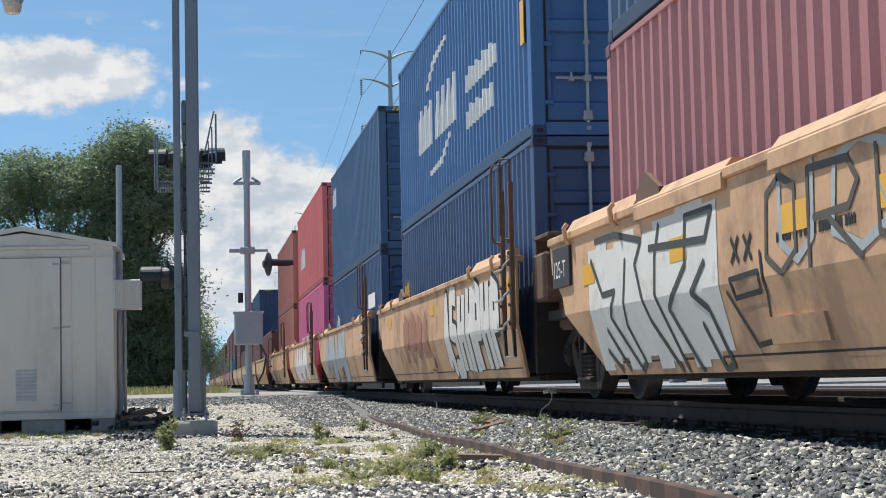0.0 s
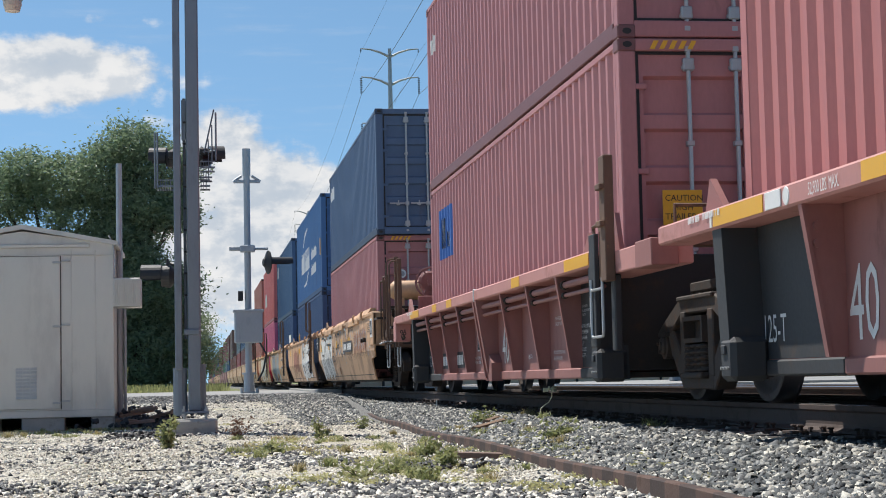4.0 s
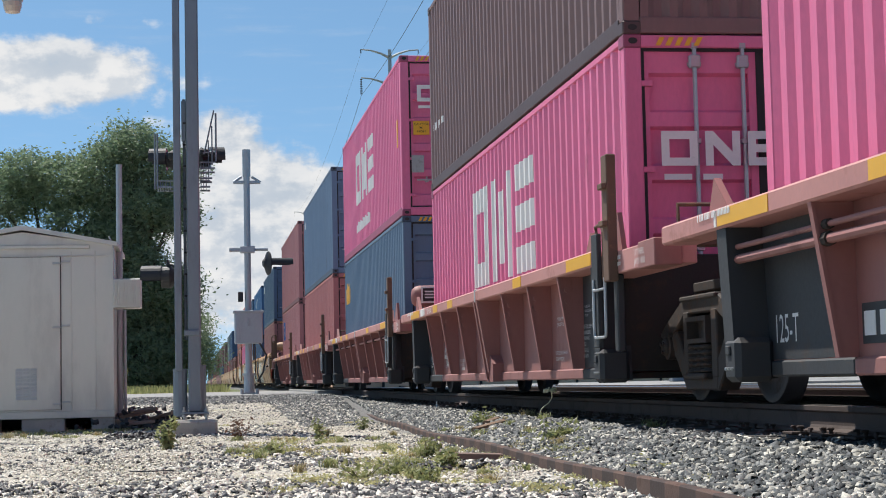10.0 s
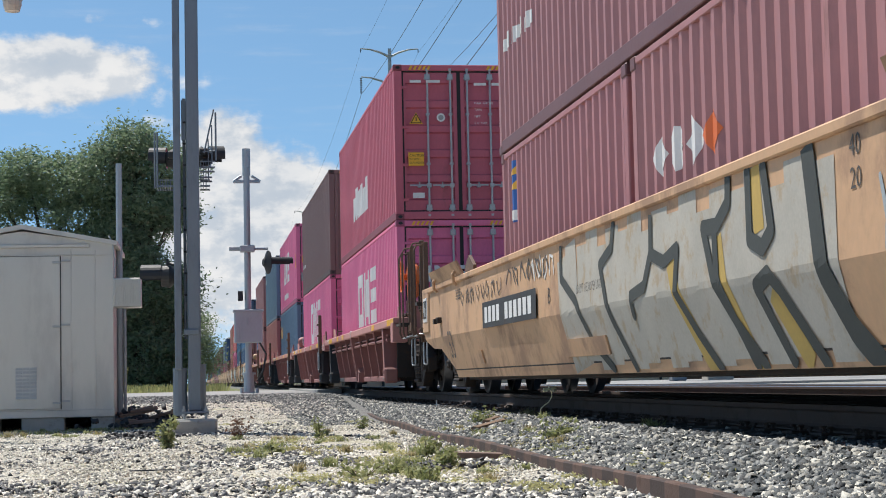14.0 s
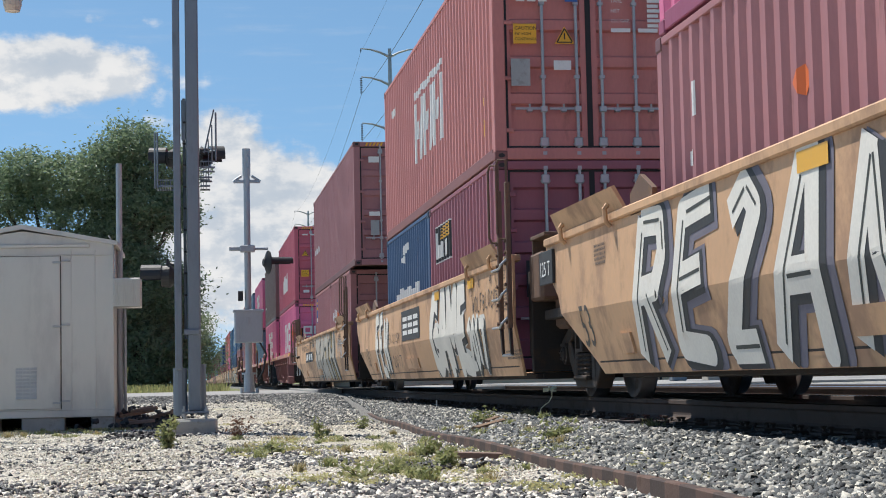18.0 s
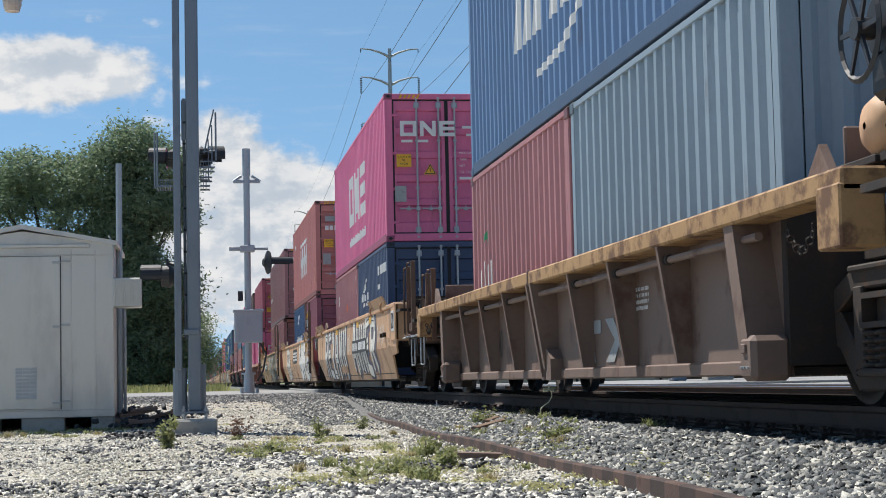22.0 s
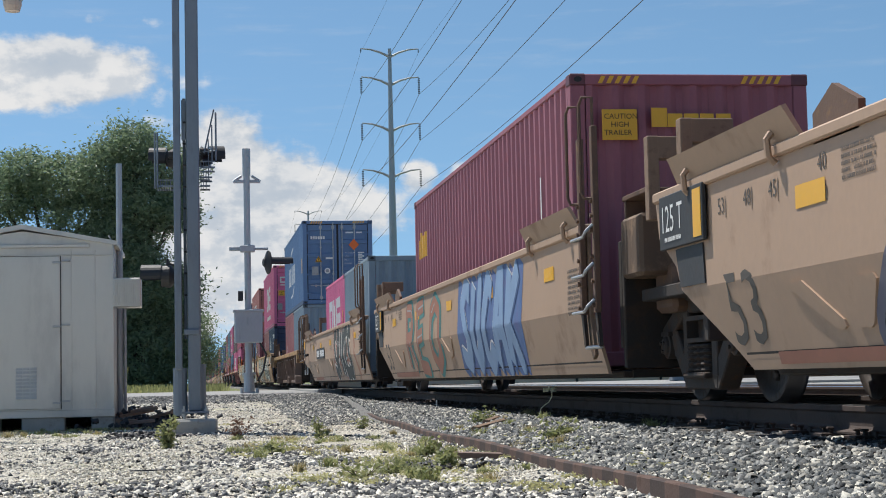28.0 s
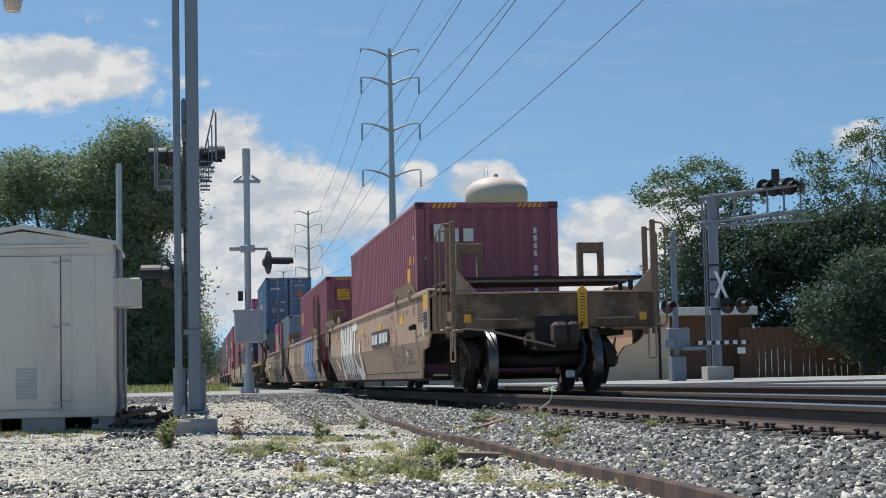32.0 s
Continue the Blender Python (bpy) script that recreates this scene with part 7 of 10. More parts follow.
                small_print(c, -3.81, 0.41, 1, 0.45, WHITEP, x=sh - 0.006, seed=70, h=0.035), small_print(c, -4.04, 0.6, 2, 0.15, WHITEP, x=sh - 0.006, seed=71, h=0.03)
    c = reds[0]
    brake_wheel(c, -1.50, -8.85, 1.95, ORANGEP, 90)
    for i in (1,):
        t = air_tank(reds[i], 8.2, 1.64, RUSTRED, -0.78)
        p = part("data_plate", Geo().box(-1.18, 8.0, 1.52, -0.84, 8.008, 1.80), WHITEP, t, "black data plate with white border")
        part("plate_face", Geo().box(-1.15, 7.994, 1.55, -0.87, 8.0, 1.77), BLACKP, t)
        for k in range(3):
            part("marking", Geo().box(-1.12, 7.990, 1.70 - k * 0.05, -0.96, 7.994, 1.725 - k * 0.05), WHITEP, t)
        part("tank_guide", Geo().prism([(-0.62, 1.3), (-0.28, 1.3), (-0.28, 1.85), (-0.40, 1.92)], 1, 7.6, 7.63), RUSTRED, reds[i])
    brake_wheel(reds[4], -0.83, 9.25, 1.93, RUSTRED)
    air_tank(heads[0], -8.6, 1.92, YELLOW, -0.75)
    # long yellow car: grey swirl, block word, bold figures
    c = mids[2]
    strokes(c, [[(0.95 - 0.36 * k, 0.27 + 0.04 * (k % 3)), (0.95 - 0.36 * k + (0.12 if k < 2 else 0), (1.30, 1.42, 1.36, 1.46)[k % 4])] for k in range(19)], 0.42, murk, "graffiti", "large faded grey sprayed word", 0.003)
    strokes(c, [[(-4.44, 1.46), (-4.50, 1.06)], [(-4.62, 0.70), (-4.98, 0.26)], [(-2.55, 1.02), (-2.66, 0.78), (-3.1, 0.26)], [(-3.66, 1.1), (-3.74, 0.8), (-4.05, 0.27)]], 0.19, gold, "graffiti", "gold sprayed fill", 0.006)
    strokes(c, [[(1.10, 1.42), (1.11, 1.12), (0.53, 0.89), (0.14, 0.49), (-0.32, 0.28)], [(-0.93, 1.46), (-0.83, 1.25), (-0.43, 1.14), (-0.68, 0.69), (-1.07, 0.27)],
                [(-2.06, 1.40), (-2.04, 1.12), (-1.82, 0.88), (-1.42, 0.83), (-1.40, 0.69)], [(-2.04, 1.11), (-2.39, 1.03), (-2.74, 1.10), (-2.65, 0.80), (-2.95, 0.51), (-3.28, 0.25)]], 0.10, slate, "graffiti_outline", "dark sprayed outline", 0.009)
    strokes(c, [[(-3.94, 1.46), (-3.92, 1.29), (-3.67, 1.17), (-3.38, 1.18), (-3.58, 0.81), (-3.84, 0.54), (-4.20, 0.25)], [(-3.62, 1.15), (-3.64, 0.83), (-4.03, 0.26)],
                [(-4.33, 1.46), (-4.33, 1.03), (-4.56, 0.96), (-4.73, 1.05), (-4.62, 1.43)], [(-4.72, 0.25), (-4.38, 0.73), (-4.63, 0.80), (-4.77, 0.71), (-5.23, 0.25)]], 0.11, slate, "graffiti_outline", "dark sprayed outline", 0.011)
    strokes(c, [[(-5.36, 1.46), (-5.45, 1.06), (-5.52, 0.74), (-5.74, 0.43), (-5.99, 0.25)]], 0.19, slate, "graffiti_outline", "dark sprayed outline", 0.013)
    scrawl(c, 7.2, 4.2, 1.12, 1.36, 8, grime, 53, 0.022, "thin dark sprayed scrawl"), scrawl(c, 4.0, 1.6, 1.18, 1.42, 6, grime, 54, 0.026, "thin dark sprayed scrawl")
    scrawl(c, 2.6, 1.4, 1.15, 1.42, 4, pale, 55, 0.03, "pale sprayed scrawl"), scrawl(c, -6.3, -7.6, 0.7, 1.3, 4, thin, 56, 0.035, "pale green-grey sprayed scrawl")
    number_board(c, 5.45, 0.80, 3.2, 0.30)
    side_words(c, "53", 0.52, 8.5, 0.50, grime, wide=0.85)
    side_words(c, "B", 0.22, 1.75, 0.92, grime), side_words(c, "LD LMT 115,300 PER UNIT", 0.115, 0.50, 0.95, grime, wide=0.72)
    side_words(c, "40", 0.16, -5.95, 1.32, grime), side_words(c, "20", 0.16, -5.95, 1.15, grime)
    small_print(c, 7.6, 1.35, 4, 0.4, grime, seed=21), small_print(c, -6.6, 1.3, 8, 0.7, grime, seed=22)
    c = mids[1]
    block_word(c, "GAME", [(-2.05, -3.15), (-3.0, -3.85), (-3.75, -4.75), (-4.7, -5.55)], 0.26, 1.46, 0.30, worn, [(pale, 0.16, -0.05, -0.02), (DARKPAINT, 0.07, -0.07, -0.05)], "white block-lettered sprayed word", 0.12)
    block_word(c, "2017", [(-5.42, -5.76), (-5.74, -6.06), (-6.06, -6.32), (-6.28, -6.74)], 0.34, 0.94, 0.13, worn, [(pale, 0.12, -0.04, -0.02), (DARKPAINT, 0.06, -0.06, -0.04)], "small white sprayed year", 0.18)
    hand_text(c, "WOLFBLOCK", -6.05, -7.75, 1.02, 1.20, grime, 0.022, "thin black sprayed tag", 0.03)
    hand_text(c, "EIJUISM", 3.25, 1.55, 0.86, 1.02, grime, 0.022, "thin black sprayed tag"), hand_text(c, "2017", 3.0, 1.7, 0.46, 0.64, grime, 0.022, "thin black sprayed year")
    block_word(c, "FEN", [(5.6, 4.9), (4.9, 4.25), (4.2, 3.45)], 0.28, 1.4, 0.20, worn, [(pale, 0.14, -0.04, -0.02), (DARKPAINT, 0.07, -0.06, -0.03)], "white sprayed figures", 0.3)
    side_patch(c, 1.25, 0.85, 2.3, 0.48, DARKPAINT, "emblem", "dark panel with pale bars")
    for k in range(3):
        for q in range(3):
            side_patch(c, 1.05 - k * 0.68, 0.94 + q * 0.11, 0.55, 0.07, WHITEP, "marking", off=0.010)
    side_words(c, "53", 0.50, 7.3, 0.50, grime, wide=0.85)
    for y, w in ((-6.5, "45|"), (-7.3, "48|"), (-8.2, "53")):
        side_words(c, w, 0.14, y, 1.30, grime)
    side_words(c, "40", 0.14, -5.95, 1.38, grime), side_words(c, "20", 0.14, -5.95, 1.22, grime)
    small_print(c, -7.7, 1.22, 8, 0.7, grime, seed=23), small_print(c, -7.9, 0.5, 3, 0.9, grime, seed=24)
    side_patch(c, -2.8, 1.32, 0.44, 0.12, YELP, "reflector", off=0.014), side_patch(c, -5.78, 1.32, 0.44, 0.12, YELP, "reflector", off=0.014)
    c = mids[0]
    block_word(c, "REZANU", [(5.95, 4.85), (4.85, 3.75), (3.7, 2.8), (2.7, 1.65), (1.5, 0.55), (0.45, -0.4)], 0.27, 1.47, 0.215, worn, [(haze, 0.16, -0.13, -0.03), (DARKPAINT, 0.08, -0.06, -0.02)], "tall cream sprayed letters with dark outline", 0.42, slate)
    block_word(c, "ANNER", [(-2.0, -3.05), (-2.95, -4.0), (-3.95, -4.95), (-4.85, -5.85), (-5.85, -7.05)], 0.33, 1.47, 0.23, worn, [(haze, 0.22, -0.14, -0.02), (DARKPAINT, 0.06, -0.05, -0.02)], "bold cream sprayed letters with violet-grey shading", 0.25, slate)
    side_words(c, "L 200-5", 0.10, -9.16, 0.89, grime), side_words(c, "EMPTY LOAD", 0.055, -9.25, 0.79, grime)
    side_words(c, "LD LMT 115,300 PER UNIT", 0.10, -0.2, 1.30, grime, wide=0.7)
    number_board(c, -2.3, 0.80, 3.15, 0.27)
    part("end_board", Geo().cbox(-1.63, 8.5, 1.10, -1.60, 9.1, 1.42, 0.005), DARKPAINT, c, "dark capacity board")
    side_words(c, "125 T", 0.20, 9.05, 1.18, WHITEP, x=-1.637)
    side_words(c, "53", 0.52, 7.6, 0.48, grime, wide=0.85), side_words(c, "A", 0.2, -1.15, 0.9, grime)
    for y in (1.9, -3.42, -6.0):
        side_patch(c, y, 1.32, 0.48, 0.12, YELP, "reflector", off=0.016)
    small_print(c, 6.9, 1.30, 5, 0.4, grime, seed=25)
    scrawl(c, -7.4, -8.7, 0.85, 1.3, 5, worn, 57, 0.02, "pale sprayed tag"), scrawl(c, -0.9, -1.8, 0.75, 1.3, 4, worn, 58, 0.02, "pale sprayed tag")
    # the short brown car
    c = mids[3]
    for poly in ([(-1.42, 0.72), (-2.33, 0.72), (-2.33, 0.60), (-2.02, 0.60), (-2.10, 0.34), (-1.62, 0.34), (-1.70, 0.60), (-1.42, 0.60)], [(-2.5, 0.72), (-2.8, 0.72), (-2.98, 0.58), (-3.14, 0.72), (-3.41, 0.72), (-3.12, 0.53), (-3.41, 0.34), (-3.14, 0.34), (-2.98, 0.48), (-2.80, 0.34), (-2.5, 0.34), (-2.84, 0.53)]):
        part("emblem", Geo().prism(poly, 0, -1.368, -1.364), GREYP, c, "faded pale emblem")
    small_print(c, -3.6, 0.9, 4, 0.4, WHITEP, x=-1.367, seed=26, h=0.03)
    side_words(c, "40", 0.5, 3.0, 0.45, grime, x=-1.367, wide=0.8)
    brake_wheel(c, -1.55, -8.95, 1.97, BLACKPAINT, 90), air_tank(c, -8.6, 1.52, YELLOW, -0.85)
    # tan cars
    for i, c in enumerate(tails):
        side_words(c, "53", 0.66, 8.4 if i == 2 else 7.65, 0.40, grime, wide=1.1)
        lug(c, 6.43, 0.73, 1), lug(c, 5.43, 0.71, -1)
        lug(c, 0.75, 0.78, 1), lug(c, -0.05, 0.78, -1)
        for y, w in ((7.45, "53|"), (6.93, "48|"), (6.46, "45|")) + (((-8.95, "53|"), (-8.15, "48|"), (-7.68, "45|")) if i == 0 else ()):
            side_words(c, w, 0.15, y + 0.2, 1.24, grime)
        side_words(c, "40", 0.14, 5.85, 1.30, grime), side_words(c, "20", 0.14, 5.85, 1.13, grime)
        for y in ((6.2, 2.96, -0.31, -3.72, -7.04), (6.4, 3.3, 0.0, -3.2, -6.56), (6.5, 3.58, 0.27, -3.1, -6.5))[i]:
            side_patch(c, y, 1.13, 0.46, 0.13, YELP, "reflector")
        small_print(c, 5.5, 1.36, 5, 0.45, grime, seed=40 + i), small_print(c, *((-9.33, 1.42, 8, 0.62) if i == 0 else (-7.6, 1.15, 9, 0.8)), grime, seed=44 + i, h=0.028)
        side_patch(c, 6.9, 0.27, 3.0, 0.075, dull, "jacking_stripe", "dull red jacking stripe")
        side_words(c, "JACK IN THIS AREA, EMPTY CAR ONLY", 0.05, 6.4, 0.285, WHITEP)
        if i < 2:
            part("end_board", Geo().cbox(-1.645, 7.85, 1.10, -1.615, 8.90, 1.48, 0.006), DARKPAINT, c, "dark capacity board")
            side_words(c, "125 T", 0.27, 8.85, 1.22, WHITEP, x=-1.649, wide=0.85)
            part("reflector", Geo().box(-1.649, 7.88, 1.13, -1.645, 8.06, 1.45), YELP, c)
            small_print(c, 8.75, 1.15, 1, 0.4, WHITEP, x=-1.646, seed=50, h=0.03)
            g = Geo().prism([(9.0, 1.10), (8.35, 1.08), (7.95, 0.84), (8.25, 0.84), (8.9, 1.0)], 0, -1.612, -1.604)
            part("dark_end_panel", Geo().prism([(8.62, 1.09), (7.98, 1.09), (7.95, 0.82), (8.52, 0.82)], 0, -1.612, -1.603), DARKPAINT, c, "dark grey end panel")
    c = tails[2]
    block_word(c, "SPIKES", [(-0.85, -1.95), (-1.8, -2.75), (-2.6, -3.35), (-3.2, -4.2), (-4.0, -4.85), (-4.65, -5.6)], 0.25, 1.50, 0.31, slate, [(dull, 0.30, 0.10, 0.0), (worn, 0.10, 0.0, 0.0)], "dark sprayed word with white outline", 0.25)
    strokes(c, [[(-1.25, 1.2), (-1.6, 0.4)], [(-6.4, 0.9), (-6.9, 0.3)], [(-6.35, 1.3), (-6.6, 0.9)]], 0.22, dull, "graffiti", "faded red sprayed edge", 0.002)
    number_board(c, 4.9, 0.84, 3.0, 0.28)
    side_words(c, "B", 0.2, 1.47, 0.95, grime), side_words(c, "LD LMT 117,700 PER UNIT", 0.10, 0.23, 1.0, grime, wide=0.65)
    c = tails[1]
    teal = material("teal_spray_paint", (0.07, 0.23, 0.22), 0.7, 0, 0.3, 3.0, 40, 0.03)
    denim = material("denim_blue_spray_paint", (0.085, 0.15, 0.32), 0.7, 0, 0.35, 2.0, 40, 0.03, (0.16, 0.14, 0.30), 0.5, 0.5)
    block_word(c, "REO", [(4.8, 3.6), (3.5, 2.3), (2.1, 0.6)], 0.3, 1.4, 0.22, dull, [(teal, 0.12, -0.08, 0.0)], "rust red and teal sprayed figures", 0.2, GREYP)
    strokes(c, [[(-0.95 - 0.36 * k, 0.27 + 0.03 * (k % 2)), (-1.35 - 0.36 * k, (1.44, 1.38, 1.46)[k % 3])] for k in range(12)], 0.44, denim, "graffiti", "solid blue sprayed field", 0.002)
    block_word(c, "SUCAK", [(-0.9, -1.8), (-1.75, -2.6), (-2.6, -3.4), (-3.35, -4.2), (-4.15, -5.0)], 0.28, 1.46, 0.26, PALEBLUE, [(worn, 0.035, 0.0, 0.01), (denim, 0.02, -0.03, -0.02)], "pale blue sprayed word with thin white edges", 0.4)
    c = tails[0]
    block_word(c, "2HANT", [(5.2, 4.45), (4.4, 3.6), (3.6, 2.8), (2.75, 1.95), (2.1, 0.95)], 0.25, 1.50, 0.27, worn, [(haze, 0.14, 0.07, 0.03), (DARKPAINT, 0.05, 0.03, 0.0)], "white dripping sprayed figures", 0.5)
    strokes(c, [[(1.5, 0.70), (0.85, 0.36), (0.30, 0.36), (0.05, 0.90)], [(0.05, 0.88), (0.12, 0.30)]], 0.26, worn, "graffiti", "white dripping sprayed figures", 0.014)
    strokes(c, [[(0.9, 0.62), (0.55, 0.56), (0.2, 0.95)]], 0.05, haze, "graffiti_outline", "thin dark sprayed outline", 0.018)
    strokes(c, [[(3.3 - 0.9 * k, 0.98 - 0.1 * k), (3.28 - 0.9 * k, 0.84 - 0.12 * k)] for k in range(4)], 0.05, dull, "graffiti", "red sprayed drips", 0.024)
    part("plate_mark", Geo().add([(prof_x(z) - 0.006, y, z) for y, z in ((-1.03, 0.90), (-1.31, 0.90), (-1.31, 1.13), (-1.03, 1.13), (-1.05, 0.92), (-1.29, 0.92), (-1.29, 1.11), (-1.05, 1.11))], [(0, 1, 5, 4), (1, 2, 6, 5), (2, 3, 7, 6), (3, 0, 4, 7)]), grime, c, "stencilled frame of a clearance plate")
    side_words(c, "H", 0.12, -1.11, 0.94, grime), side_words(c, "PLATE", 0.05, -1.09, 1.06, grime)
    number_board(c, -2.53, 0.83, 2.92, 0.30)
    side_words(c, "A", 0.26, -1.72, 0.90, grime), side_words(c, "LD LMT 117,700 PER UNIT", 0.125, 0.66, 0.95, grime, wide=0.72), side_words(c, "20FT CONT. 67,500 EACH", 0.07, 0.62, 0.84, grime, wide=0.7)
    strokes(c, [[(-5.05, 1.17), (-5.10, 1.38), (-5.32, 1.44), (-5.5, 1.48), (-6.04, 1.39), (-6.12, 1.2), (-6.24, 1.08), (-6.42, 1.03), (-6.54, 1.04), (-6.62, 0.9), (-6.66, 0.75), (-6.60, 0.6), (-6.57, 0.5), (-6.33, 0.41), (-5.99, 0.56), (-5.9, 0.66), (-6.2, 0.72)],
                [(-5.16, 0.80), (-5.15, 0.73), (-5.18, 0.6), (-5.21, 0.49), (-5.4, 0.42), (-5.73, 0.29), (-5.8, 0.36)]], 0.03, haze, "graffiti_outline", "thin dark sprayed outline")
    faded = material("washed_out_red_spray", (0.35, 0.15, 0.12), 0.75, 0, 0.35, 6.0, 60, 0.03, (0.36, 0.235, 0.145), 0.6, 0.55)
    strokes(c, [[(-5.45, 1.36), (-5.73, 1.44), (-5.94, 1.29), (-5.6, 1.30), (-5.58, 1.13), (-5.91, 1.06), (-5.55, 0.95), (-5.85, 0.86), (-5.49, 0.71), (-5.7, 0.66), (-5.56, 0.57), (-5.42, 0.34)],
                [(-5.7, 1.2), (-5.66, 0.6)], [(-6.25, 0.98), (-6.44, 0.94), (-6.47, 0.8), (-6.2, 0.85), (-6.35, 0.7), (-6.47, 0.63), (-6.1, 0.62)], [(-5.85, 0.55), (-5.6, 0.45), (-5.85, 0.36)]], 0.055, faded, "graffiti", "faded red sprayed scrawl", 0.003)
    # foot plate outline and fold creases drawn on as thin dark strips
    strokes(c, [[(-7.18, 0.75), (-7.47, 0.75), (-7.42, 0.70), (-6.9, 0.5), (-6.69, 0.5), (-6.72, 0.54), (-7.18, 0.75)], [(-10.1, 0.90), (-9.06, 0.86), (-9.26, 0.79), (-8.86, 0.37)]], 0.012, UNDER, "weld_seam", "thin dark line along seams, creases and plate edges", 0.004)
    side_patch(c, -9.93, 0.86, 0.13, 0.20, pale, "marking"), side_patch(c, -7.52, 0.60, 0.2, 0.09, pale, "marking")
    small_print(c, -7.85, 0.66, 3, 0.4, grime, seed=61, h=0.03), small_print(c, -7.5, 0.50, 2, 0.9, grime, seed=62, h=0.02), small_print(c, -6.65, 1.40, 6, 0.3, grime, seed=63)
    side_words(c, "40", 0.12, -6.75, 1.30, grime), side_words(c, "20", 0.12, -6.75, 1.16, grime)


HEAD = head_cars()
REDS = red_cars()
MIDS = mid_cars()
TAIL = tail_cars()
mark_cars(HEAD, REDS, MIDS, TAIL)
far_line()

# ---- ground, tracks, road ----


def ground_z(x, y):
    """Height of the ground: ballast bed under the tracks, lower verge beside them, rising to the crossing."""
    t = min(1.0, max(0.0, (y - 26) / 20.0))
    verge = -0.45 + 0.33 * t * t * (3 - 2 * t)
    k = min(1.0, max(0.0, (x - 2.35) / 1.35))
    return verge + (max(verge, -0.225) - verge) * k * k * (3 - 2 * k)


def make_ground():
    def axis(cuts):
        out = []
        for a, b, n in cuts:
            out += [a + (b - a) * i / n for i in range(n)]
        return out + [cuts[-1][1]]
    xs = axis([(-2500, -60, 6), (-60, -6, 12), (-6, 7, 52), (7, 60, 20), (60, 2500, 6)])
    ys = axis([(-400, -5, 6), (-5, 5, 8), (5, 50, 90), (50, 120, 20), (120, 4000, 10)])
    v = []
    for y in ys:
        for x in xs:
            n = 0.02 * noise.noise((x * 0.9, y * 0.9, 0)) + 0.012 * noise.noise((x * 3, y * 3, 5)) if -6 < x < 4 and 3 < y < 45 else 0
            v.append((x, y, ground_z(x, y) + n))
    w = len(xs)
    f = [(j * w + i, j * w + i + 1, (j + 1) * w + i + 1, (j + 1) * w + i) for j in range(len(ys) - 1) for i in range(w - 1)]
    me = bpy.data.meshes.new("ground")
    me.from_pydata(v, [], f)
    mat = bpy.data.materials.new("gravelly_ground")
    mat.use_nodes = True
    g = Nodes(mat.node_tree)
    co = g.n("ShaderNodeTexCoord").outputs["Object"]
    sep = g.n("ShaderNodeSeparateXYZ")
    g.put(sep, 0, co)
    a = g.mix(g.noise(co, 9, 6), (0.47, 0.435, 0.37, 1), (0.78, 0.715, 0.585, 1))
    b = g.mix(g.ramp(g.noise(co, 60, 4), 0.35, 0.7), a, (0.15, 0.145, 0.13, 1))
    b = g.mix(g.m("MULTIPLY", g.ramp(g.noise(co, 1.1, 5), 0.54, 0.68), 0.55), b, (0.30, 0.29, 0.13, 1))
    ballast = g.mix(g.ramp(g.noise(co, 40, 4), 0.3, 0.7), (0.07, 0.07, 0.068, 1), (0.24, 0.235, 0.22, 1))
    grass = g.mix(g.noise(co, 1.2, 6), (0.07, 0.11, 0.03, 1), (0.22, 0.22, 0.09, 1))
    far = g.ramp(g.m("ADD", sep.outputs[1], g.m("MULTIPLY", g.noise(co, 0.3), 12)), 72, 84)
    inx = g.ramp(g.m("ABSOLUTE", g.m("SUBTRACT", sep.outputs[0], 7.3)), 5.2, 4.5)
    near_road = g.m("MULTIPLY", g.ramp(sep.outputs[1], 38, 42), g.ramp(sep.outputs[1], 49, 47))
    b = g.mix(g.m("MULTIPLY", near_road, 0.6), b, (0.20, 0.197, 0.188, 1))
    col = g.mix(far, b, grass)
    col = g.mix(inx, col, ballast)
    bs, out = g.n("ShaderNodeBsdfPrincipled"), g.n("ShaderNodeOutputMaterial")
    g.put(bs, "Base Color", col)
    bs.inputs["Roughness"].default_value = 0.95
    bp = g.n("ShaderNodeBump")
    bp.inputs["Strength"].default_value = 0.5
    bp.inputs["Distance"].default_value = 0.03
    g.put(bp, "Height", g.noise(co, 35, 5))
    g.t.links.new(bp.outputs[0], bs.inputs["Normal"])
    g.t.links.new(bs.outputs[0], out.inputs[0])
    me.materials.append(mat)
    tagged(new("ground", me), "pale gravelly ground beside the tracks", "ground", kind="structure")


make_ground()


def rail_profile(h=0.18):
    """Half outline of a rail section, base at z=0."""
    return [(-0.072, 0), (0.072, 0), (0.072, 0.012), (0.02, 0.03), (0.009, 0.05), (0.009, h - 0.05), (0.034, h - 0.035), (0.034, h - 0.006), (0.026, h),
            (-0.026, h), (-0.034, h - 0.006), (-0.034, h - 0.035), (-0.009, h - 0.05), (-0.009, 0.05), (-0.02, 0.03), (-0.072, 0.012)]


def make_track(x0, name, y0=-60, y1=1500, ties=True):
    t = thing(name, "steel rails spiked to weathered ties", "railway track", kind="structure")
    for x in (x0 - 0.7525, x0 + 0.7525):
        r = part("rail", Geo().prism([(x + p[0], p[1] - 0.18) for p in rail_profile()], 1, y0, y1), RAILSIDE, t, "brown steel rail")
        part("running_surface", Geo().prism([(x - 0.030, -0.002), (x + 0.030, -0.002), (x + 0.024, 0.004), (x - 0.024, 0.004)], 1, y0, y1), RAILTOP, r, "shiny worn running surface")
    return t


TRACK1 = make_track(XC, "track_1")
TRACK2 = make_track(XC + 4.75, "track_2")

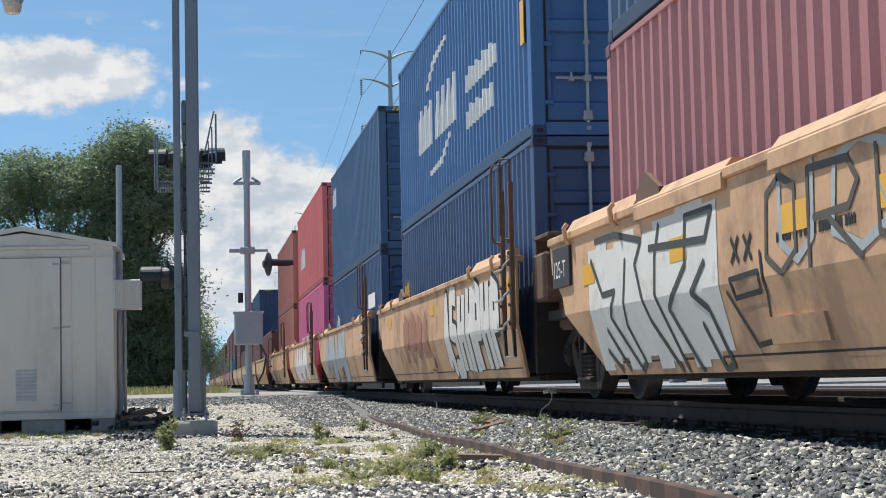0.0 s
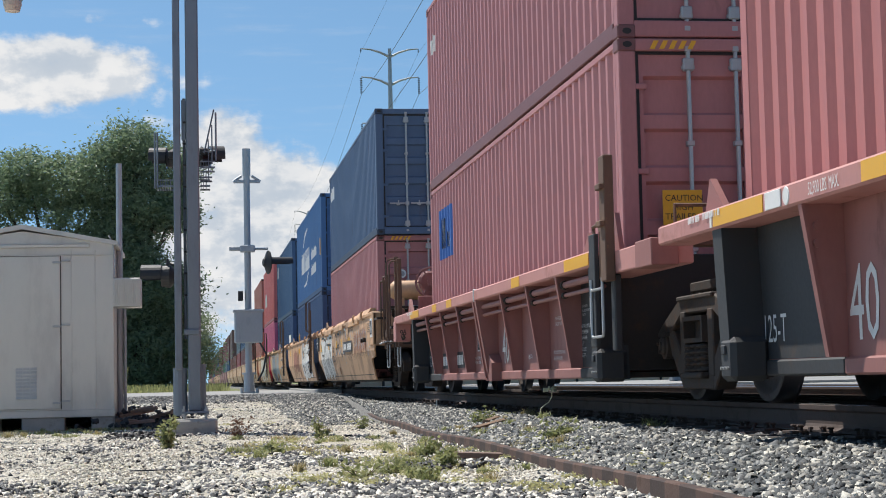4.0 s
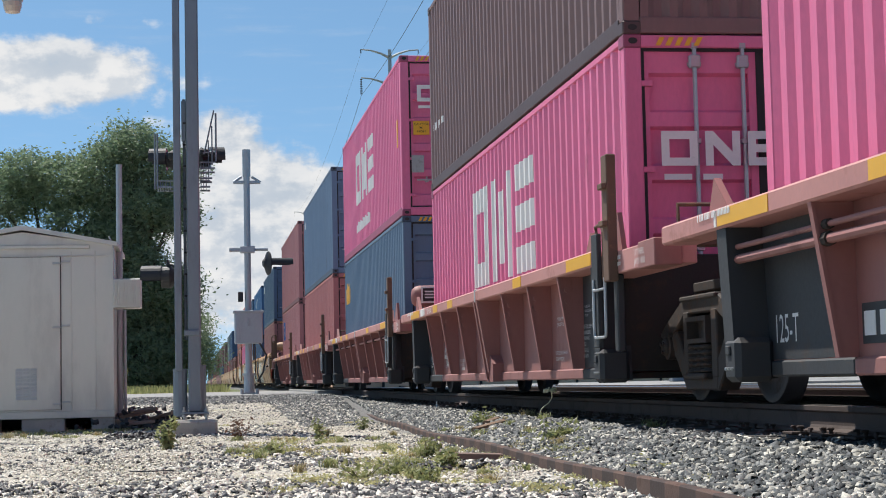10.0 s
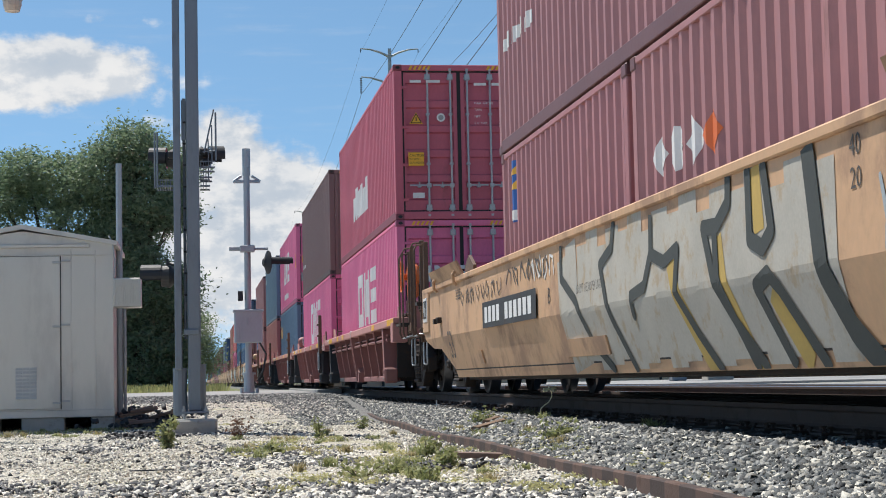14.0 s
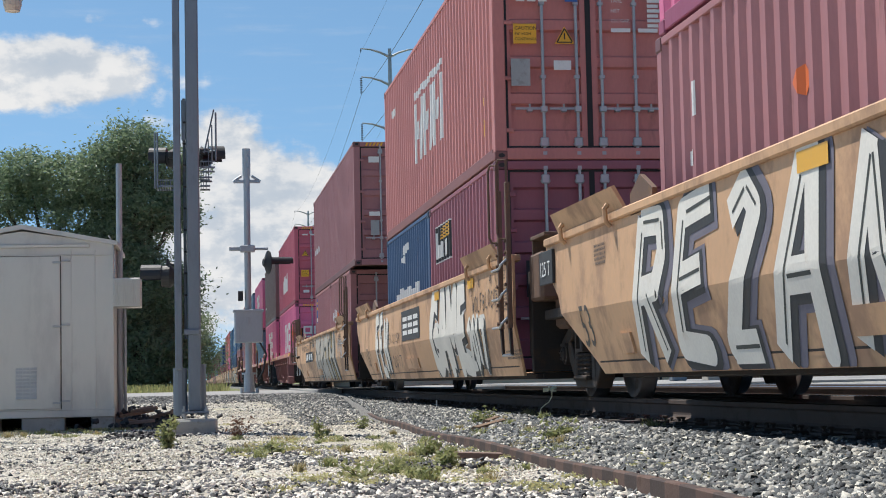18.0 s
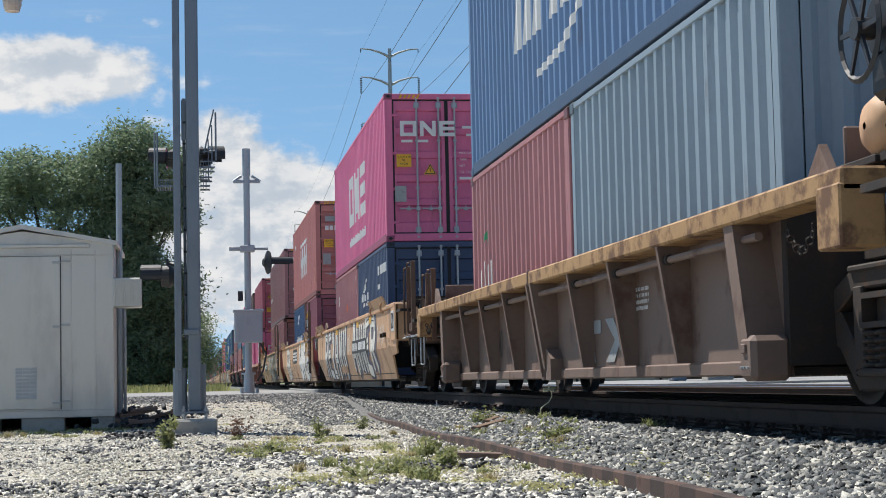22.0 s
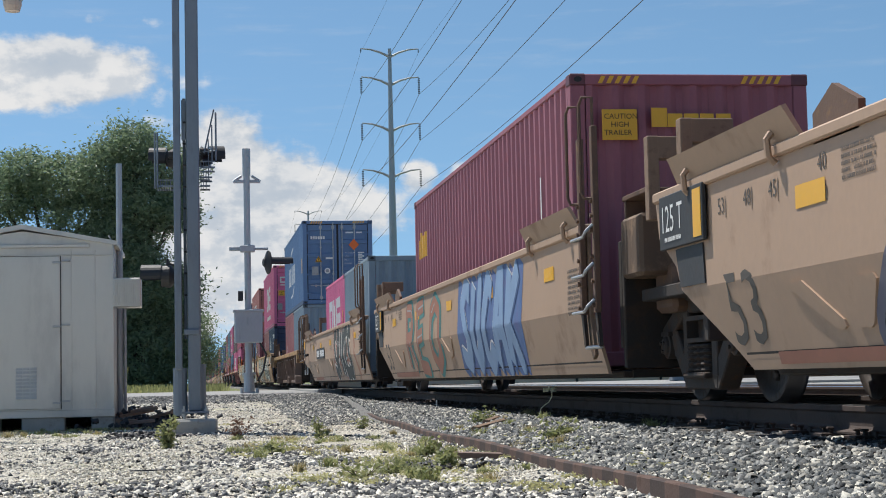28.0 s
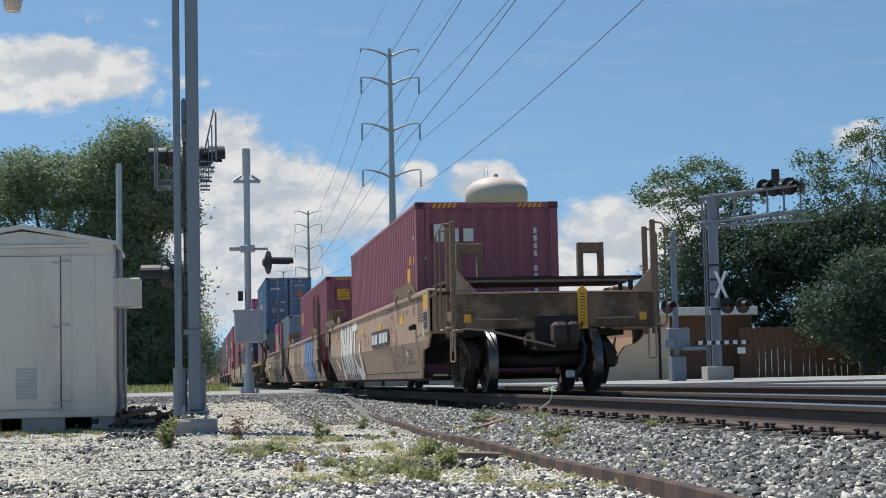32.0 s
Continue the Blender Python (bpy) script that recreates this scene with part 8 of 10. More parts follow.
# ties, tie plates, spikes and anchors of the near track
def make_ties():
    tie = Geo().cbox(-1.30, -0.115, -0.37, 1.30, 0.115, -0.195, 0.012)
    tm = as_mesh("tie", tie, TIE)
    pl = as_mesh("tie_plate", Geo().cbox(-0.18, -0.10, -0.197, 0.18, 0.10, -0.178, 0.004), RAILSIDE)
    sp = as_mesh("spike", Geo().cbox(-0.012, -0.012, -0.2, 0.012, 0.012, -0.150, 0.003).cbox(-0.028, -0.02, -0.155, 0.018, 0.02, -0.138, 0.005), RAILSIDE)
    an = as_mesh("rail_anchor", Geo().cbox(-0.085, -0.02, -0.185, -0.06, 0.02, -0.150, 0.004).cbox(-0.08, -0.018, -0.20, 0.08, 0.018, -0.183, 0.003), RAILSIDE)
    r = random.Random(3)
    y = 5.0
    k = 0
    while y < 62:
        j = r.uniform(-0.02, 0.02)
        part("tie", tm, None, TRACK1, at=pose(XC + r.uniform(-0.04, 0.04), y + j, r.uniform(-0.012, 0.004), 0, 0, r.uniform(-0.6, 0.6)))
        if y < 46:
            part("tie", tm, None, TRACK2, at=pose(XC + 4.75, y + j + 0.2, 0))
        x = XC - 0.7525
        p = part("tie_plate", pl, None, TRACK1, at=pose(x, y + j, 0.0))
        if y < 38:
            part("spike", sp, None, p, at=pose(-0.10, -0.06, 0))
            part("spike", sp, None, p, at=pose(-0.10, 0.06, 0))
            part("rail_anchor", an, None, p, at=pose(0, -0.17 if k % 2 else 0.17, 0))
        y += 0.576
        k += 1


make_ties()


def old_rail():
    """A rusted rail left in the ballast, striped by rust and old fastening marks."""
    pts = [(2.36, 3.0), (2.42, 5.5), (2.46, 7.8), (2.49, 9.4), (2.52, 10.7), (2.55, 12.5), (2.56, 15.0), (2.58, 18.0), (2.63, 20.5), (2.73, 24.0), (2.88, 28.4), (3.2, 35.0), (3.55, 41.0), (3.84, 47.0)]

    def at(y):
        for (x0, y0), (x1, y1) in zip(pts, pts[1:]):
            if y0 <= y <= y1:
                t = (y - y0) / (y1 - y0)
                return x0 + (x1 - x0) * t
        return pts[-1][0]
    prof = [(-0.034, -0.15), (-0.034, -0.008), (-0.026, 0), (0.026, 0), (0.034, -0.008), (0.034, -0.15)]
    v = []
    ys = [3 + 0.31 * i for i in range(142)]
    rr = random.Random(8)
    for y in ys:
        dx = rr.uniform(-0.002, 0.002)
        v += [(at(y) + p[0] + dx, y, -0.35 + p[1] + 0.012 * math.sin(y * 0.9)) for p in prof]
    n = len(prof)
    scale = material("rusted_rail_scale", (0.052, 0.033, 0.028), 0.85, 0.0, 0.35, 4.0, 60, 0.3, (0.14, 0.075, 0.05), 0.4, 0.55)
    rail = thing("abandoned_rail", "rusted abandoned rail half buried in gravel, striped with rust", "rail")
    for k in range(0, len(ys) - 1, 20):
        m = min(20, len(ys) - 1 - k)
        f, mats = [], []
        for j in range(m):
            for i in range(n):
                f.append((j * n + i, j * n + (i + 1) % n, (j + 1) * n + (i + 1) % n, (j + 1) * n + i))
                mats.append(((j + k) % 2) if i in (0, 1, 2) else 0)
        me = bpy.data.meshes.new("rail_length")
        me.from_pydata(v[k * n:(k + m + 1) * n], [], f)
        me.materials.append(OLDRAIL)
        me.materials.append(scale)
        me.polygons.foreach_set("material_index", mats)
        part("rail_length", me, None, rail)


old_rail()

# ---- loose stone ----


def stone_shapes(seed, count=14):
    """Small angular stones: crooked blocks with a pushed-in corner."""
    r = np.random.RandomState(seed)
    v = np.array([(x, y, z) for z in (-1, 1) for y in (-1, 1) for x in (-1, 1)], float) * 0.72
    f = np.array([(4, 5, 7), (4, 7, 6), (0, 1, 5), (0, 5, 4), (2, 6, 7), (2, 7, 3), (0, 4, 6), (0, 6, 2), (1, 3, 7), (1, 7, 5)])
    out = []
    for _ in range(count):
        s = v * r.uniform(0.72, 1.2, (8, 1)) + r.normal(0, 0.13, (8, 3))
        out.append(s * np.array([1.2, r.uniform(0.65, 1.05), r.uniform(0.35, 0.7)]))
    return out, f


def scatter(name, label, xyz, size, mat, seed, kind="stuff"):
    shapes, f = stone_shapes(seed)
    r = np.random.RandomState(seed + 1)
    n = len(xyz)
    pick = r.randint(0, len(shapes), n)
    base = np.array(shapes)[pick]
    a, b, c = r.uniform(0, 6.283, n), r.normal(0, 0.55, n), r.normal(0, 0.55, n)
    ca, sa, cb, sb, cc, sc = np.cos(a), np.sin(a), np.cos(b), np.sin(b), np.cos(c), np.sin(c)
    z, o = np.zeros(n), np.ones(n)
    ra = np.stack([ca, -sa, z, sa, ca, z, z, z, o], 1).reshape(n, 3, 3)
    rb = np.stack([o, z, z, z, cb, -sb, z, sb, cb], 1).reshape(n, 3, 3)
    rc = np.stack([cc, z, sc, z, o, z, -sc, z, cc], 1).reshape(n, 3, 3)
    rot = ra @ rb @ rc
    v = np.einsum("nij,nkj->nki", rot, base) * size[:, None, None] + xyz[:, None, :]
    faces = (f[None] + 8 * np.arange(n)[:, None, None]).reshape(-1)
    me = bpy.data.meshes.new(name)
    me.vertices.add(n * 8)
    me.vertices.foreach_set("co", v.reshape(-1))
    me.loops.add(len(faces))
    me.loops.foreach_set("vertex_index", faces)
    k = len(faces) // 3
    me.polygons.add(k)
    me.polygons.foreach_set("loop_start", np.arange(k) * 3)
    me.update(calc_edges=True)
    me.materials.append(mat)
    return tagged(new(name, me), label, "gravel", kind=kind)


def in_view(n, y0, y1, xa, xb, r, power=1.6):
    """Points on the ground, denser towards the camera's stand, inside the wedge that the lens covers."""
    y = y0 + (y1 - y0) * r.uniform(0, 1, n) ** power
    lo = np.maximum(xa, -0.125 * y - 0.4)
    hi = np.minimum(xb, 0.42 * y + 0.5)
    x = lo + (hi - lo) * r.uniform(0, 1, n)
    return x, y


def make_stones():
    r = np.random.RandomState(4)
    # sharp ballast on the shoulder between the abandoned rail and the ties
    x, y = in_view(80000, 6.6, 45, 2.45, 3.60, r, 1.5)
    keep = x > np.interp(y, [0, 20, 28, 47], [2.5, 2.62, 2.9, 3.9])
    x, y = x[keep], y[keep]
    s = r.uniform(0.013, 0.030, len(x)) * np.where(r.uniform(0, 1, len(x)) > 0.9, 1.35, 1.0)
    z = np.array([ground_z(a, b) for a, b in zip(x, y)]) + r.uniform(-0.005, 0.03, len(x))
    scatter("ballast", "grey angular track ballast heaped beside the ties", np.stack([x, y, z], 1), s, STONE_MAT, 11)
    # cribs and far side, sparser
    x, y = in_view(9000, 9, 50, 3.6, 9.0, r, 1.3)
    z = np.full(len(x), -0.225) + r.uniform(-0.01, 0.015, len(x))
    scatter("crib_ballast", "dark ballast between the ties", np.stack([x, y, z], 1), r.uniform(0.02, 0.035, len(x)), STONE_MAT, 21)
    # loose stones where the rusted rail runs in to the track
    x, y = in_view(12000, 26, 48.5, 1.6, 3.95, r, 1.0)
    rail = np.interp(y, [24.0, 28.4, 35.0, 41.0, 47.0], [2.73, 2.88, 3.2, 3.55, 3.84])
    keep = np.abs(x - rail) > 0.13
    x, y = x[keep], y[keep]
    z = np.array([ground_z(a, b) for a, b in zip(x, y)]) + r.uniform(-0.005, 0.01, len(x))
    scatter("loose_stones", "grey loose stones around the far end of the rusted rail", np.stack([x, y, z], 1), r.uniform(0.015, 0.032, len(x)), STONE_MAT, 51)
    # darker graded stone where the verge meets the road
    x, y = in_view(4200, 39, 48, -4.0, 3.3, r, 1.0)
    z = np.array([ground_z(a, b) for a, b in zip(x, y)]) + r.uniform(-0.005, 0.012, len(x))
    scatter("road_shoulder_stones", "dark grey stone along the road's shoulder", np.stack([x, y, z], 1), r.uniform(0.025, 0.05, len(x)), SHOULDER_MAT, 57)
    # pale gravel on the verge
    x, y = in_view(76000, 6.4, 40, -6.0, 2.75, r, 1.7)
    keep = x < np.interp(y, [0, 20, 28, 47], [2.5, 2.58, 2.86, 3.8])
    x, y = x[keep], y[keep]
    tone = np.array([noise.noise((a * 0.7, b * 0.45, 3.0)) for a, b in zip(x, y)])
    rough = (tone + r.normal(0, 0.25, len(x)) + (0.45 - 0.09 * (y - 6.5)).clip(-0.2, 0.6)) > 0.12
    z = np.array([ground_z(a, b) for a, b in zip(x, y)])
    s = np.where(rough, r.uniform(0.012, 0.029, len(x)), r.uniform(0.006, 0.017, len(x)))
    xyz = np.stack([x, y, z + s * 0.25], 1)
    scatter("verge_stones", "scattered grey stones on the verge", xyz[rough], s[rough], VERGE_MAT, 31)
    scatter("verge_gravel", "pale limestone gravel on the verge", xyz[~rough], s[~rough], GRAVEL_MAT, 41)


make_stones()

# ---- road and crossing ----
ROADMAT = material("worn_pale_asphalt", (0.30, 0.295, 0.285), 0.9, 0, 0.25, 0.6, 30, 0.15, (0.2, 0.195, 0.19), 0.5, 0.52)
g = Geo().prism([(48.5, -0.30), (66, -0.30), (66, -0.065), (48.5, -0.085)], 0, -120, 3.4)
solo("road", g, ROADMAT, "pale worn asphalt road up to the crossing", "road", kind="structure")
g = Geo().prism([(48.5, -0.30), (72, -0.30), (72, -0.02), (48.5, -0.05)], 0, 11.2, 140)
solo("road", g, ROADMAT, "pale worn asphalt road beyond the tracks", "road", kind="structure")
PANEL = material("crossing_concrete", (0.34, 0.33, 0.31), 0.85, 0, 0.25, 1.5, 40, 0.1, (0.2, 0.19, 0.18), 0.4, 0.52)
cross = thing("level_crossing", "concrete crossing panels between the rails", "crossing", kind="structure")
for x0, x1 in ((3.4, 4.10), (4.26, 5.60), (5.76, 8.85), (9.01, 10.35), (10.51, 11.2)):
    for i in range(6):
        part("crossing_panel", Geo().cbox(x0 + 0.01, 49 + i * 2.6, -0.20, x1 - 0.01, 49 + i * 2.6 + 2.57, -0.012, 0.01), PANEL, cross)

# ---- things beside the track ----


def signal_bungalow():
    b = thing("equipment_cabinet", "grey sheet-metal signal cabinet on concrete blocks with a hinged door", "cabinet", pose(-2.62, 28.05, -0.45))
    w, d, z0, z1, zr = 1.36, 1.35, 0.24, 2.86, 3.09
    part("body", Geo().prism([(-w, z0), (w, z0), (w, z1), (0, zr - 0.03), (-w, z1)], 1, -d, d), ALU, b)
    part("roof", Geo().prism([(-w - 0.07, z1 - 0.03), (0, zr), (w + 0.07, z1 - 0.03), (w + 0.07, z1 + 0.035), (0, zr + 0.07), (-w - 0.07, z1 + 0.035)], 1, -d - 0.08, d + 0.08), ALU, b)
    part("eave_trim", Geo().cbox(-w + 0.0, -d - 0.05, z1 - 0.06, w - 0.35, -d - 0.002, z1 - 0.005, 0.008).cbox(-w - 0.02, -d - 0.03, z1 - 0.18, w + 0.02, -d - 0.004, z1 - 0.165, 0.003), ALU, b)
    part("base_rail", Geo().cbox(-w - 0.015, -d - 0.02, z0 - 0.03, w + 0.015, -d + 0.1, z0 + 0.085, 0.01), ALU, b)
    door = part("door", Geo().cbox(-0.86, -d - 0.028, z0 + 0.105, 0.565, -d - 0.004, z1 - 0.185, 0.008), ALU, b, "flush sheet-metal door")
    part("door_gap", Geo().box(0.565, -d - 0.012, z0 + 0.1, 0.578, -d - 0.003, z1 - 0.18).box(-0.9, -d - 0.012, z1 - 0.185, 0.57, -d - 0.003, z1 - 0.172), BLACKP, b)
    for z in (z0 + 0.20, z0 + 1.36, z1 - 0.28):
        part("door_latch", Geo().cbox(0.45, -d - 0.055, z - 0.02, 0.575, -d - 0.025, z + 0.01, 0.005).cbox(0.58, -d - 0.05, z + 0.005, 0.71, -d - 0.02, z + 0.035, 0.005), BRIGHT, door, "zinc latch")
    for i in range(3):
        g = Geo()
        for k in range(9):
            g.prism([(-d - 0.030, z0 + 0.26 + k * 0.055), (-d - 0.030, z0 + 0.30 + k * 0.055), (-d - 0.042, z0 + 0.262 + k * 0.055)], 0, -0.10 + i * 0.11, -0.01 + i * 0.11)
        part("louvre", g, ALU, door)
    for x in (0.72, 1.08):
        part("panel_seam", Geo().cbox(x, -d - 0.008, z0 + 0.09, x + 0.018, -d - 0.001, z1 - 0.1, 0.003), ALU, b)
    hood = part("vent_hood", Geo().cbox(w, -d - 0.02, 1.88, w + 0.42, -d + 0.5, 2.33, 0.015), ALU, b, "louvred vent hood")
    for k in range(14):
        part("vent_slat", Geo().cbox(w + 0.025 + k * 0.027, -d - 0.032, 1.91, w + 0.037 + k * 0.027, -d - 0.018, 2.30, 0.003), ALU, hood)
    for x0, x1 in ((-1.36, -1.1), (-0.8, -0.35), (-0.02, 0.62), (1.02, 1.36)):
        part("foundation_block", Geo().cbox(x0, -d + 0.01, -0.05, x1, -d + 0.35, z0 - 0.02, 0.012), CONCRETE, b)
    # black screens added behind the blocks, standing for the shadow under the floor
    part("foundation_beam", Geo().cbox(-w, d - 0.36, -0.05, w, d - 0.02, z0 - 0.025, 0.012), BLACKPAINT, b, "black screen added under the floor to keep it dark")
    for x0, x1 in ((-w + 0.01, -w + 0.25), (w - 0.25, w - 0.01)):
        part("foundation_beam", Geo().cbox(x0, -d + 0.38, -0.05, x1, d - 0.38, z0 - 0.025, 0.012), BLACKPAINT, b, "black screen added under the floor to keep it dark")
    part("small_conduit", Geo().path([(w + 0.01, -d + 0.02, 2.3), (w + 0.03, -d - 0.02, 2.55), (w + 0.0, -d - 0.03, 2.86), (w - 0.06, -d - 0.05, 2.98)], 0.012), GALV, b)


signal_bungalow()
p = thing("service_pole", "slim grey steel service pole behind the cabinet", "pole", pose(-1.215, 27.9, -0.45))
part("pole", Geo().tube((0, 0, -0.05), (0, 0, 4.25), 0.05, n=12), GALV, p)
part("conduit", Geo().tube((0.08, -0.02, -0.05), (0.08, -0.02, 1.9), 0.025, n=8), GALV, p)


def head(parent, x, y, z, facing, name="signal_head", r=0.25, hood=0.38):
    """A flasher light: round backboard, lamp and hood; facing: degrees about z, 0 looks along -y."""
    m = pose(x, y, z, 0, 0, facing)
    b = part(name, Geo().lathe([(-0.02, 0.001), (-0.02, r), (0.01, r), (0.10, 0.16), (0.16, 0.10), (0.16, 0.001)], 1, (0, 0, 0), 20), BLACKPAINT, parent, "black flasher head", at=m, smooth=False)
    g = Geo()
    n = 14
    v, f = [], []
    for k, (al, rr) in enumerate(((-0.02, 0.165), (-hood, 0.165), (-hood, 0.155), (-0.02, 0.155))):
        for i in range(n + 1):
            t = math.pi * (-0.08 + 1.16 * i / n)
            v.append((rr * math.cos(t), al, rr * math.sin(t)))
    w = n + 1
    for k in range(4):
        for i in range(n):
            f.append((k * w + i, k * w + i + 1, ((k + 1) % 4) * w + i + 1, ((k + 1) % 4) * w + i))
    g.add(v, f)
    part("hood", g, BLACKPAINT, b)
    part("lens", Geo().lathe([(-0.03, 0.001), (-0.028, 0.10), (-0.02, 0.15)], 1, (0, 0, 0), 16), material("dark_red_lens", (0.12, 0.01, 0.01), 0.2, 0, 0.1, 4, 30, 0.0) if "dark_red_lens" not in bpy.data.materials else bpy.data.materials["dark_red_lens"], b)
    return b


def cantilever_near():
    c = thing("cantilever_signal", "galvanized cantilever signal mast on a concrete footing", "signal", pose(-0.03, 23.85, -0.45))
    part("footing", Geo().cbox(-0.31, -0.36, -0.1, 0.30, 0.36, 0.20, 0.03), CONCRETE, c, "stained concrete footing")
    part("mast", Geo().cbox(-0.09, -0.09, 0.306, 0.09, 0.09, 7.2, 0.02), MASTGREY, c)
    part("base_plate", Geo().cbox(-0.19, -0.19, 0.275, 0.19, 0.19, 0.305, 0.006).prism([(0.092, 0.307), (0.155, 0.307), (0.092, 0.44)], 1, -0.012, 0.012).prism([(-0.155, 0.307), (-0.092, 0.307), (-0.092, 0.44)], 1, -0.012, 0.012), MASTGREY, c)
    for x in (-0.15, 0.15):
        for y in (-0.15, 0.15):
            part("anchor_bolt", Geo().tube((x, y, 0.15), (x, y, 0.38), 0.016, n=8).tube((x, y, 0.307), (x, y, 0.337), 0.03, n=6).tube((x, y, 0.24), (x, y, 0.272), 0.03, n=6), BRIGHT, c, "anchor bolt with levelling nuts")
    part("mast", Geo().cbox(-0.265, -0.09, 0.87, -0.165, 0.09, 7.2, 0.012), MASTGREY, c)
    part("cable_duct", Geo().tube((-0.20, 0.04, 0.25), (-0.20, 0.04, 0.9), 0.10, n=12).tube((0.10, 0.14, 0.25), (0.10, 0.14, 0.95), 0.055, n=10), MASTGREY, c, "dull grey cable duct")
    part("pipe", Geo().tube((-0.115, 0.06, 1.3), (-0.115, 0.06, 4.65), 0.022, n=10), MASTGREY, c)
    part("clamp", Geo().cbox(-0.14, -0.13, 1.35, 0.07, -0.09, 1.43, 0.01), MASTGREY, c)
    for i in range(9):
        part("ladder_rung", Geo().tube((-0.13, -0.05, 1.9 + 0.3 * i), (-0.07, -0.05, 1.9 + 0.3 * i), 0.014, n=6), BLACKPAINT, c)
    head(c, -0.42, 0.25, 2.18, 264, r=0.15, hood=0.3)
    part("head_bracket", Geo().path([(-0.20, 0.1, 2.32), (-0.34, 0.2, 2.36), (-0.42, 0.25, 2.30)], 0.022).tube((-0.36, 0.2, 2.30), (-0.36, 0.2, 2.42), 0.018), BLACKPAINT, c)
    # open grating landing with slim rails, high on the mast
    for x0, x1, z in ((-0.50, -0.27, 3.42), (0.10, 0.24, 3.42), (0.10, 0.27, 3.54), (0.10, 0.31, 3.68)):
        p = part("landing", Geo().box(x0, 0.12, z, x1, 0.15, z + 0.025).box(x0, 0.60, z, x1, 0.63, z + 0.025).box(x0, 0.12, z + 0.09, x1, 0.15, z + 0.105), MASTGREY, c, "open steel landing")
        for k in range(int((x1 - x0) / 0.035)):
            part("landing_bar", Geo().box(x0 + 0.01 + k * 0.035, 0.14, z + 0.002, x0 + 0.02 + k * 0.035, 0.61, z + 0.095), MASTGREY, p)
    for x, z0, z1 in ((-0.52, 3.40, 4.18), (-0.485, 3.40, 4.18)):
        part("rail_post", Geo().tube((x, 0.12, z0), (x, 0.12, z1), 0.013, n=6), MASTGREY, c)
    head(c, -0.34, 0.5, 3.86, 262, r=0.11, hood=0.26)
    head(c, 0.22, 0.5, 3.88, 98, r=0.10, hood=0.22)
    for x, z, w, h in ((0.10, 3.88, 0.14, 0.10), (-0.34, 3.84, 0.10, 0.10), (0.12, 3.74, 0.12, 0.08)):
        part("junction_box", Geo().cbox(x, 0.2, z, x + w, 0.40, z + h, 0.02), BLACKPAINT, c)
    part("antenna_stand", Geo().path([(0.16, 0.2, 3.9), (0.30, 0.2, 4.52)], 0.012).path([(0.325, 0.2, 3.8), (0.325, 0.2, 4.48)], 0.014).path([(0.27, 0.2, 3.75), (0.27, 0.2, 4.30)], 0.010).path([(0.14, 0.2, 3.92), (0.33, 0.2, 3.94)], 0.01).path([(0.22, 0.2, 3.5), (0.22, 0.2, 4.1)], 0.009), MASTGREY, c)
    part("cap_light", Geo().cbox(-0.15, -0.03, 4.05, -0.09, 0.03, 4.62, 0.01), MASTGREY, c)


cantilever_near()


def road_signal():
    s = thing("crossing_signal", "grey signal mast with a control box and flasher head", "signal", pose(1.55, 52, -0.12))
    part("mast", Geo().tube((0, 0, 0.1), (0, 0, 7.05), 0.105, 0.095, n=14), GALV, s)
    part("bell_top", Geo().tube((0, 0, 6.62), (0, 0, 7.45), 0.12, 0.125, n=14).cbox(0.02, -0.135, 6.85, 0.09, -0.10, 7.2, 0.01), GALV, s)
    part("crossarm", Geo().cbox(-0.40, -0.05, 6.40, 0.42, 0.05, 6.50, 0.02).tube((-0.4, 0, 6.45), (-0.15, 0, 6.62), 0.04).tube((0.42, 0, 6.45), (0.15, 0, 6.62), 0.04), GALV, s)
    part("control_box", Geo().cbox(-0.42, -0.35, 1.55, 0.42, 0.22, 2.50, 0.03), GALV, s, "grey control box")
    part("box_lid", Geo().cbox(-0.46, -0.4, 2.47, 0.46, 0.26, 2.55, 0.02).cbox(-0.04, -0.38, 2.1, 0.04, -0.34, 2.3, 0.01), GALV, s)
    part("pedestal", Geo().tube((0, 0, 0.05), (0, 0, 0.60), 0.17, 0.15, n=14).tube((0, 0, 0.60), (0, 0, 0.66), 0.21, n=14).tube((0, 0, 0.03), (0, 0, 0.09), 0.26, n=4).tube((-0.22, -0.2, 0.0), (-0.22, -0.2, 0.2), 0.05).tube((0.24, -0.2, 0.0), (0.24, -0.2, 0.2), 0.05), GALV, s)
    part("cable", Geo().path([(0.3, -0.2, 1.6), (0.52, -0.2, 1.2), (0.42, -0.2, 0.7), (0.25, -0.2, 0.4)], 0.03), BLACKPAINT, s)
    part("light_arm", Geo().tube((-0.5, 0, 4.4), (0.62, 0, 4.4), 0.045, n=8).cbox(-0.55, -0.1, 4.34, -0.2, 0.1, 4.46, 0.02).cbox(-0.22, -0.2, 4.3, 0.22, 0.2, 4.5, 0.02), GALV, s)
    head(s, 0.62, 0.0, 3.98, 104, r=0.36, hood=0.75)
    part("small_box", Geo().cbox(-0.30, -0.12, 2.82, -0.15, 0.12, 3.12, 0.015), BLACKPAINT, s)


road_signal()


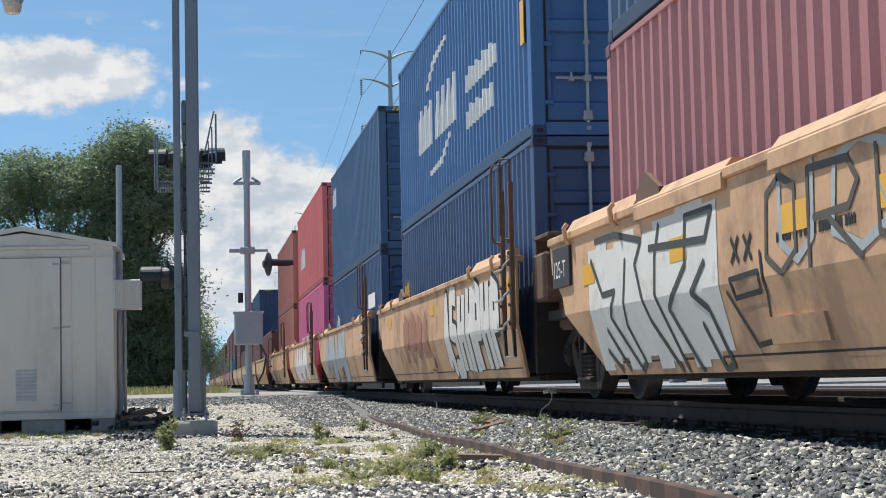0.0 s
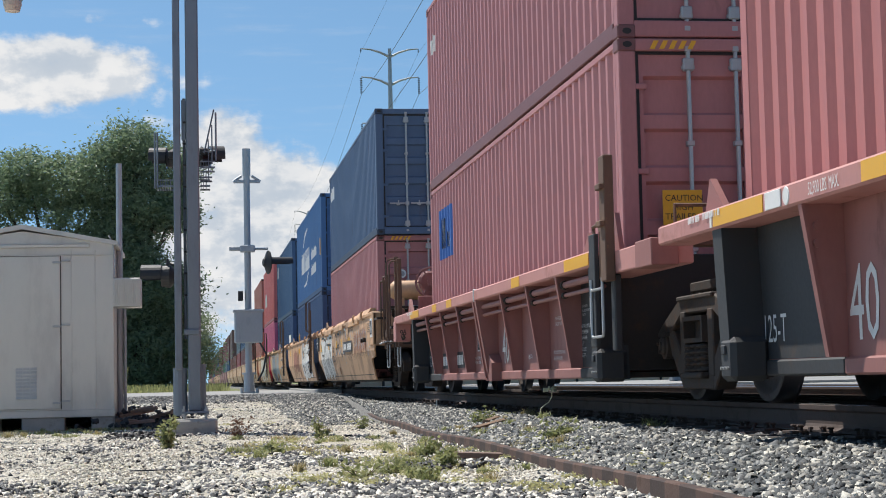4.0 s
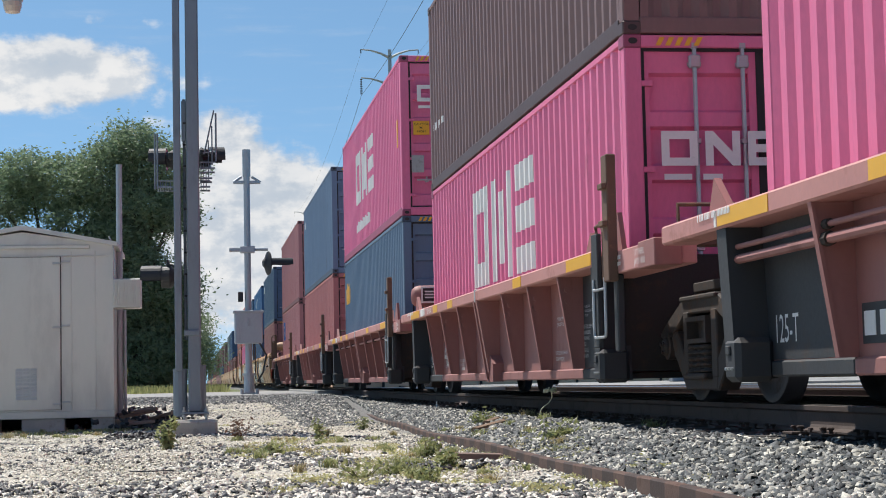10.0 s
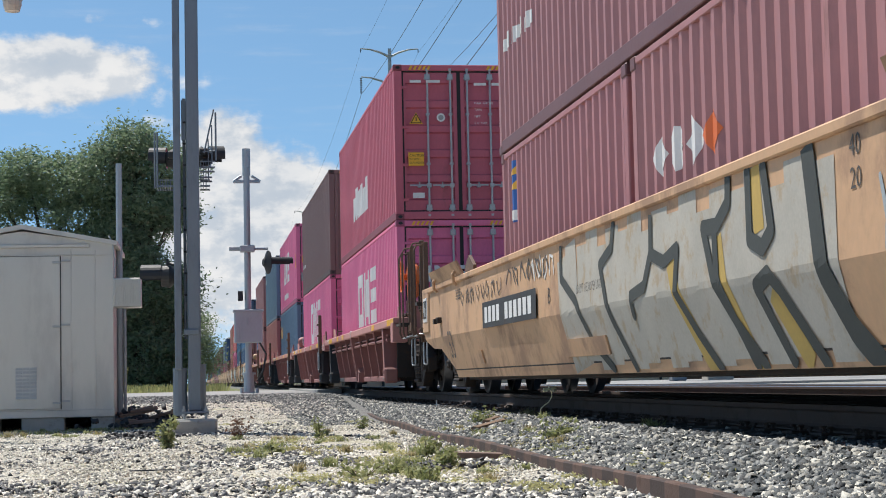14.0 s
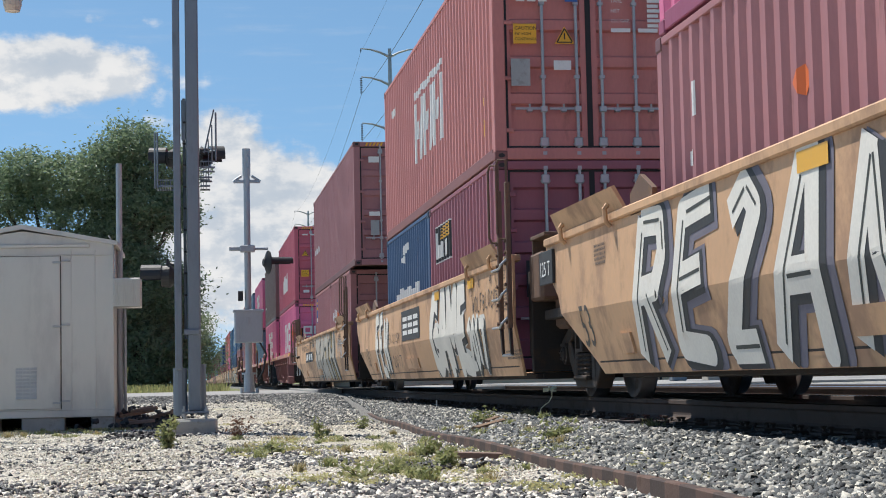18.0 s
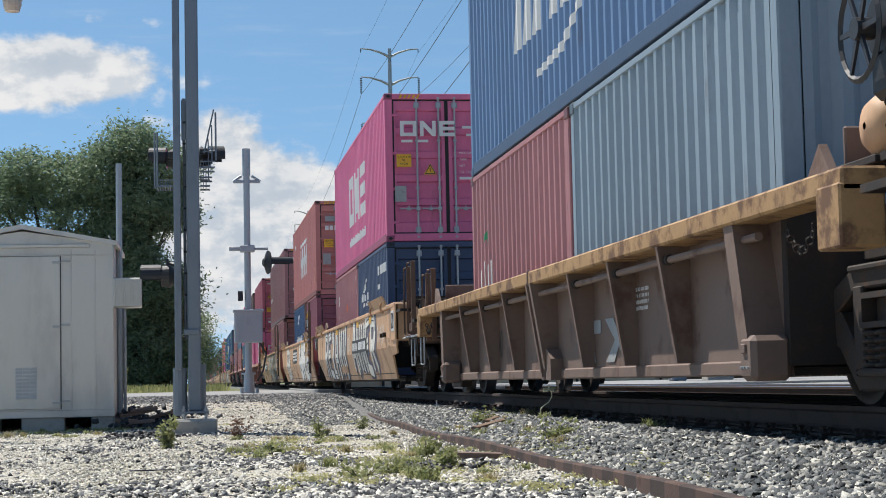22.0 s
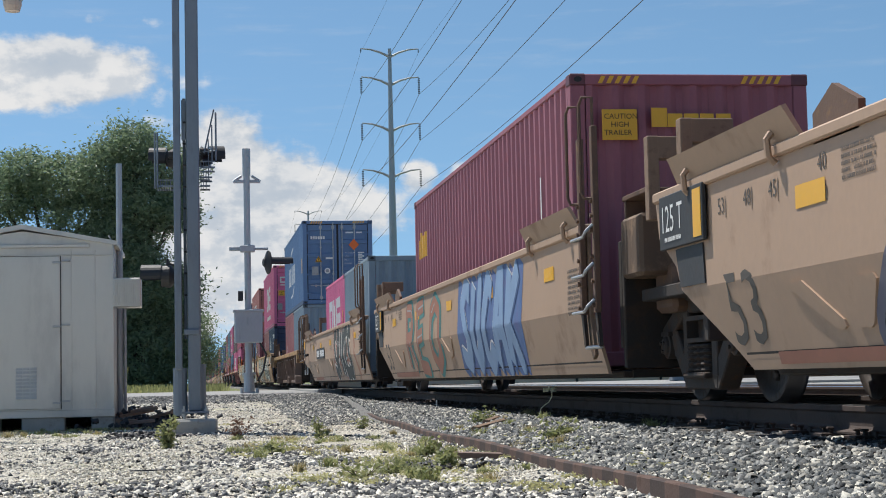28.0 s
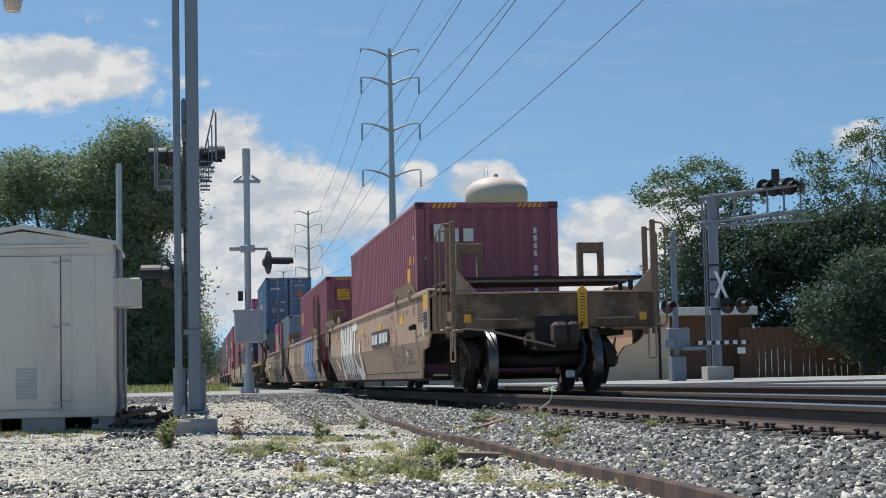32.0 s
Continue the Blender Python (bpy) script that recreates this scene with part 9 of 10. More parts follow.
def far_signals():
    """The crossing's other side: a cantilever with a truss arm, and a lowered gate."""
    c = thing("cantilever_signal", "galvanized truss cantilever with flasher heads over the road", "signal", pose(19.25, 62, -0.03))
    part("mast", Geo().tube((0, 0, 0), (0, 0, 6.95), 0.19, n=14), MASTGREY, c)
    part("footing", Geo().cbox(-0.5, -0.4, -0.1, 0.5, 0.4, 0.5, 0.03), CONCRETE, c)
    for z in (5.9, 6.85):
        for o in (Vector((-0.18, -0.18, 0)), Vector((0.18, 0.18, 0))):
            part("truss_chord", Geo().tube(Vector((-0.3, 0.3, z)) + o, Vector((2.9, -1.6, z + 0.25)) + o, 0.06, n=8), MASTGREY, c)
    for i in range(7):
        t = i / 6
        q = Vector((-0.3, 0.3, 5.9)).lerp(Vector((2.9, -1.6, 6.15)), t)
        part("truss_post", Geo().tube(q, q + Vector((0, 0, 0.95)), 0.04, n=6), MASTGREY, c)
    part("walkway", Geo().prism([(-0.4, 0.35), (3.2, -1.85), (3.35, -1.5), (-0.2, 0.75)], 2, 5.78, 5.84), MASTGREY, c)
    for x, y, f in ((1.75, -0.9, 10), (2.1, -0.9, 190), (2.55, -1.4, 10), (2.95, -1.5, 250), (2.4, -1.1, 120)):
        head(c, x, y, 7.1, f, r=0.33, hood=0.45)
    part("number_sign", Geo().cbox(1.9, -1.4, 7.3, 2.2, -1.3, 7.75, 0.02), BLACKPAINT, c)
    for k in range(4):
        part("mast_band", Geo().tube((0, 0, 2.6 + k * 0.55), (0, 0, 2.68 + k * 0.55), 0.215, n=12), BLACKPAINT, c)
    part("crossbuck", Geo().prism([(-0.12, 3.05), (0.0, 3.05), (0.42, 4.05), (0.30, 4.05)], 1, -0.28, -0.25).prism([(0.30, 3.05), (0.42, 3.05), (0.0, 4.05), (-0.12, 4.05)], 1, -0.31, -0.285), WHITEP, c, "white crossbuck boards")
    for x in (0.35, 0.95):
        head(c, x, -0.35, 2.75, 15, r=0.3)
    part("ladder", Geo().tube((-0.28, 0, 0.5), (-0.28, 0, 6.5), 0.03).tube((-0.28, 0.3, 0.5), (-0.28, 0.3, 6.5), 0.03), MASTGREY, c)
    s = thing("crossing_gate", "lowered crossing gate with a red and white striped arm", "gate", pose(17.55, 61.5, -0.03))
    part("post", Geo().tube((0, 0, 0), (0, 0, 5.35), 0.11, n=12), MASTGREY, s)
    part("base", Geo().cbox(-0.25, -0.25, 0, 0.3, 0.25, 0.9, 0.03), MASTGREY, s)
    part("mechanism", Geo().cbox(-0.35, -0.3, 1.15, 0.45, 0.2, 1.95, 0.04), MASTGREY, s)
    part("counterweight", Geo().cbox(-0.55, -0.5, 1.2, -0.2, -0.3, 1.55, 0.03).cbox(0.1, -0.55, 1.1, 1.0, -0.4, 1.25, 0.02), MASTGREY, s)
    for i in range(13):
        part("arm_segment", Geo().cbox(0.55 + i * 0.165, -0.45, 1.30, 0.55 + (i + 1) * 0.165, -0.41, 1.44, 0.004), WHITEP if i % 2 else BLACKP, s)
    part("arm_sign", Geo().cbox(2.2, -0.46, 0.95, 2.5, -0.42, 1.18, 0.01), WHITEP, s)
    for x in (0.95, 1.9):
        part("arm_light", Geo().tube((x, -0.43, 1.44), (x, -0.43, 1.58), 0.05, n=8), BLACKPAINT, s)
    head(s, -0.35, -0.2, 2.75, 20, r=0.28)
    part("bell", Geo().cbox(-0.25, -0.15, 4.85, 0.25, 0.15, 4.95, 0.02).tube((0, 0, 5.35), (0, 0, 5.5), 0.16, 0.1, n=10), MASTGREY, s)


far_signals()


def buildings():
    CREAM = material("cream_block_wall", (0.80, 0.60, 0.42), 0.85, 0, 0.15, 0.5, 20, 0.08, (0.48, 0.36, 0.25), 0.4, 0.55)
    FENCE = material("brown_board_fence", (0.16, 0.085, 0.055), 0.85, 0, 0.3, 1.0, 25, 0.15, (0.13, 0.085, 0.06), 0.5, 0.5, stretch=(1, 1, 0.2))
    b = thing("low_building", "low cream-walled building with a flat white roof edge", "building", pose(0, 76, -0.1))
    part("wall", Geo().box(6, 0, 0, 21.4, 14, 2.95), CREAM, b)
    part("roof", Geo().cbox(5.7, -0.35, 2.95, 25.5, 14.3, 3.35, 0.03), ALU, b)
    for x in (8.2, 12.6, 17.0, 20.9):
        part("downpipe", Geo().tube((x, -0.06, 0), (x, -0.06, 2.95), 0.06, n=8), BLACKPAINT, b)
    part("wall", Geo().box(21.4, 0.6, 0, 25.5, 14, 2.95), FENCE, b)
    f = thing("board_fence", "weathered brown board fence in the shade of trees", "fence", pose(0, 75.4, -0.1))
    for i in range(36):
        part("board", cached(("board",), lambda: Geo().cbox(0, 0, 0, 0.285, 0.03, 2.35, 0.008), FENCE), None, f, at=pose(24.5 + i * 0.3, 0, 0.02 * math.sin(i * 2.3)))
    for i in range(5):
        part("fence_post", Geo().cbox(24.5 + i * 2.6, 0.03, 0, 24.62 + i * 2.6, 0.15, 2.2, 0.01), FENCE, f)
    w = thing("water_tower", "pale pink water tower tank above the roofs", "water tower", pose(80, 450, -0.3))
    TANK = material("pale_tank_paint", (0.60, 0.50, 0.44), 0.6, 0, 0.1, 0.1, 2, 0.02, (0.5, 0.42, 0.38), 0.3, 0.5)
    prof = [(44, 0.1), (44.2, 3), (45.5, 6.5), (47.5, 8.3), (49.8, 8.45), (51.4, 7.9), (52.8, 6.2), (53.9, 3.5), (54.3, 0.1)]
    part("tank", Geo().lathe(prof, 2, (0, 0, 0), 32), TANK, w, smooth=True)
    part("shaft", Geo().tube((0, 0, 0), (0, 0, 45), 2.6, 2.2, n=20), TANK, w)
    part("vent", Geo().tube((0, 0, 54.2), (0, 0, 55.0), 0.6, n=10).tube((-3.2, 0, 53.6), (-3.2, 0, 56.6), 0.08).tube((-2.2, 0, 53.9), (-2.2, 0, 56.2), 0.08), GALV, w)


buildings()


def pylon(x, y, z, h=29.7, arms=True):
    t = thing("power_pole", "tall grey steel transmission pole with curved arms", "power pole", pose(x, y, z), group="power line poles")
    part("shaft", Geo().tube((0, 0, 0), (0, 0, h), 0.48, 0.15, n=12), GALV, t)
    for k, dz in enumerate((0.0, 2.55, 6.7, 10.85)):
        for s in (-1, 1):
            zt = h - dz
            pts = [(0, 0, zt - 0.75), (s * 0.8, 0, zt - 0.35), (s * 1.7, 0, zt - 0.08), (s * 2.58, 0, zt)]
            a = Geo()
            for (p, q, r0, r1) in zip(pts, pts[1:], (0.13, 0.10, 0.075), (0.10, 0.075, 0.05)):
                a.tube(p, q, r0, r1, n=6)
            part("arm", a, GALV, t)
            if k:
                ins = Geo()
                for i in range(9):
                    ins.tube((s * 2.58, 0, zt - 0.12 - i * 0.16), (s * 2.58, 0, zt - 0.2 - i * 0.16), 0.10, n=6)
                part("insulator", ins, BLACKPAINT, t)
            else:
                part("insulator", Geo().tube((s * 2.58, 0, zt), (s * 2.58, 0, zt - 0.35), 0.04, n=6), BLACKPAINT, t)
    return t


POLES = [(13.0, -30, 0.0), (17.3, 150, 0.0), (21.6, 330, 3.5), (26.0, 515, 4.0)]
for x, y, z in POLES[1:]:
    pylon(x, y, z)
pylon(*POLES[0])
WIRE = material("aluminium_conductor", (0.06, 0.06, 0.065), 0.5, 0.4, 0.1, 1, 5, 0.0)
for (x0, y0, z0), (x1, y1, z1) in zip(POLES, POLES[1:]):
    for k, dz in enumerate((0.35, 4.1, 8.25, 12.4)):
        for s in (-2.58, 2.58):
            g = Geo()
            pts = []
            for i in range(25):
                t = i / 24
                pts.append((x0 + (x1 - x0) * t + s, y0 + (y1 - y0) * t, 29.7 - dz + z0 + (z1 - z0) * t - (2.6, 3.6, 2.8, 2.1)[k] * 4 * t * (1 - t)))
            g.path(pts, 0.019 if k else 0.009, 5)
            solo("power_line", g, WIRE, "overhead power line wire between steel poles", "wire", group="overhead wires")

lp = thing("street_lamp", "grey street lamp head on an arm above the cabinet", "street lamp", pose(-2.48, 24, -0.45))
part("lens", Geo().lathe([(5.86, 0.01), (5.88, 0.10), (5.96, 0.125), (6.02, 0.13)], 2, (0, 0, 0), 16), material("lamp_glass", (0.55, 0.45, 0.38), 0.3, 0, 0.1, 4, 20, 0.0), lp)
part("head", Geo().lathe([(6.02, 0.13), (6.06, 0.15), (6.16, 0.14), (6.3, 0.09), (6.3, 0.01)], 2, (0, 0, 0), 16), GALV, lp)
part("arm", Geo().path([(0, 0, 6.28), (-0.5, 0, 6.4), (-1.6, 0.3, 6.45)], 0.035, 8), GALV, lp)
part("pole", Geo().tube((-1.6, 0.3, 0), (-1.6, 0.3, 6.6), 0.09, n=10), GALV, lp)

# ---- plants ----


def leaf_material(name, color, light):
    mat = bpy.data.materials.new(name)
    mat.use_nodes = True
    g = Nodes(mat.node_tree)
    rnd = g.n("ShaderNodeNewGeometry").outputs["Random Per Island"]
    co = g.n("ShaderNodeTexCoord").outputs["Object"]
    col = g.mix(g.m("MULTIPLY", g.m("ADD", rnd, g.noise(co, 0.6)), 0.55), (*color, 1), (*light, 1))
    bs, tr, mx, out = g.n("ShaderNodeBsdfPrincipled"), g.n("ShaderNodeBsdfTranslucent"), g.n("ShaderNodeMixShader"), g.n("ShaderNodeOutputMaterial")
    g.put(bs, "Base Color", col)
    bs.inputs["Roughness"].default_value = 0.55
    g.put(tr, "Color", col)
    mx.inputs[0].default_value = 0.45
    g.t.links.new(bs.outputs[0], mx.inputs[1])
    g.t.links.new(tr.outputs[0], mx.inputs[2])
    g.t.links.new(mx.outputs[0], out.inputs[0])
    return mat


LEAF = leaf_material("broad_leaf", (0.11, 0.165, 0.115), (0.30, 0.38, 0.21))
LEAF3 = leaf_material("dark_leaf", (0.045, 0.08, 0.055), (0.10, 0.155, 0.09))
LEAF2 = leaf_material("light_leaf", (0.06, 0.10, 0.05), (0.15, 0.22, 0.10))
WEED = leaf_material("weed_leaf", (0.16, 0.20, 0.07), (0.40, 0.40, 0.19))
DRYG = leaf_material("dry_grass", (0.26, 0.22, 0.11), (0.44, 0.38, 0.20))
STRAW = material("bleached_straw", (0.72, 0.70, 0.52), 0.8, 0, 0.2, 20, 60, 0.05)
REDW = leaf_material("withered_leaf", (0.10, 0.05, 0.035), (0.20, 0.12, 0.08))
BARK = material("bark", (0.10, 0.08, 0.062), 0.9, 0, 0.4, 6, 40, 0.4, (0.05, 0.04, 0.032), 0.5, 0.5, stretch=(1, 1, 0.25))


def quads(name, v, mat, parent, label=""):
    """v: n x 4 x 3 corner array."""
    n = len(v)
    me = bpy.data.meshes.new(name)
    me.vertices.add(n * 4)
    me.vertices.foreach_set("co", v.reshape(-1))
    me.loops.add(n * 4)
    me.loops.foreach_set("vertex_index", np.arange(n * 4))
    me.polygons.add(n)
    me.polygons.foreach_set("loop_start", np.arange(n) * 4)
    me.update(calc_edges=True)
    me.materials.append(mat)
    ob = new(name, me)
    if parent:
        ob.parent = parent
    if label:
        ob["label"] = label
    return ob


def leaf_quads(c, size, r):
    n = len(c)
    a = r.normal(0, 1, (n, 3))
    a[:, 2] *= 0.6
    a /= np.linalg.norm(a, axis=1)[:, None]
    b = np.cross(a, r.normal(0, 1, (n, 3)))
    b /= np.linalg.norm(b, axis=1)[:, None]
    s = size[:, None]
    return np.stack([c - a * s, c - b * s * 0.42 + a * s * 0.1, c + a * s, c + b * s * 0.42 + a * s * 0.1], 1)


def tree(x, y, blobs, seed, label, leaf, n=14000, size=0.2, trunk_r=0.28, airy=0.0, z0=-0.15):
    """blobs: ellipsoids (x, y, z, rx, ry, rz) of the crown, from the trunk's foot."""
    r = np.random.RandomState(seed)
    t = thing("tree", label, "tree", pose(x, y, z0))
    top = max(b[2] for b in blobs)
    g = Geo().tube((0, 0, 0), (0.1, 0, top * 0.35), trunk_r, trunk_r * 0.75, n=9).tube((0.1, 0, top * 0.35), (-0.05, 0.1, top * 0.75), trunk_r * 0.75, trunk_r * 0.35, n=8)
    part("trunk", g, BARK, t)
    vol = np.array([b[3] * b[4] * b[5] for b in blobs]) ** 0.75
    pts = []
    for b, k in zip(blobs, vol / vol.sum()):
        limb = Geo()
        p0 = Vector((0.05, 0, top * 0.3 + 0.1 * b[2]))
        p1 = Vector((b[0] * 0.6, b[1] * 0.6, p0.z + (b[2] - p0.z) * 0.6))
        p2 = Vector((b[0], b[1], b[2]))
        limb.tube(p0, p1, trunk_r * 0.45, trunk_r * 0.28, n=6).tube(p1, p2, trunk_r * 0.28, trunk_r * 0.1, n=6)
        per = 70 if airy else 60
        m = max(6, int(k * n / per))
        d = r.normal(0, 1, (m, 3))
        d /= np.linalg.norm(d, axis=1)[:, None]
        rad = r.uniform(0.45, 1.04, m) ** 0.6
        cl = d * rad[:, None] * np.array(b[3:6]) + np.array(b[:3])
        for q in cl[: 10 if airy < 0.5 else 26]:
            limb.tube(p2 if r.uniform() > 0.4 else p1, q, trunk_r * 0.09, 0.012, n=4)
        part("limb", limb, BARK, t)
        for q in cl:
            w = r.uniform(0.42, 0.85) * (1 - 0.5 * airy)
            pts.append(q + r.normal(0, 1, (int(per * (1 - 0.5 * airy)), 3)) * w * np.array([0.62, 0.62, 0.36 if airy else 0.34]))
    c = np.concatenate(pts)
    quads("crown", leaf_quads(c, r.uniform(size * 0.6, size * 1.25, len(c)), r), leaf, t)
    return t


# the dark mass beyond the cabinet
tree(-6.6, 82, [(0.4, 0, 9.9, 1.7, 2.2, 1.3), (-1.2, 0.3, 10.5, 1.2, 2.0, 1.0), (-2.3, 0.5, 9.2, 1.4, 2.3, 1.3), (-4.6, 0.2, 6.6, 1.8, 2.3, 1.5), (1.5, -0.4, 8.0, 1.9, 2.2, 1.6), (-1.4, -0.6, 6.3, 2.4, 2.2, 1.4), (0.9, 0.5, 5.2, 2.6, 2.6, 1.7), (1.0, 0.3, 2.2, 5.5, 3.0, 2.6), (-4.2, 0.4, 3.4, 3.0, 2.8, 2.6)], 1, "large broad-leaved tree with a dense dark crown", LEAF, 110000, 0.105)
tree(-2.6, 80, [(-0.3, 0, 11.3, 1.3, 1.7, 1.2), (1.1, 0.3, 10.4, 1.5, 1.9, 1.1), (-1.7, 0.2, 10.2, 1.3, 1.8, 1.2), (0.2, 0.4, 8.6, 1.9, 2.2, 1.2), (1.5, -0.2, 8.3, 0.9, 1.4, 0.9), (-0.9, 0.2, 6.6, 1.7, 2.0, 1.3), (0.0, 0.4, 4.8, 2.0, 2.2, 1.9), (1.6, 0, 4.6, 1.0, 1.6, 1.3), (-0.2, 0, 1.6, 2.7, 2.2, 2.0), (0.6, 1.5, 2.9, 2.1, 2.0, 2.0)], 2, "tall tree rising over the cabinet, leaves sunlit on top", LEAF, 110000, 0.098)
tree(-10.5, 84, [(0, 0, 6.4, 2.6, 3.0, 2.0), (1.0, 0, 3.4, 3.5, 3.0, 2.8), (-3, 0, 4.5, 3.4, 3, 3.0)], 3, "broad tree at the edge of the dark grove", LEAF, 34000, 0.12)
tree(0.1, 96, [(0.0, 0, 3.6, 0.45, 0.8, 0.7), (0.1, 0, 1.9, 0.8, 1.2, 1.3)], 4, "slim young tree behind the signal masts", LEAF, 9000, 0.075, 0.10)
# airy trees across the tracks
tree(26.2, 86, [(-1.7, 0, 9.7, 1.9, 1.6, 1.2), (0.4, 0.3, 10.6, 1.6, 1.6, 1.1), (1.6, 0, 9.2, 1.5, 1.6, 1.3), (-0.2, 0, 7.6, 2.2, 1.8, 1.3)], 5, "airy tree with thin sunlit branches", LEAF2, 12000, 0.11, 0.16, airy=0.6)
tree(27.5, 84, [(-3.0, 0, 5.2, 1.8, 1.6, 1.6), (0.0, 0, 5.8, 2.6, 2.0, 2.2), (2.6, 0, 6.6, 2.4, 2.0, 2.0), (-0.5, 0, 3.2, 3.4, 2.0, 1.7)], 6, "dense green tree behind the fence", LEAF3, 40000, 0.12)
tree(33.3, 84, [(-1.6, 0, 10.0, 1.7, 1.5, 1.8), (1.4, 0, 11.3, 1.6, 1.5, 2.0), (3.6, 0, 10.4, 1.7, 1.6, 2.2), (0.3, 0, 8.0, 2.6, 2.0, 1.6)], 7, "tall loose tree with upright leafy shoots", LEAF2, 13000, 0.11, 0.18, airy=0.55)
tree(33.5, 82, [(-2.2, 0, 6.6, 2.2, 1.8, 1.8), (0.8, 0, 7.0, 2.6, 2.0, 2.0), (3.6, 0, 6.4, 2.4, 2.0, 2.4), (-0.5, 0, 4.0, 3.4, 2.0, 2.0), (3.0, 0, 2.6, 3.2, 2.0, 2.2), (-2.6, 0, 2.2, 2.6, 1.6, 1.5)], 8, "dense dark tree beside the tracks", LEAF3, 52000, 0.12)
tree(40, 84, [(0, 0, 7.5, 3.4, 2.6, 3.2), (0, 0, 3.2, 3.6, 2.6, 2.8)], 9, "broad tree at the end of the fence", LEAF3, 9000, 0.18)

tree(29.6, 73.4, [(-1.6, 0, 3.0, 1.3, 1.0, 1.4), (0.4, 0, 4.2, 1.7, 1.2, 1.7), (2.6, 0, 3.6, 1.9, 1.2, 2.4), (0.9, 0, 1.6, 1.6, 1.0, 1.4), (3.0, 0, 1.4, 1.4, 1.0, 1.4)], 12, "dark leafy growth in front of the fence", LEAF3, 26000, 0.11, 0.12)


def tuft(x, y, seed, h, w, n, mat, label, category="weed", name="weed_tuft"):
    """Blades leaning out of one root."""
    r = np.random.RandomState(seed)
    a = r.uniform(0, 6.283, n)
    lean = r.uniform(0.15, 0.9, n) * w
    hh = h * r.uniform(0.45, 1.0, n)
    bx, by = r.normal(0, w * 0.3, n), r.normal(0, w * 0.3, n)
    tip = np.stack([bx + np.cos(a) * lean, by + np.sin(a) * lean, hh], 1)
    mid = np.stack([bx + np.cos(a) * lean * 0.4, by + np.sin(a) * lean * 0.4, hh * 0.65], 1)
    root = np.stack([bx, by, np.full(n, -0.02)], 1)
    s = np.stack([-np.sin(a), np.cos(a), np.zeros(n)], 1) * 0.006 * (0.6 + h)
    v = np.concatenate([np.stack([root - s, root + s, mid + s, mid - s], 1), np.stack([mid - s * 1.2, mid + s * 1.2, tip + s * 0.2, tip - s * 0.2], 1)])
    ob = quads(name, v, mat, None)
    ob.matrix_basis = pose(x, y, ground_z(x, y))
    return tagged(ob, label, category, "weeds in the gravel")


def leafy(x, y, seed, h, w, n, mat, label, size=0.03):
    """A small upright weed with a stem and many leaves."""
    r = np.random.RandomState(seed)
    t = thing("weed", label, "weed", pose(x, y, ground_z(x, y)), "weeds in the gravel")
    stems = Geo()
    pts = []
    for k in range(5):
        a = r.uniform(0, 6.28)
        tipv = np.array([math.cos(a) * w * r.uniform(0.2, 1), math.sin(a) * w * r.uniform(0.2, 1), h * r.uniform(0.6, 1.0)])
        stems.tube((0, 0, -0.02), tuple(tipv), 0.006, 0.002, n=5)
        for i in range(n // 5):
            f = r.uniform(0.1, 1.0)
            pts.append(tipv * f + r.normal(0, 0.035, 3))
    part("stem", stems, BARK, t)
    quads("leaves", leaf_quads(np.array(pts), r.uniform(size * 0.6, size * 1.3, len(pts)), r), mat, t)
    return t


leafy(-0.31, 18.4, 1, 0.36, 0.11, 340, WEED, "small bushy green weed by the footing", 0.035)
leafy(0.47, 20.6, 2, 0.30, 0.26, 220, REDW, "withered reddish weed in the gravel", 0.025)
leafy(1.43, 20.3, 3, 0.26, 0.08, 160, WEED, "small green weed in the gravel", 0.03)
leafy(1.98, 14.9, 4, 0.15, 0.12, 200, WEED, "low green weed beside the rusted rail", 0.028)
leafy(1.86, 12.8, 5, 0.14, 0.12, 220, WEED, "low green weed in the gravel", 0.028)
leafy(1.36, 12.3, 6, 0.10, 0.25, 240, WEED, "spreading green weed in the gravel", 0.025)
leafy(1.12, 11.9, 7, 0.10, 0.2, 200, WEED, "spreading pale weed in the gravel", 0.025)
leafy(0.70, 16.3, 8, 0.10, 0.16, 160, WEED, "small spreading weed in the gravel", 0.03)
leafy(3.05, 14.6, 9, 0.14, 0.2, 260, WEED, "green weed in the ballast", 0.028)
leafy(3.2, 19.2, 10, 0.14, 0.25, 240, WEED, "green weed in the ballast", 0.03)
leafy(1.5, 11.3, 11, 0.10, 0.14, 160, WEED, "small green weed in the gravel", 0.025)
leafy(2.3, 24.0, 12, 0.16, 0.1, 120, WEED, "small weed leaning on the rusted rail", 0.03)
leafy(-2.6, 62, 13, 1.0, 0.35, 260, WEED, "tall green weed by the road", 0.09)
leafy(-3.4, 64, 14, 0.6, 0.5, 260, WEED, "bushy green weed by the road", 0.09)
rr = random.Random(12)
for k in range(77):
    cx, cy = ((1.35, 12.6), (2.0, 14.4), (3.05, 14.8), (3.15, 18.8), (0.7, 16.2), (-2.0, 24.5), (1.5, 20.0))[k % 7]
    tx, ty = cx + rr.gauss(0, 0.42), cy + rr.gauss(0, 1.1)
    tuft(tx, ty, 100 + k, rr.uniform(0.05, 0.11), rr.uniform(0.06, 0.14), 60, DRYG if k % 3 == 0 else WEED, "low grassy weeds growing in the gravel" if k % 3 else "dry yellowed grass in the gravel")
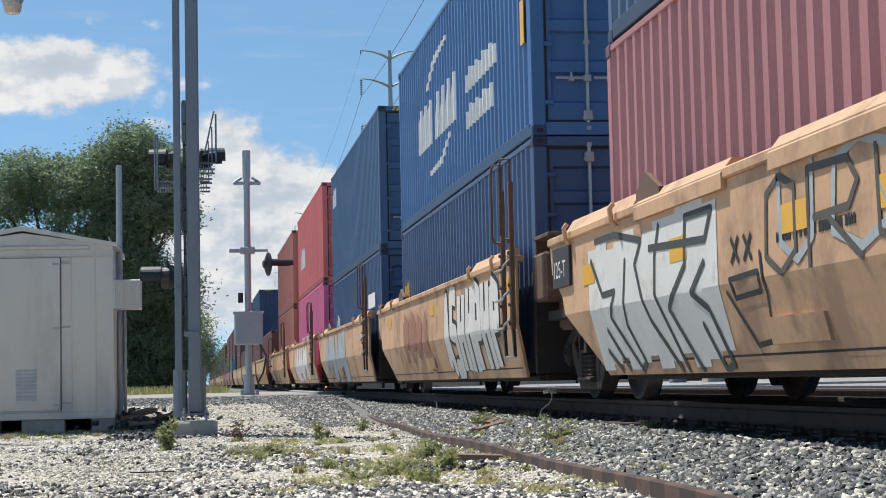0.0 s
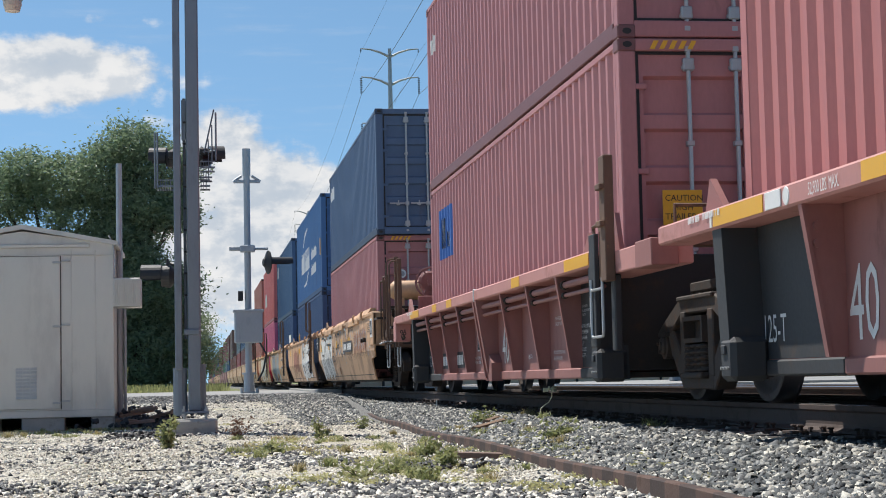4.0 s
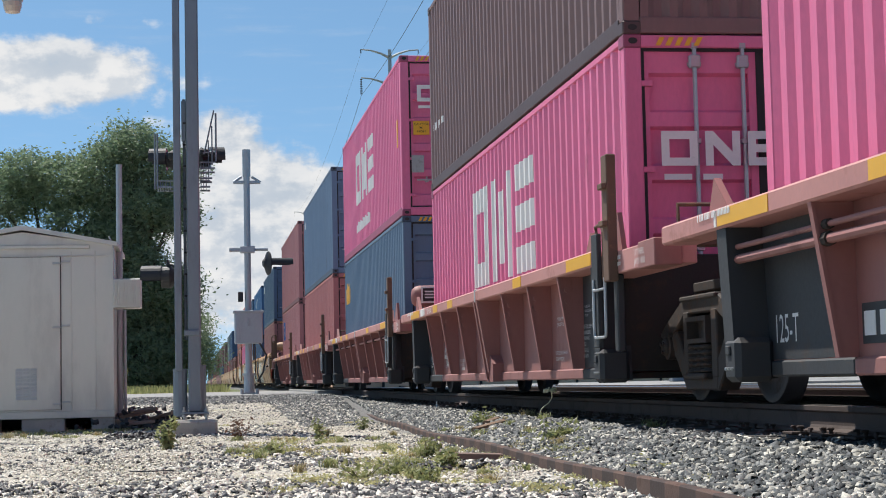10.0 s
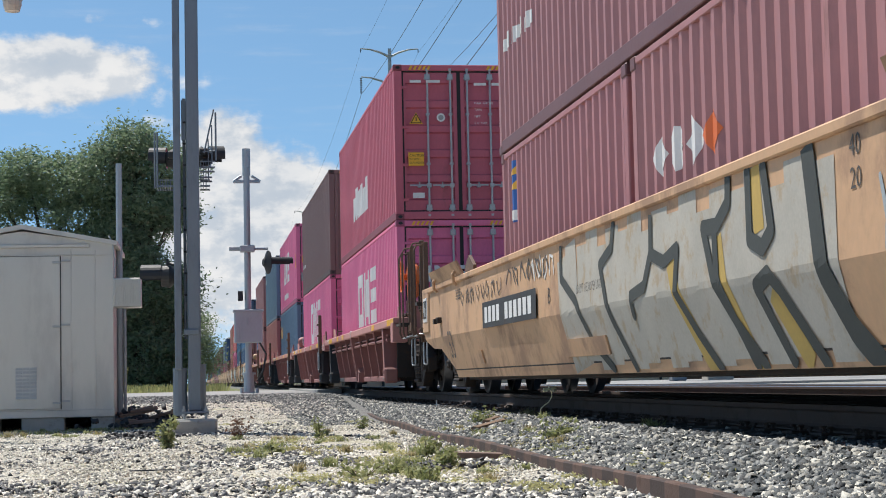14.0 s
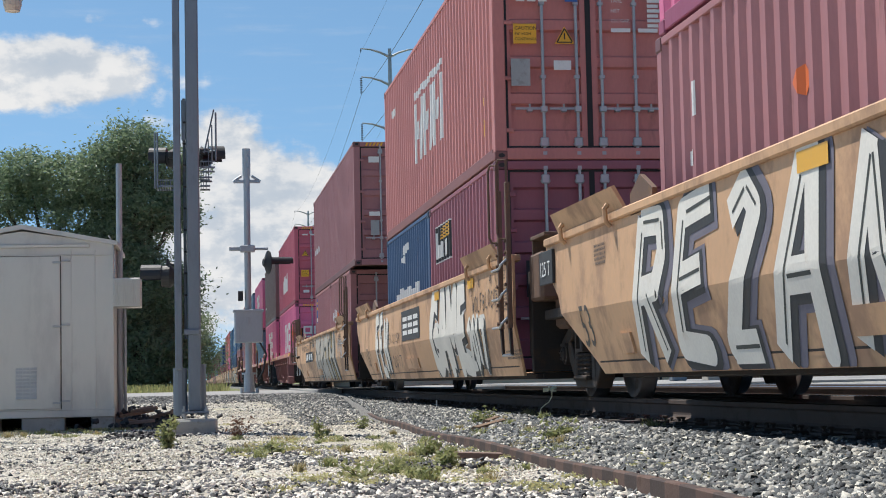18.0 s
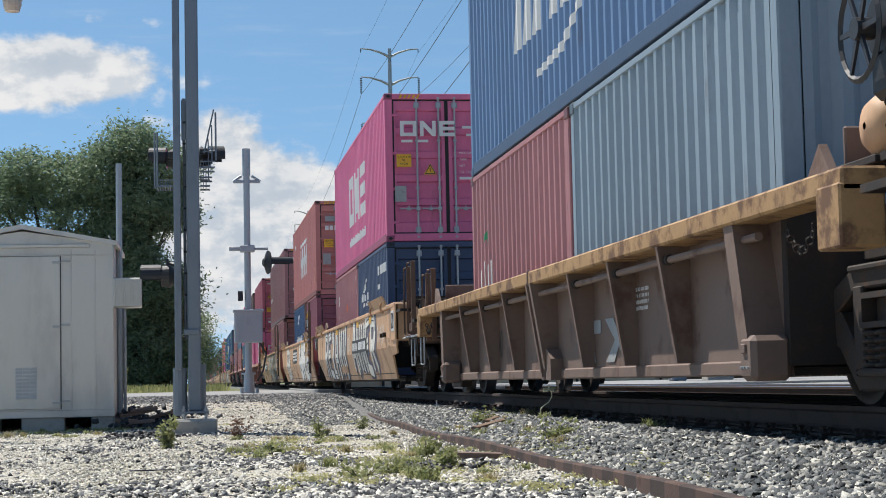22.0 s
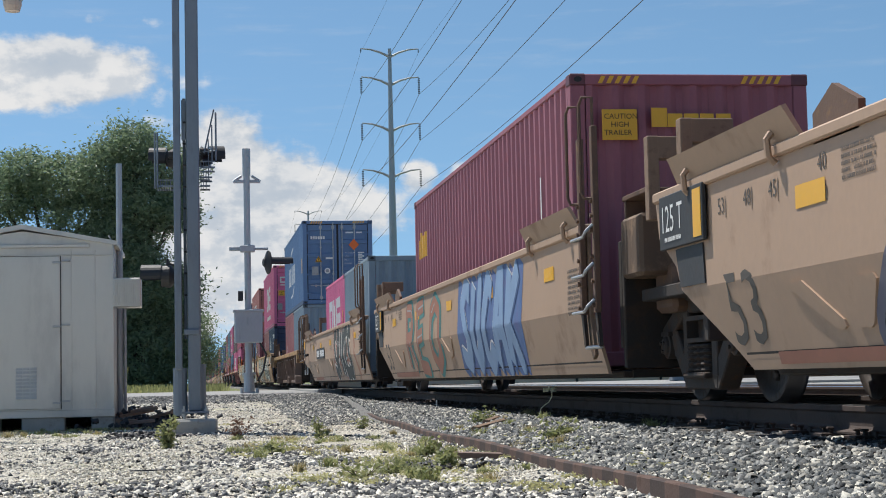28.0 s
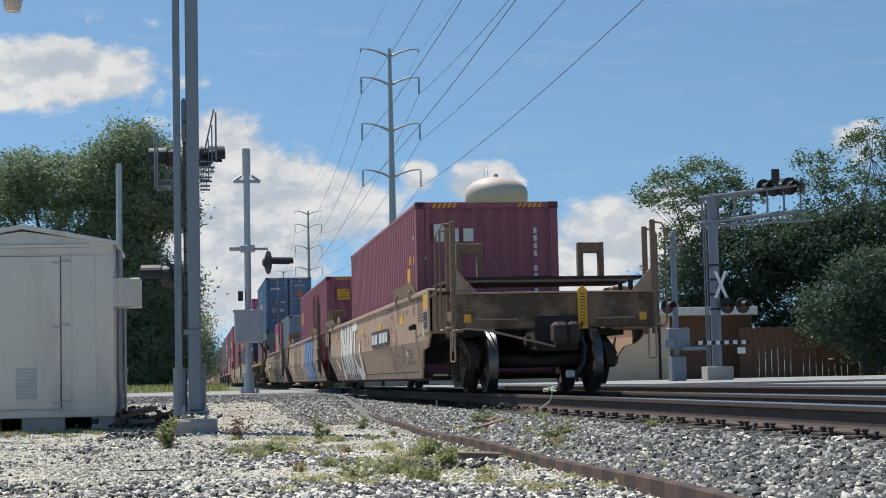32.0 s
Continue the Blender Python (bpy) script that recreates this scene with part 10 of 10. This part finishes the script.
# grass strip by the cabinet and verge beyond the road
r = np.random.RandomState(77)
n = 9000
gx, gy = r.uniform(-14, 1.2, n), r.uniform(67, 76, n)
a = r.uniform(0, 6.28, n)
h = r.uniform(0.12, 0.42, n)
root = np.stack([gx, gy, np.full(n, -0.14)], 1)
s = np.stack([np.cos(a), np.sin(a), np.zeros(n)], 1) * 0.03
tip = root + np.stack([r.normal(0, 0.08, n), r.normal(0, 0.08, n), h], 1)
tagged(quads("roadside_grass", np.stack([root - s, root + s, tip + s * 0.2, tip - s * 0.2], 1), WEED, None), "sunlit grass beyond the road", "grass", kind="stuff")
n = 2500
gx, gy = r.uniform(-4.3, -1.0, n), r.uniform(24.0, 26.6, n)
keep = np.array([noise.noise((p, q, 1.0)) > -0.05 for p, q in zip(gx, gy)])
gx, gy = gx[keep], gy[keep]
n = len(gx)
a = r.uniform(0, 6.28, n)
root = np.stack([gx, gy, np.full(n, -0.46)], 1)
s = np.stack([np.cos(a), np.sin(a), np.zeros(n)], 1) * 0.008
tip = root + np.stack([r.normal(0, 0.02, n), r.normal(0, 0.02, n), r.uniform(0.03, 0.08, n)], 1)
tagged(quads("cabinet_grass", np.stack([root - s, root + s, tip + s * 0.2, tip - s * 0.2], 1), WEED, None), "thin grass in the gravel before the cabinet", "grass", kind="stuff")

# dandelion-like stalk by the near rail
fl = thing("flower_stalk", "bent stalk with a ragged pale flower head by the rail", "flower", pose(3.59, 17.9, -0.235))
part("stalk", Geo().path([(0, 0, -0.02), (0, 0, 0.056), (0.02, 0, 0.127), (0.06, 0, 0.162), (0.105, 0, 0.19), (0.14, 0, 0.25), (0.14, 0, 0.30), (0.118, 0, 0.325)], 0.005, 6), STRAW, fl)
rf = random.Random(5)
for i in range(13):
    t = 2 * math.pi * i / 13
    q = (0.118 + math.cos(t) * 0.075 * rf.uniform(0.7, 1.15), math.sin(t) * 0.06, 0.325 + rf.uniform(-0.028, 0.03))
    part("petal", Geo().tube((0.118, 0, 0.325), q, 0.007, 0.012, n=5), STRAW, fl)
solo("marker_stake", Geo().cbox(-0.008, -0.008, 0, 0.008, 0.008, 0.17, 0.002), WHITEP, "thin white marker stake in the ballast", "stake", pose(3.55, 25.5, -0.26))

# scraps of timber and dark debris
WOOD = material("split_timber", (0.23, 0.15, 0.10), 0.9, 0, 0.4, 5, 50, 0.3, (0.1, 0.07, 0.05), 0.5, 0.5, stretch=(1, 0.2, 1))


def scrap(x, y, L, w, h, rz, ry, mat, label, z=0.02):
    g = Geo().prism([(-w, 0), (w * 0.9, -h * 0.1), (w, h * 0.6), (w * 0.3, h), (-w * 0.8, h * 0.8)], 0, -L / 2, L / 2)
    solo("timber_scrap", g, mat, label, "wood", pose(x, y, ground_z(x, y) + z, 0, ry, rz), "timber scraps")


scrap(2.28, 14.0, 0.42, 0.05, 0.05, 12, 3, BROWN, "dark split timber scrap beside the rusted rail")
scrap(3.1, 18.2, 0.5, 0.05, 0.05, 40, -8, WOOD, "reddish split timber scrap in the ballast")
scrap(3.25, 18.9, 0.4, 0.04, 0.05, 60, -5, WOOD, "reddish split timber scrap in the ballast")
for k in range(9):
    scrap(-1.0 + rr.uniform(-0.35, 0.5), 26.9 + rr.uniform(-0.5, 0.9), rr.uniform(0.3, 0.7), 0.03, 0.05, rr.uniform(-50, 60), rr.uniform(-15, 5), BROWN if k % 3 else WOOD, "broken timber in a pile behind the footing", 0.03 + 0.03 * k)
scrap(-0.35, 13.4, 0.34, 0.008, 0.01, 4, 0, BLACKPAINT, "thin dark stick on the gravel")
r = np.random.RandomState(90)
n = 260
xyz = np.stack([r.normal(-0.72, 0.22, n), r.normal(22.6, 0.35, n), -0.45 + np.abs(r.normal(0, 0.025, n))], 1)
scatter("dark_debris", "dark broken asphalt lumps on the gravel", xyz, r.uniform(0.015, 0.04, n), DARKPAINT, 51)
xyz = np.stack([r.normal(-0.9, 0.45, 420), r.normal(28.2, 0.9, 420), -0.45 + np.abs(r.normal(0, 0.10, 420))], 1)
scatter("dark_heap", "low heap of dark ballast and timber", xyz, r.uniform(0.03, 0.07, 420), DARKPAINT, 61)
n = 40
xyz = np.stack([r.normal(1.75, 0.2, n), r.normal(12.6, 0.12, n), -0.43 + np.abs(r.normal(0, 0.015, n))], 1)
scatter("dark_lumps", "dark lumps in the weeds", xyz, r.uniform(0.015, 0.035, n), DARKPAINT, 71)


def ground_cover():
    """Low pale runners spread through the gravel near the rusted rail."""
    r = np.random.RandomState(77)
    pts = []
    for cx, cy, w, d, n in ((1.35, 12.2, 0.42, 1.2, 700), (1.0, 11.2, 0.3, 0.6, 300), (1.85, 13.6, 0.3, 0.9, 450), (1.75, 16.0, 0.35, 1.3, 800), (2.85, 14.8, 0.22, 1.5, 900), (2.75, 11.6, 0.2, 0.9, 500), (0.6, 17.0, 0.4, 1.2, 500), (1.0, 19.5, 0.5, 1.6, 500), (2.2, 10.6, 0.25, 0.6, 500), (-1.6, 27.0, 1.6, 0.5, 900), (-3.0, 26.2, 1.6, 0.4, 900)):
        k = max(5, n // 60)
        hub = np.stack([r.normal(cx, w, k), r.normal(cy, d, k)], 1)
        q = hub[r.randint(0, k, n)] + r.normal(0, 0.05, (n, 2)) * np.array([1, 1.6])
        z = np.array([ground_z(a, b) for a, b in q]) + r.uniform(0.008, 0.045, n)
        pts.append(np.concatenate([q, z[:, None]], 1))
    c = np.concatenate(pts)
    ob = quads("ground_cover", leaf_quads(c, r.uniform(0.008, 0.024, len(c)), r), COVER, None)
    tagged(ob, "low pale yellow-green runners in the gravel", "weeds", kind="stuff")


COVER = leaf_material("ground_cover_leaf", (0.30, 0.30, 0.12), (0.58, 0.54, 0.28))
ground_cover()


def motions():
    """The whole train rolls away along the near track; the wheels turn with it."""
    times = [i * 1.0 for i in range(33)]
    for ob, (x, u, z) in MOVERS:
        walk(ob, [(t, pose(x, u + train_at(t), z)) for t in times])
    step = 2.0 / FPS
    for ob, (x, y, z), r in WHEELS:
        rows = []
        for i in range(481):
            t = min(32.0, i * step)
            rows.append((t, Matrix.Translation((x, y, z)) @ Matrix.Rotation(-(train_at(t) - Y0) / r, 4, "X")))
        walk(ob, rows)


motions()
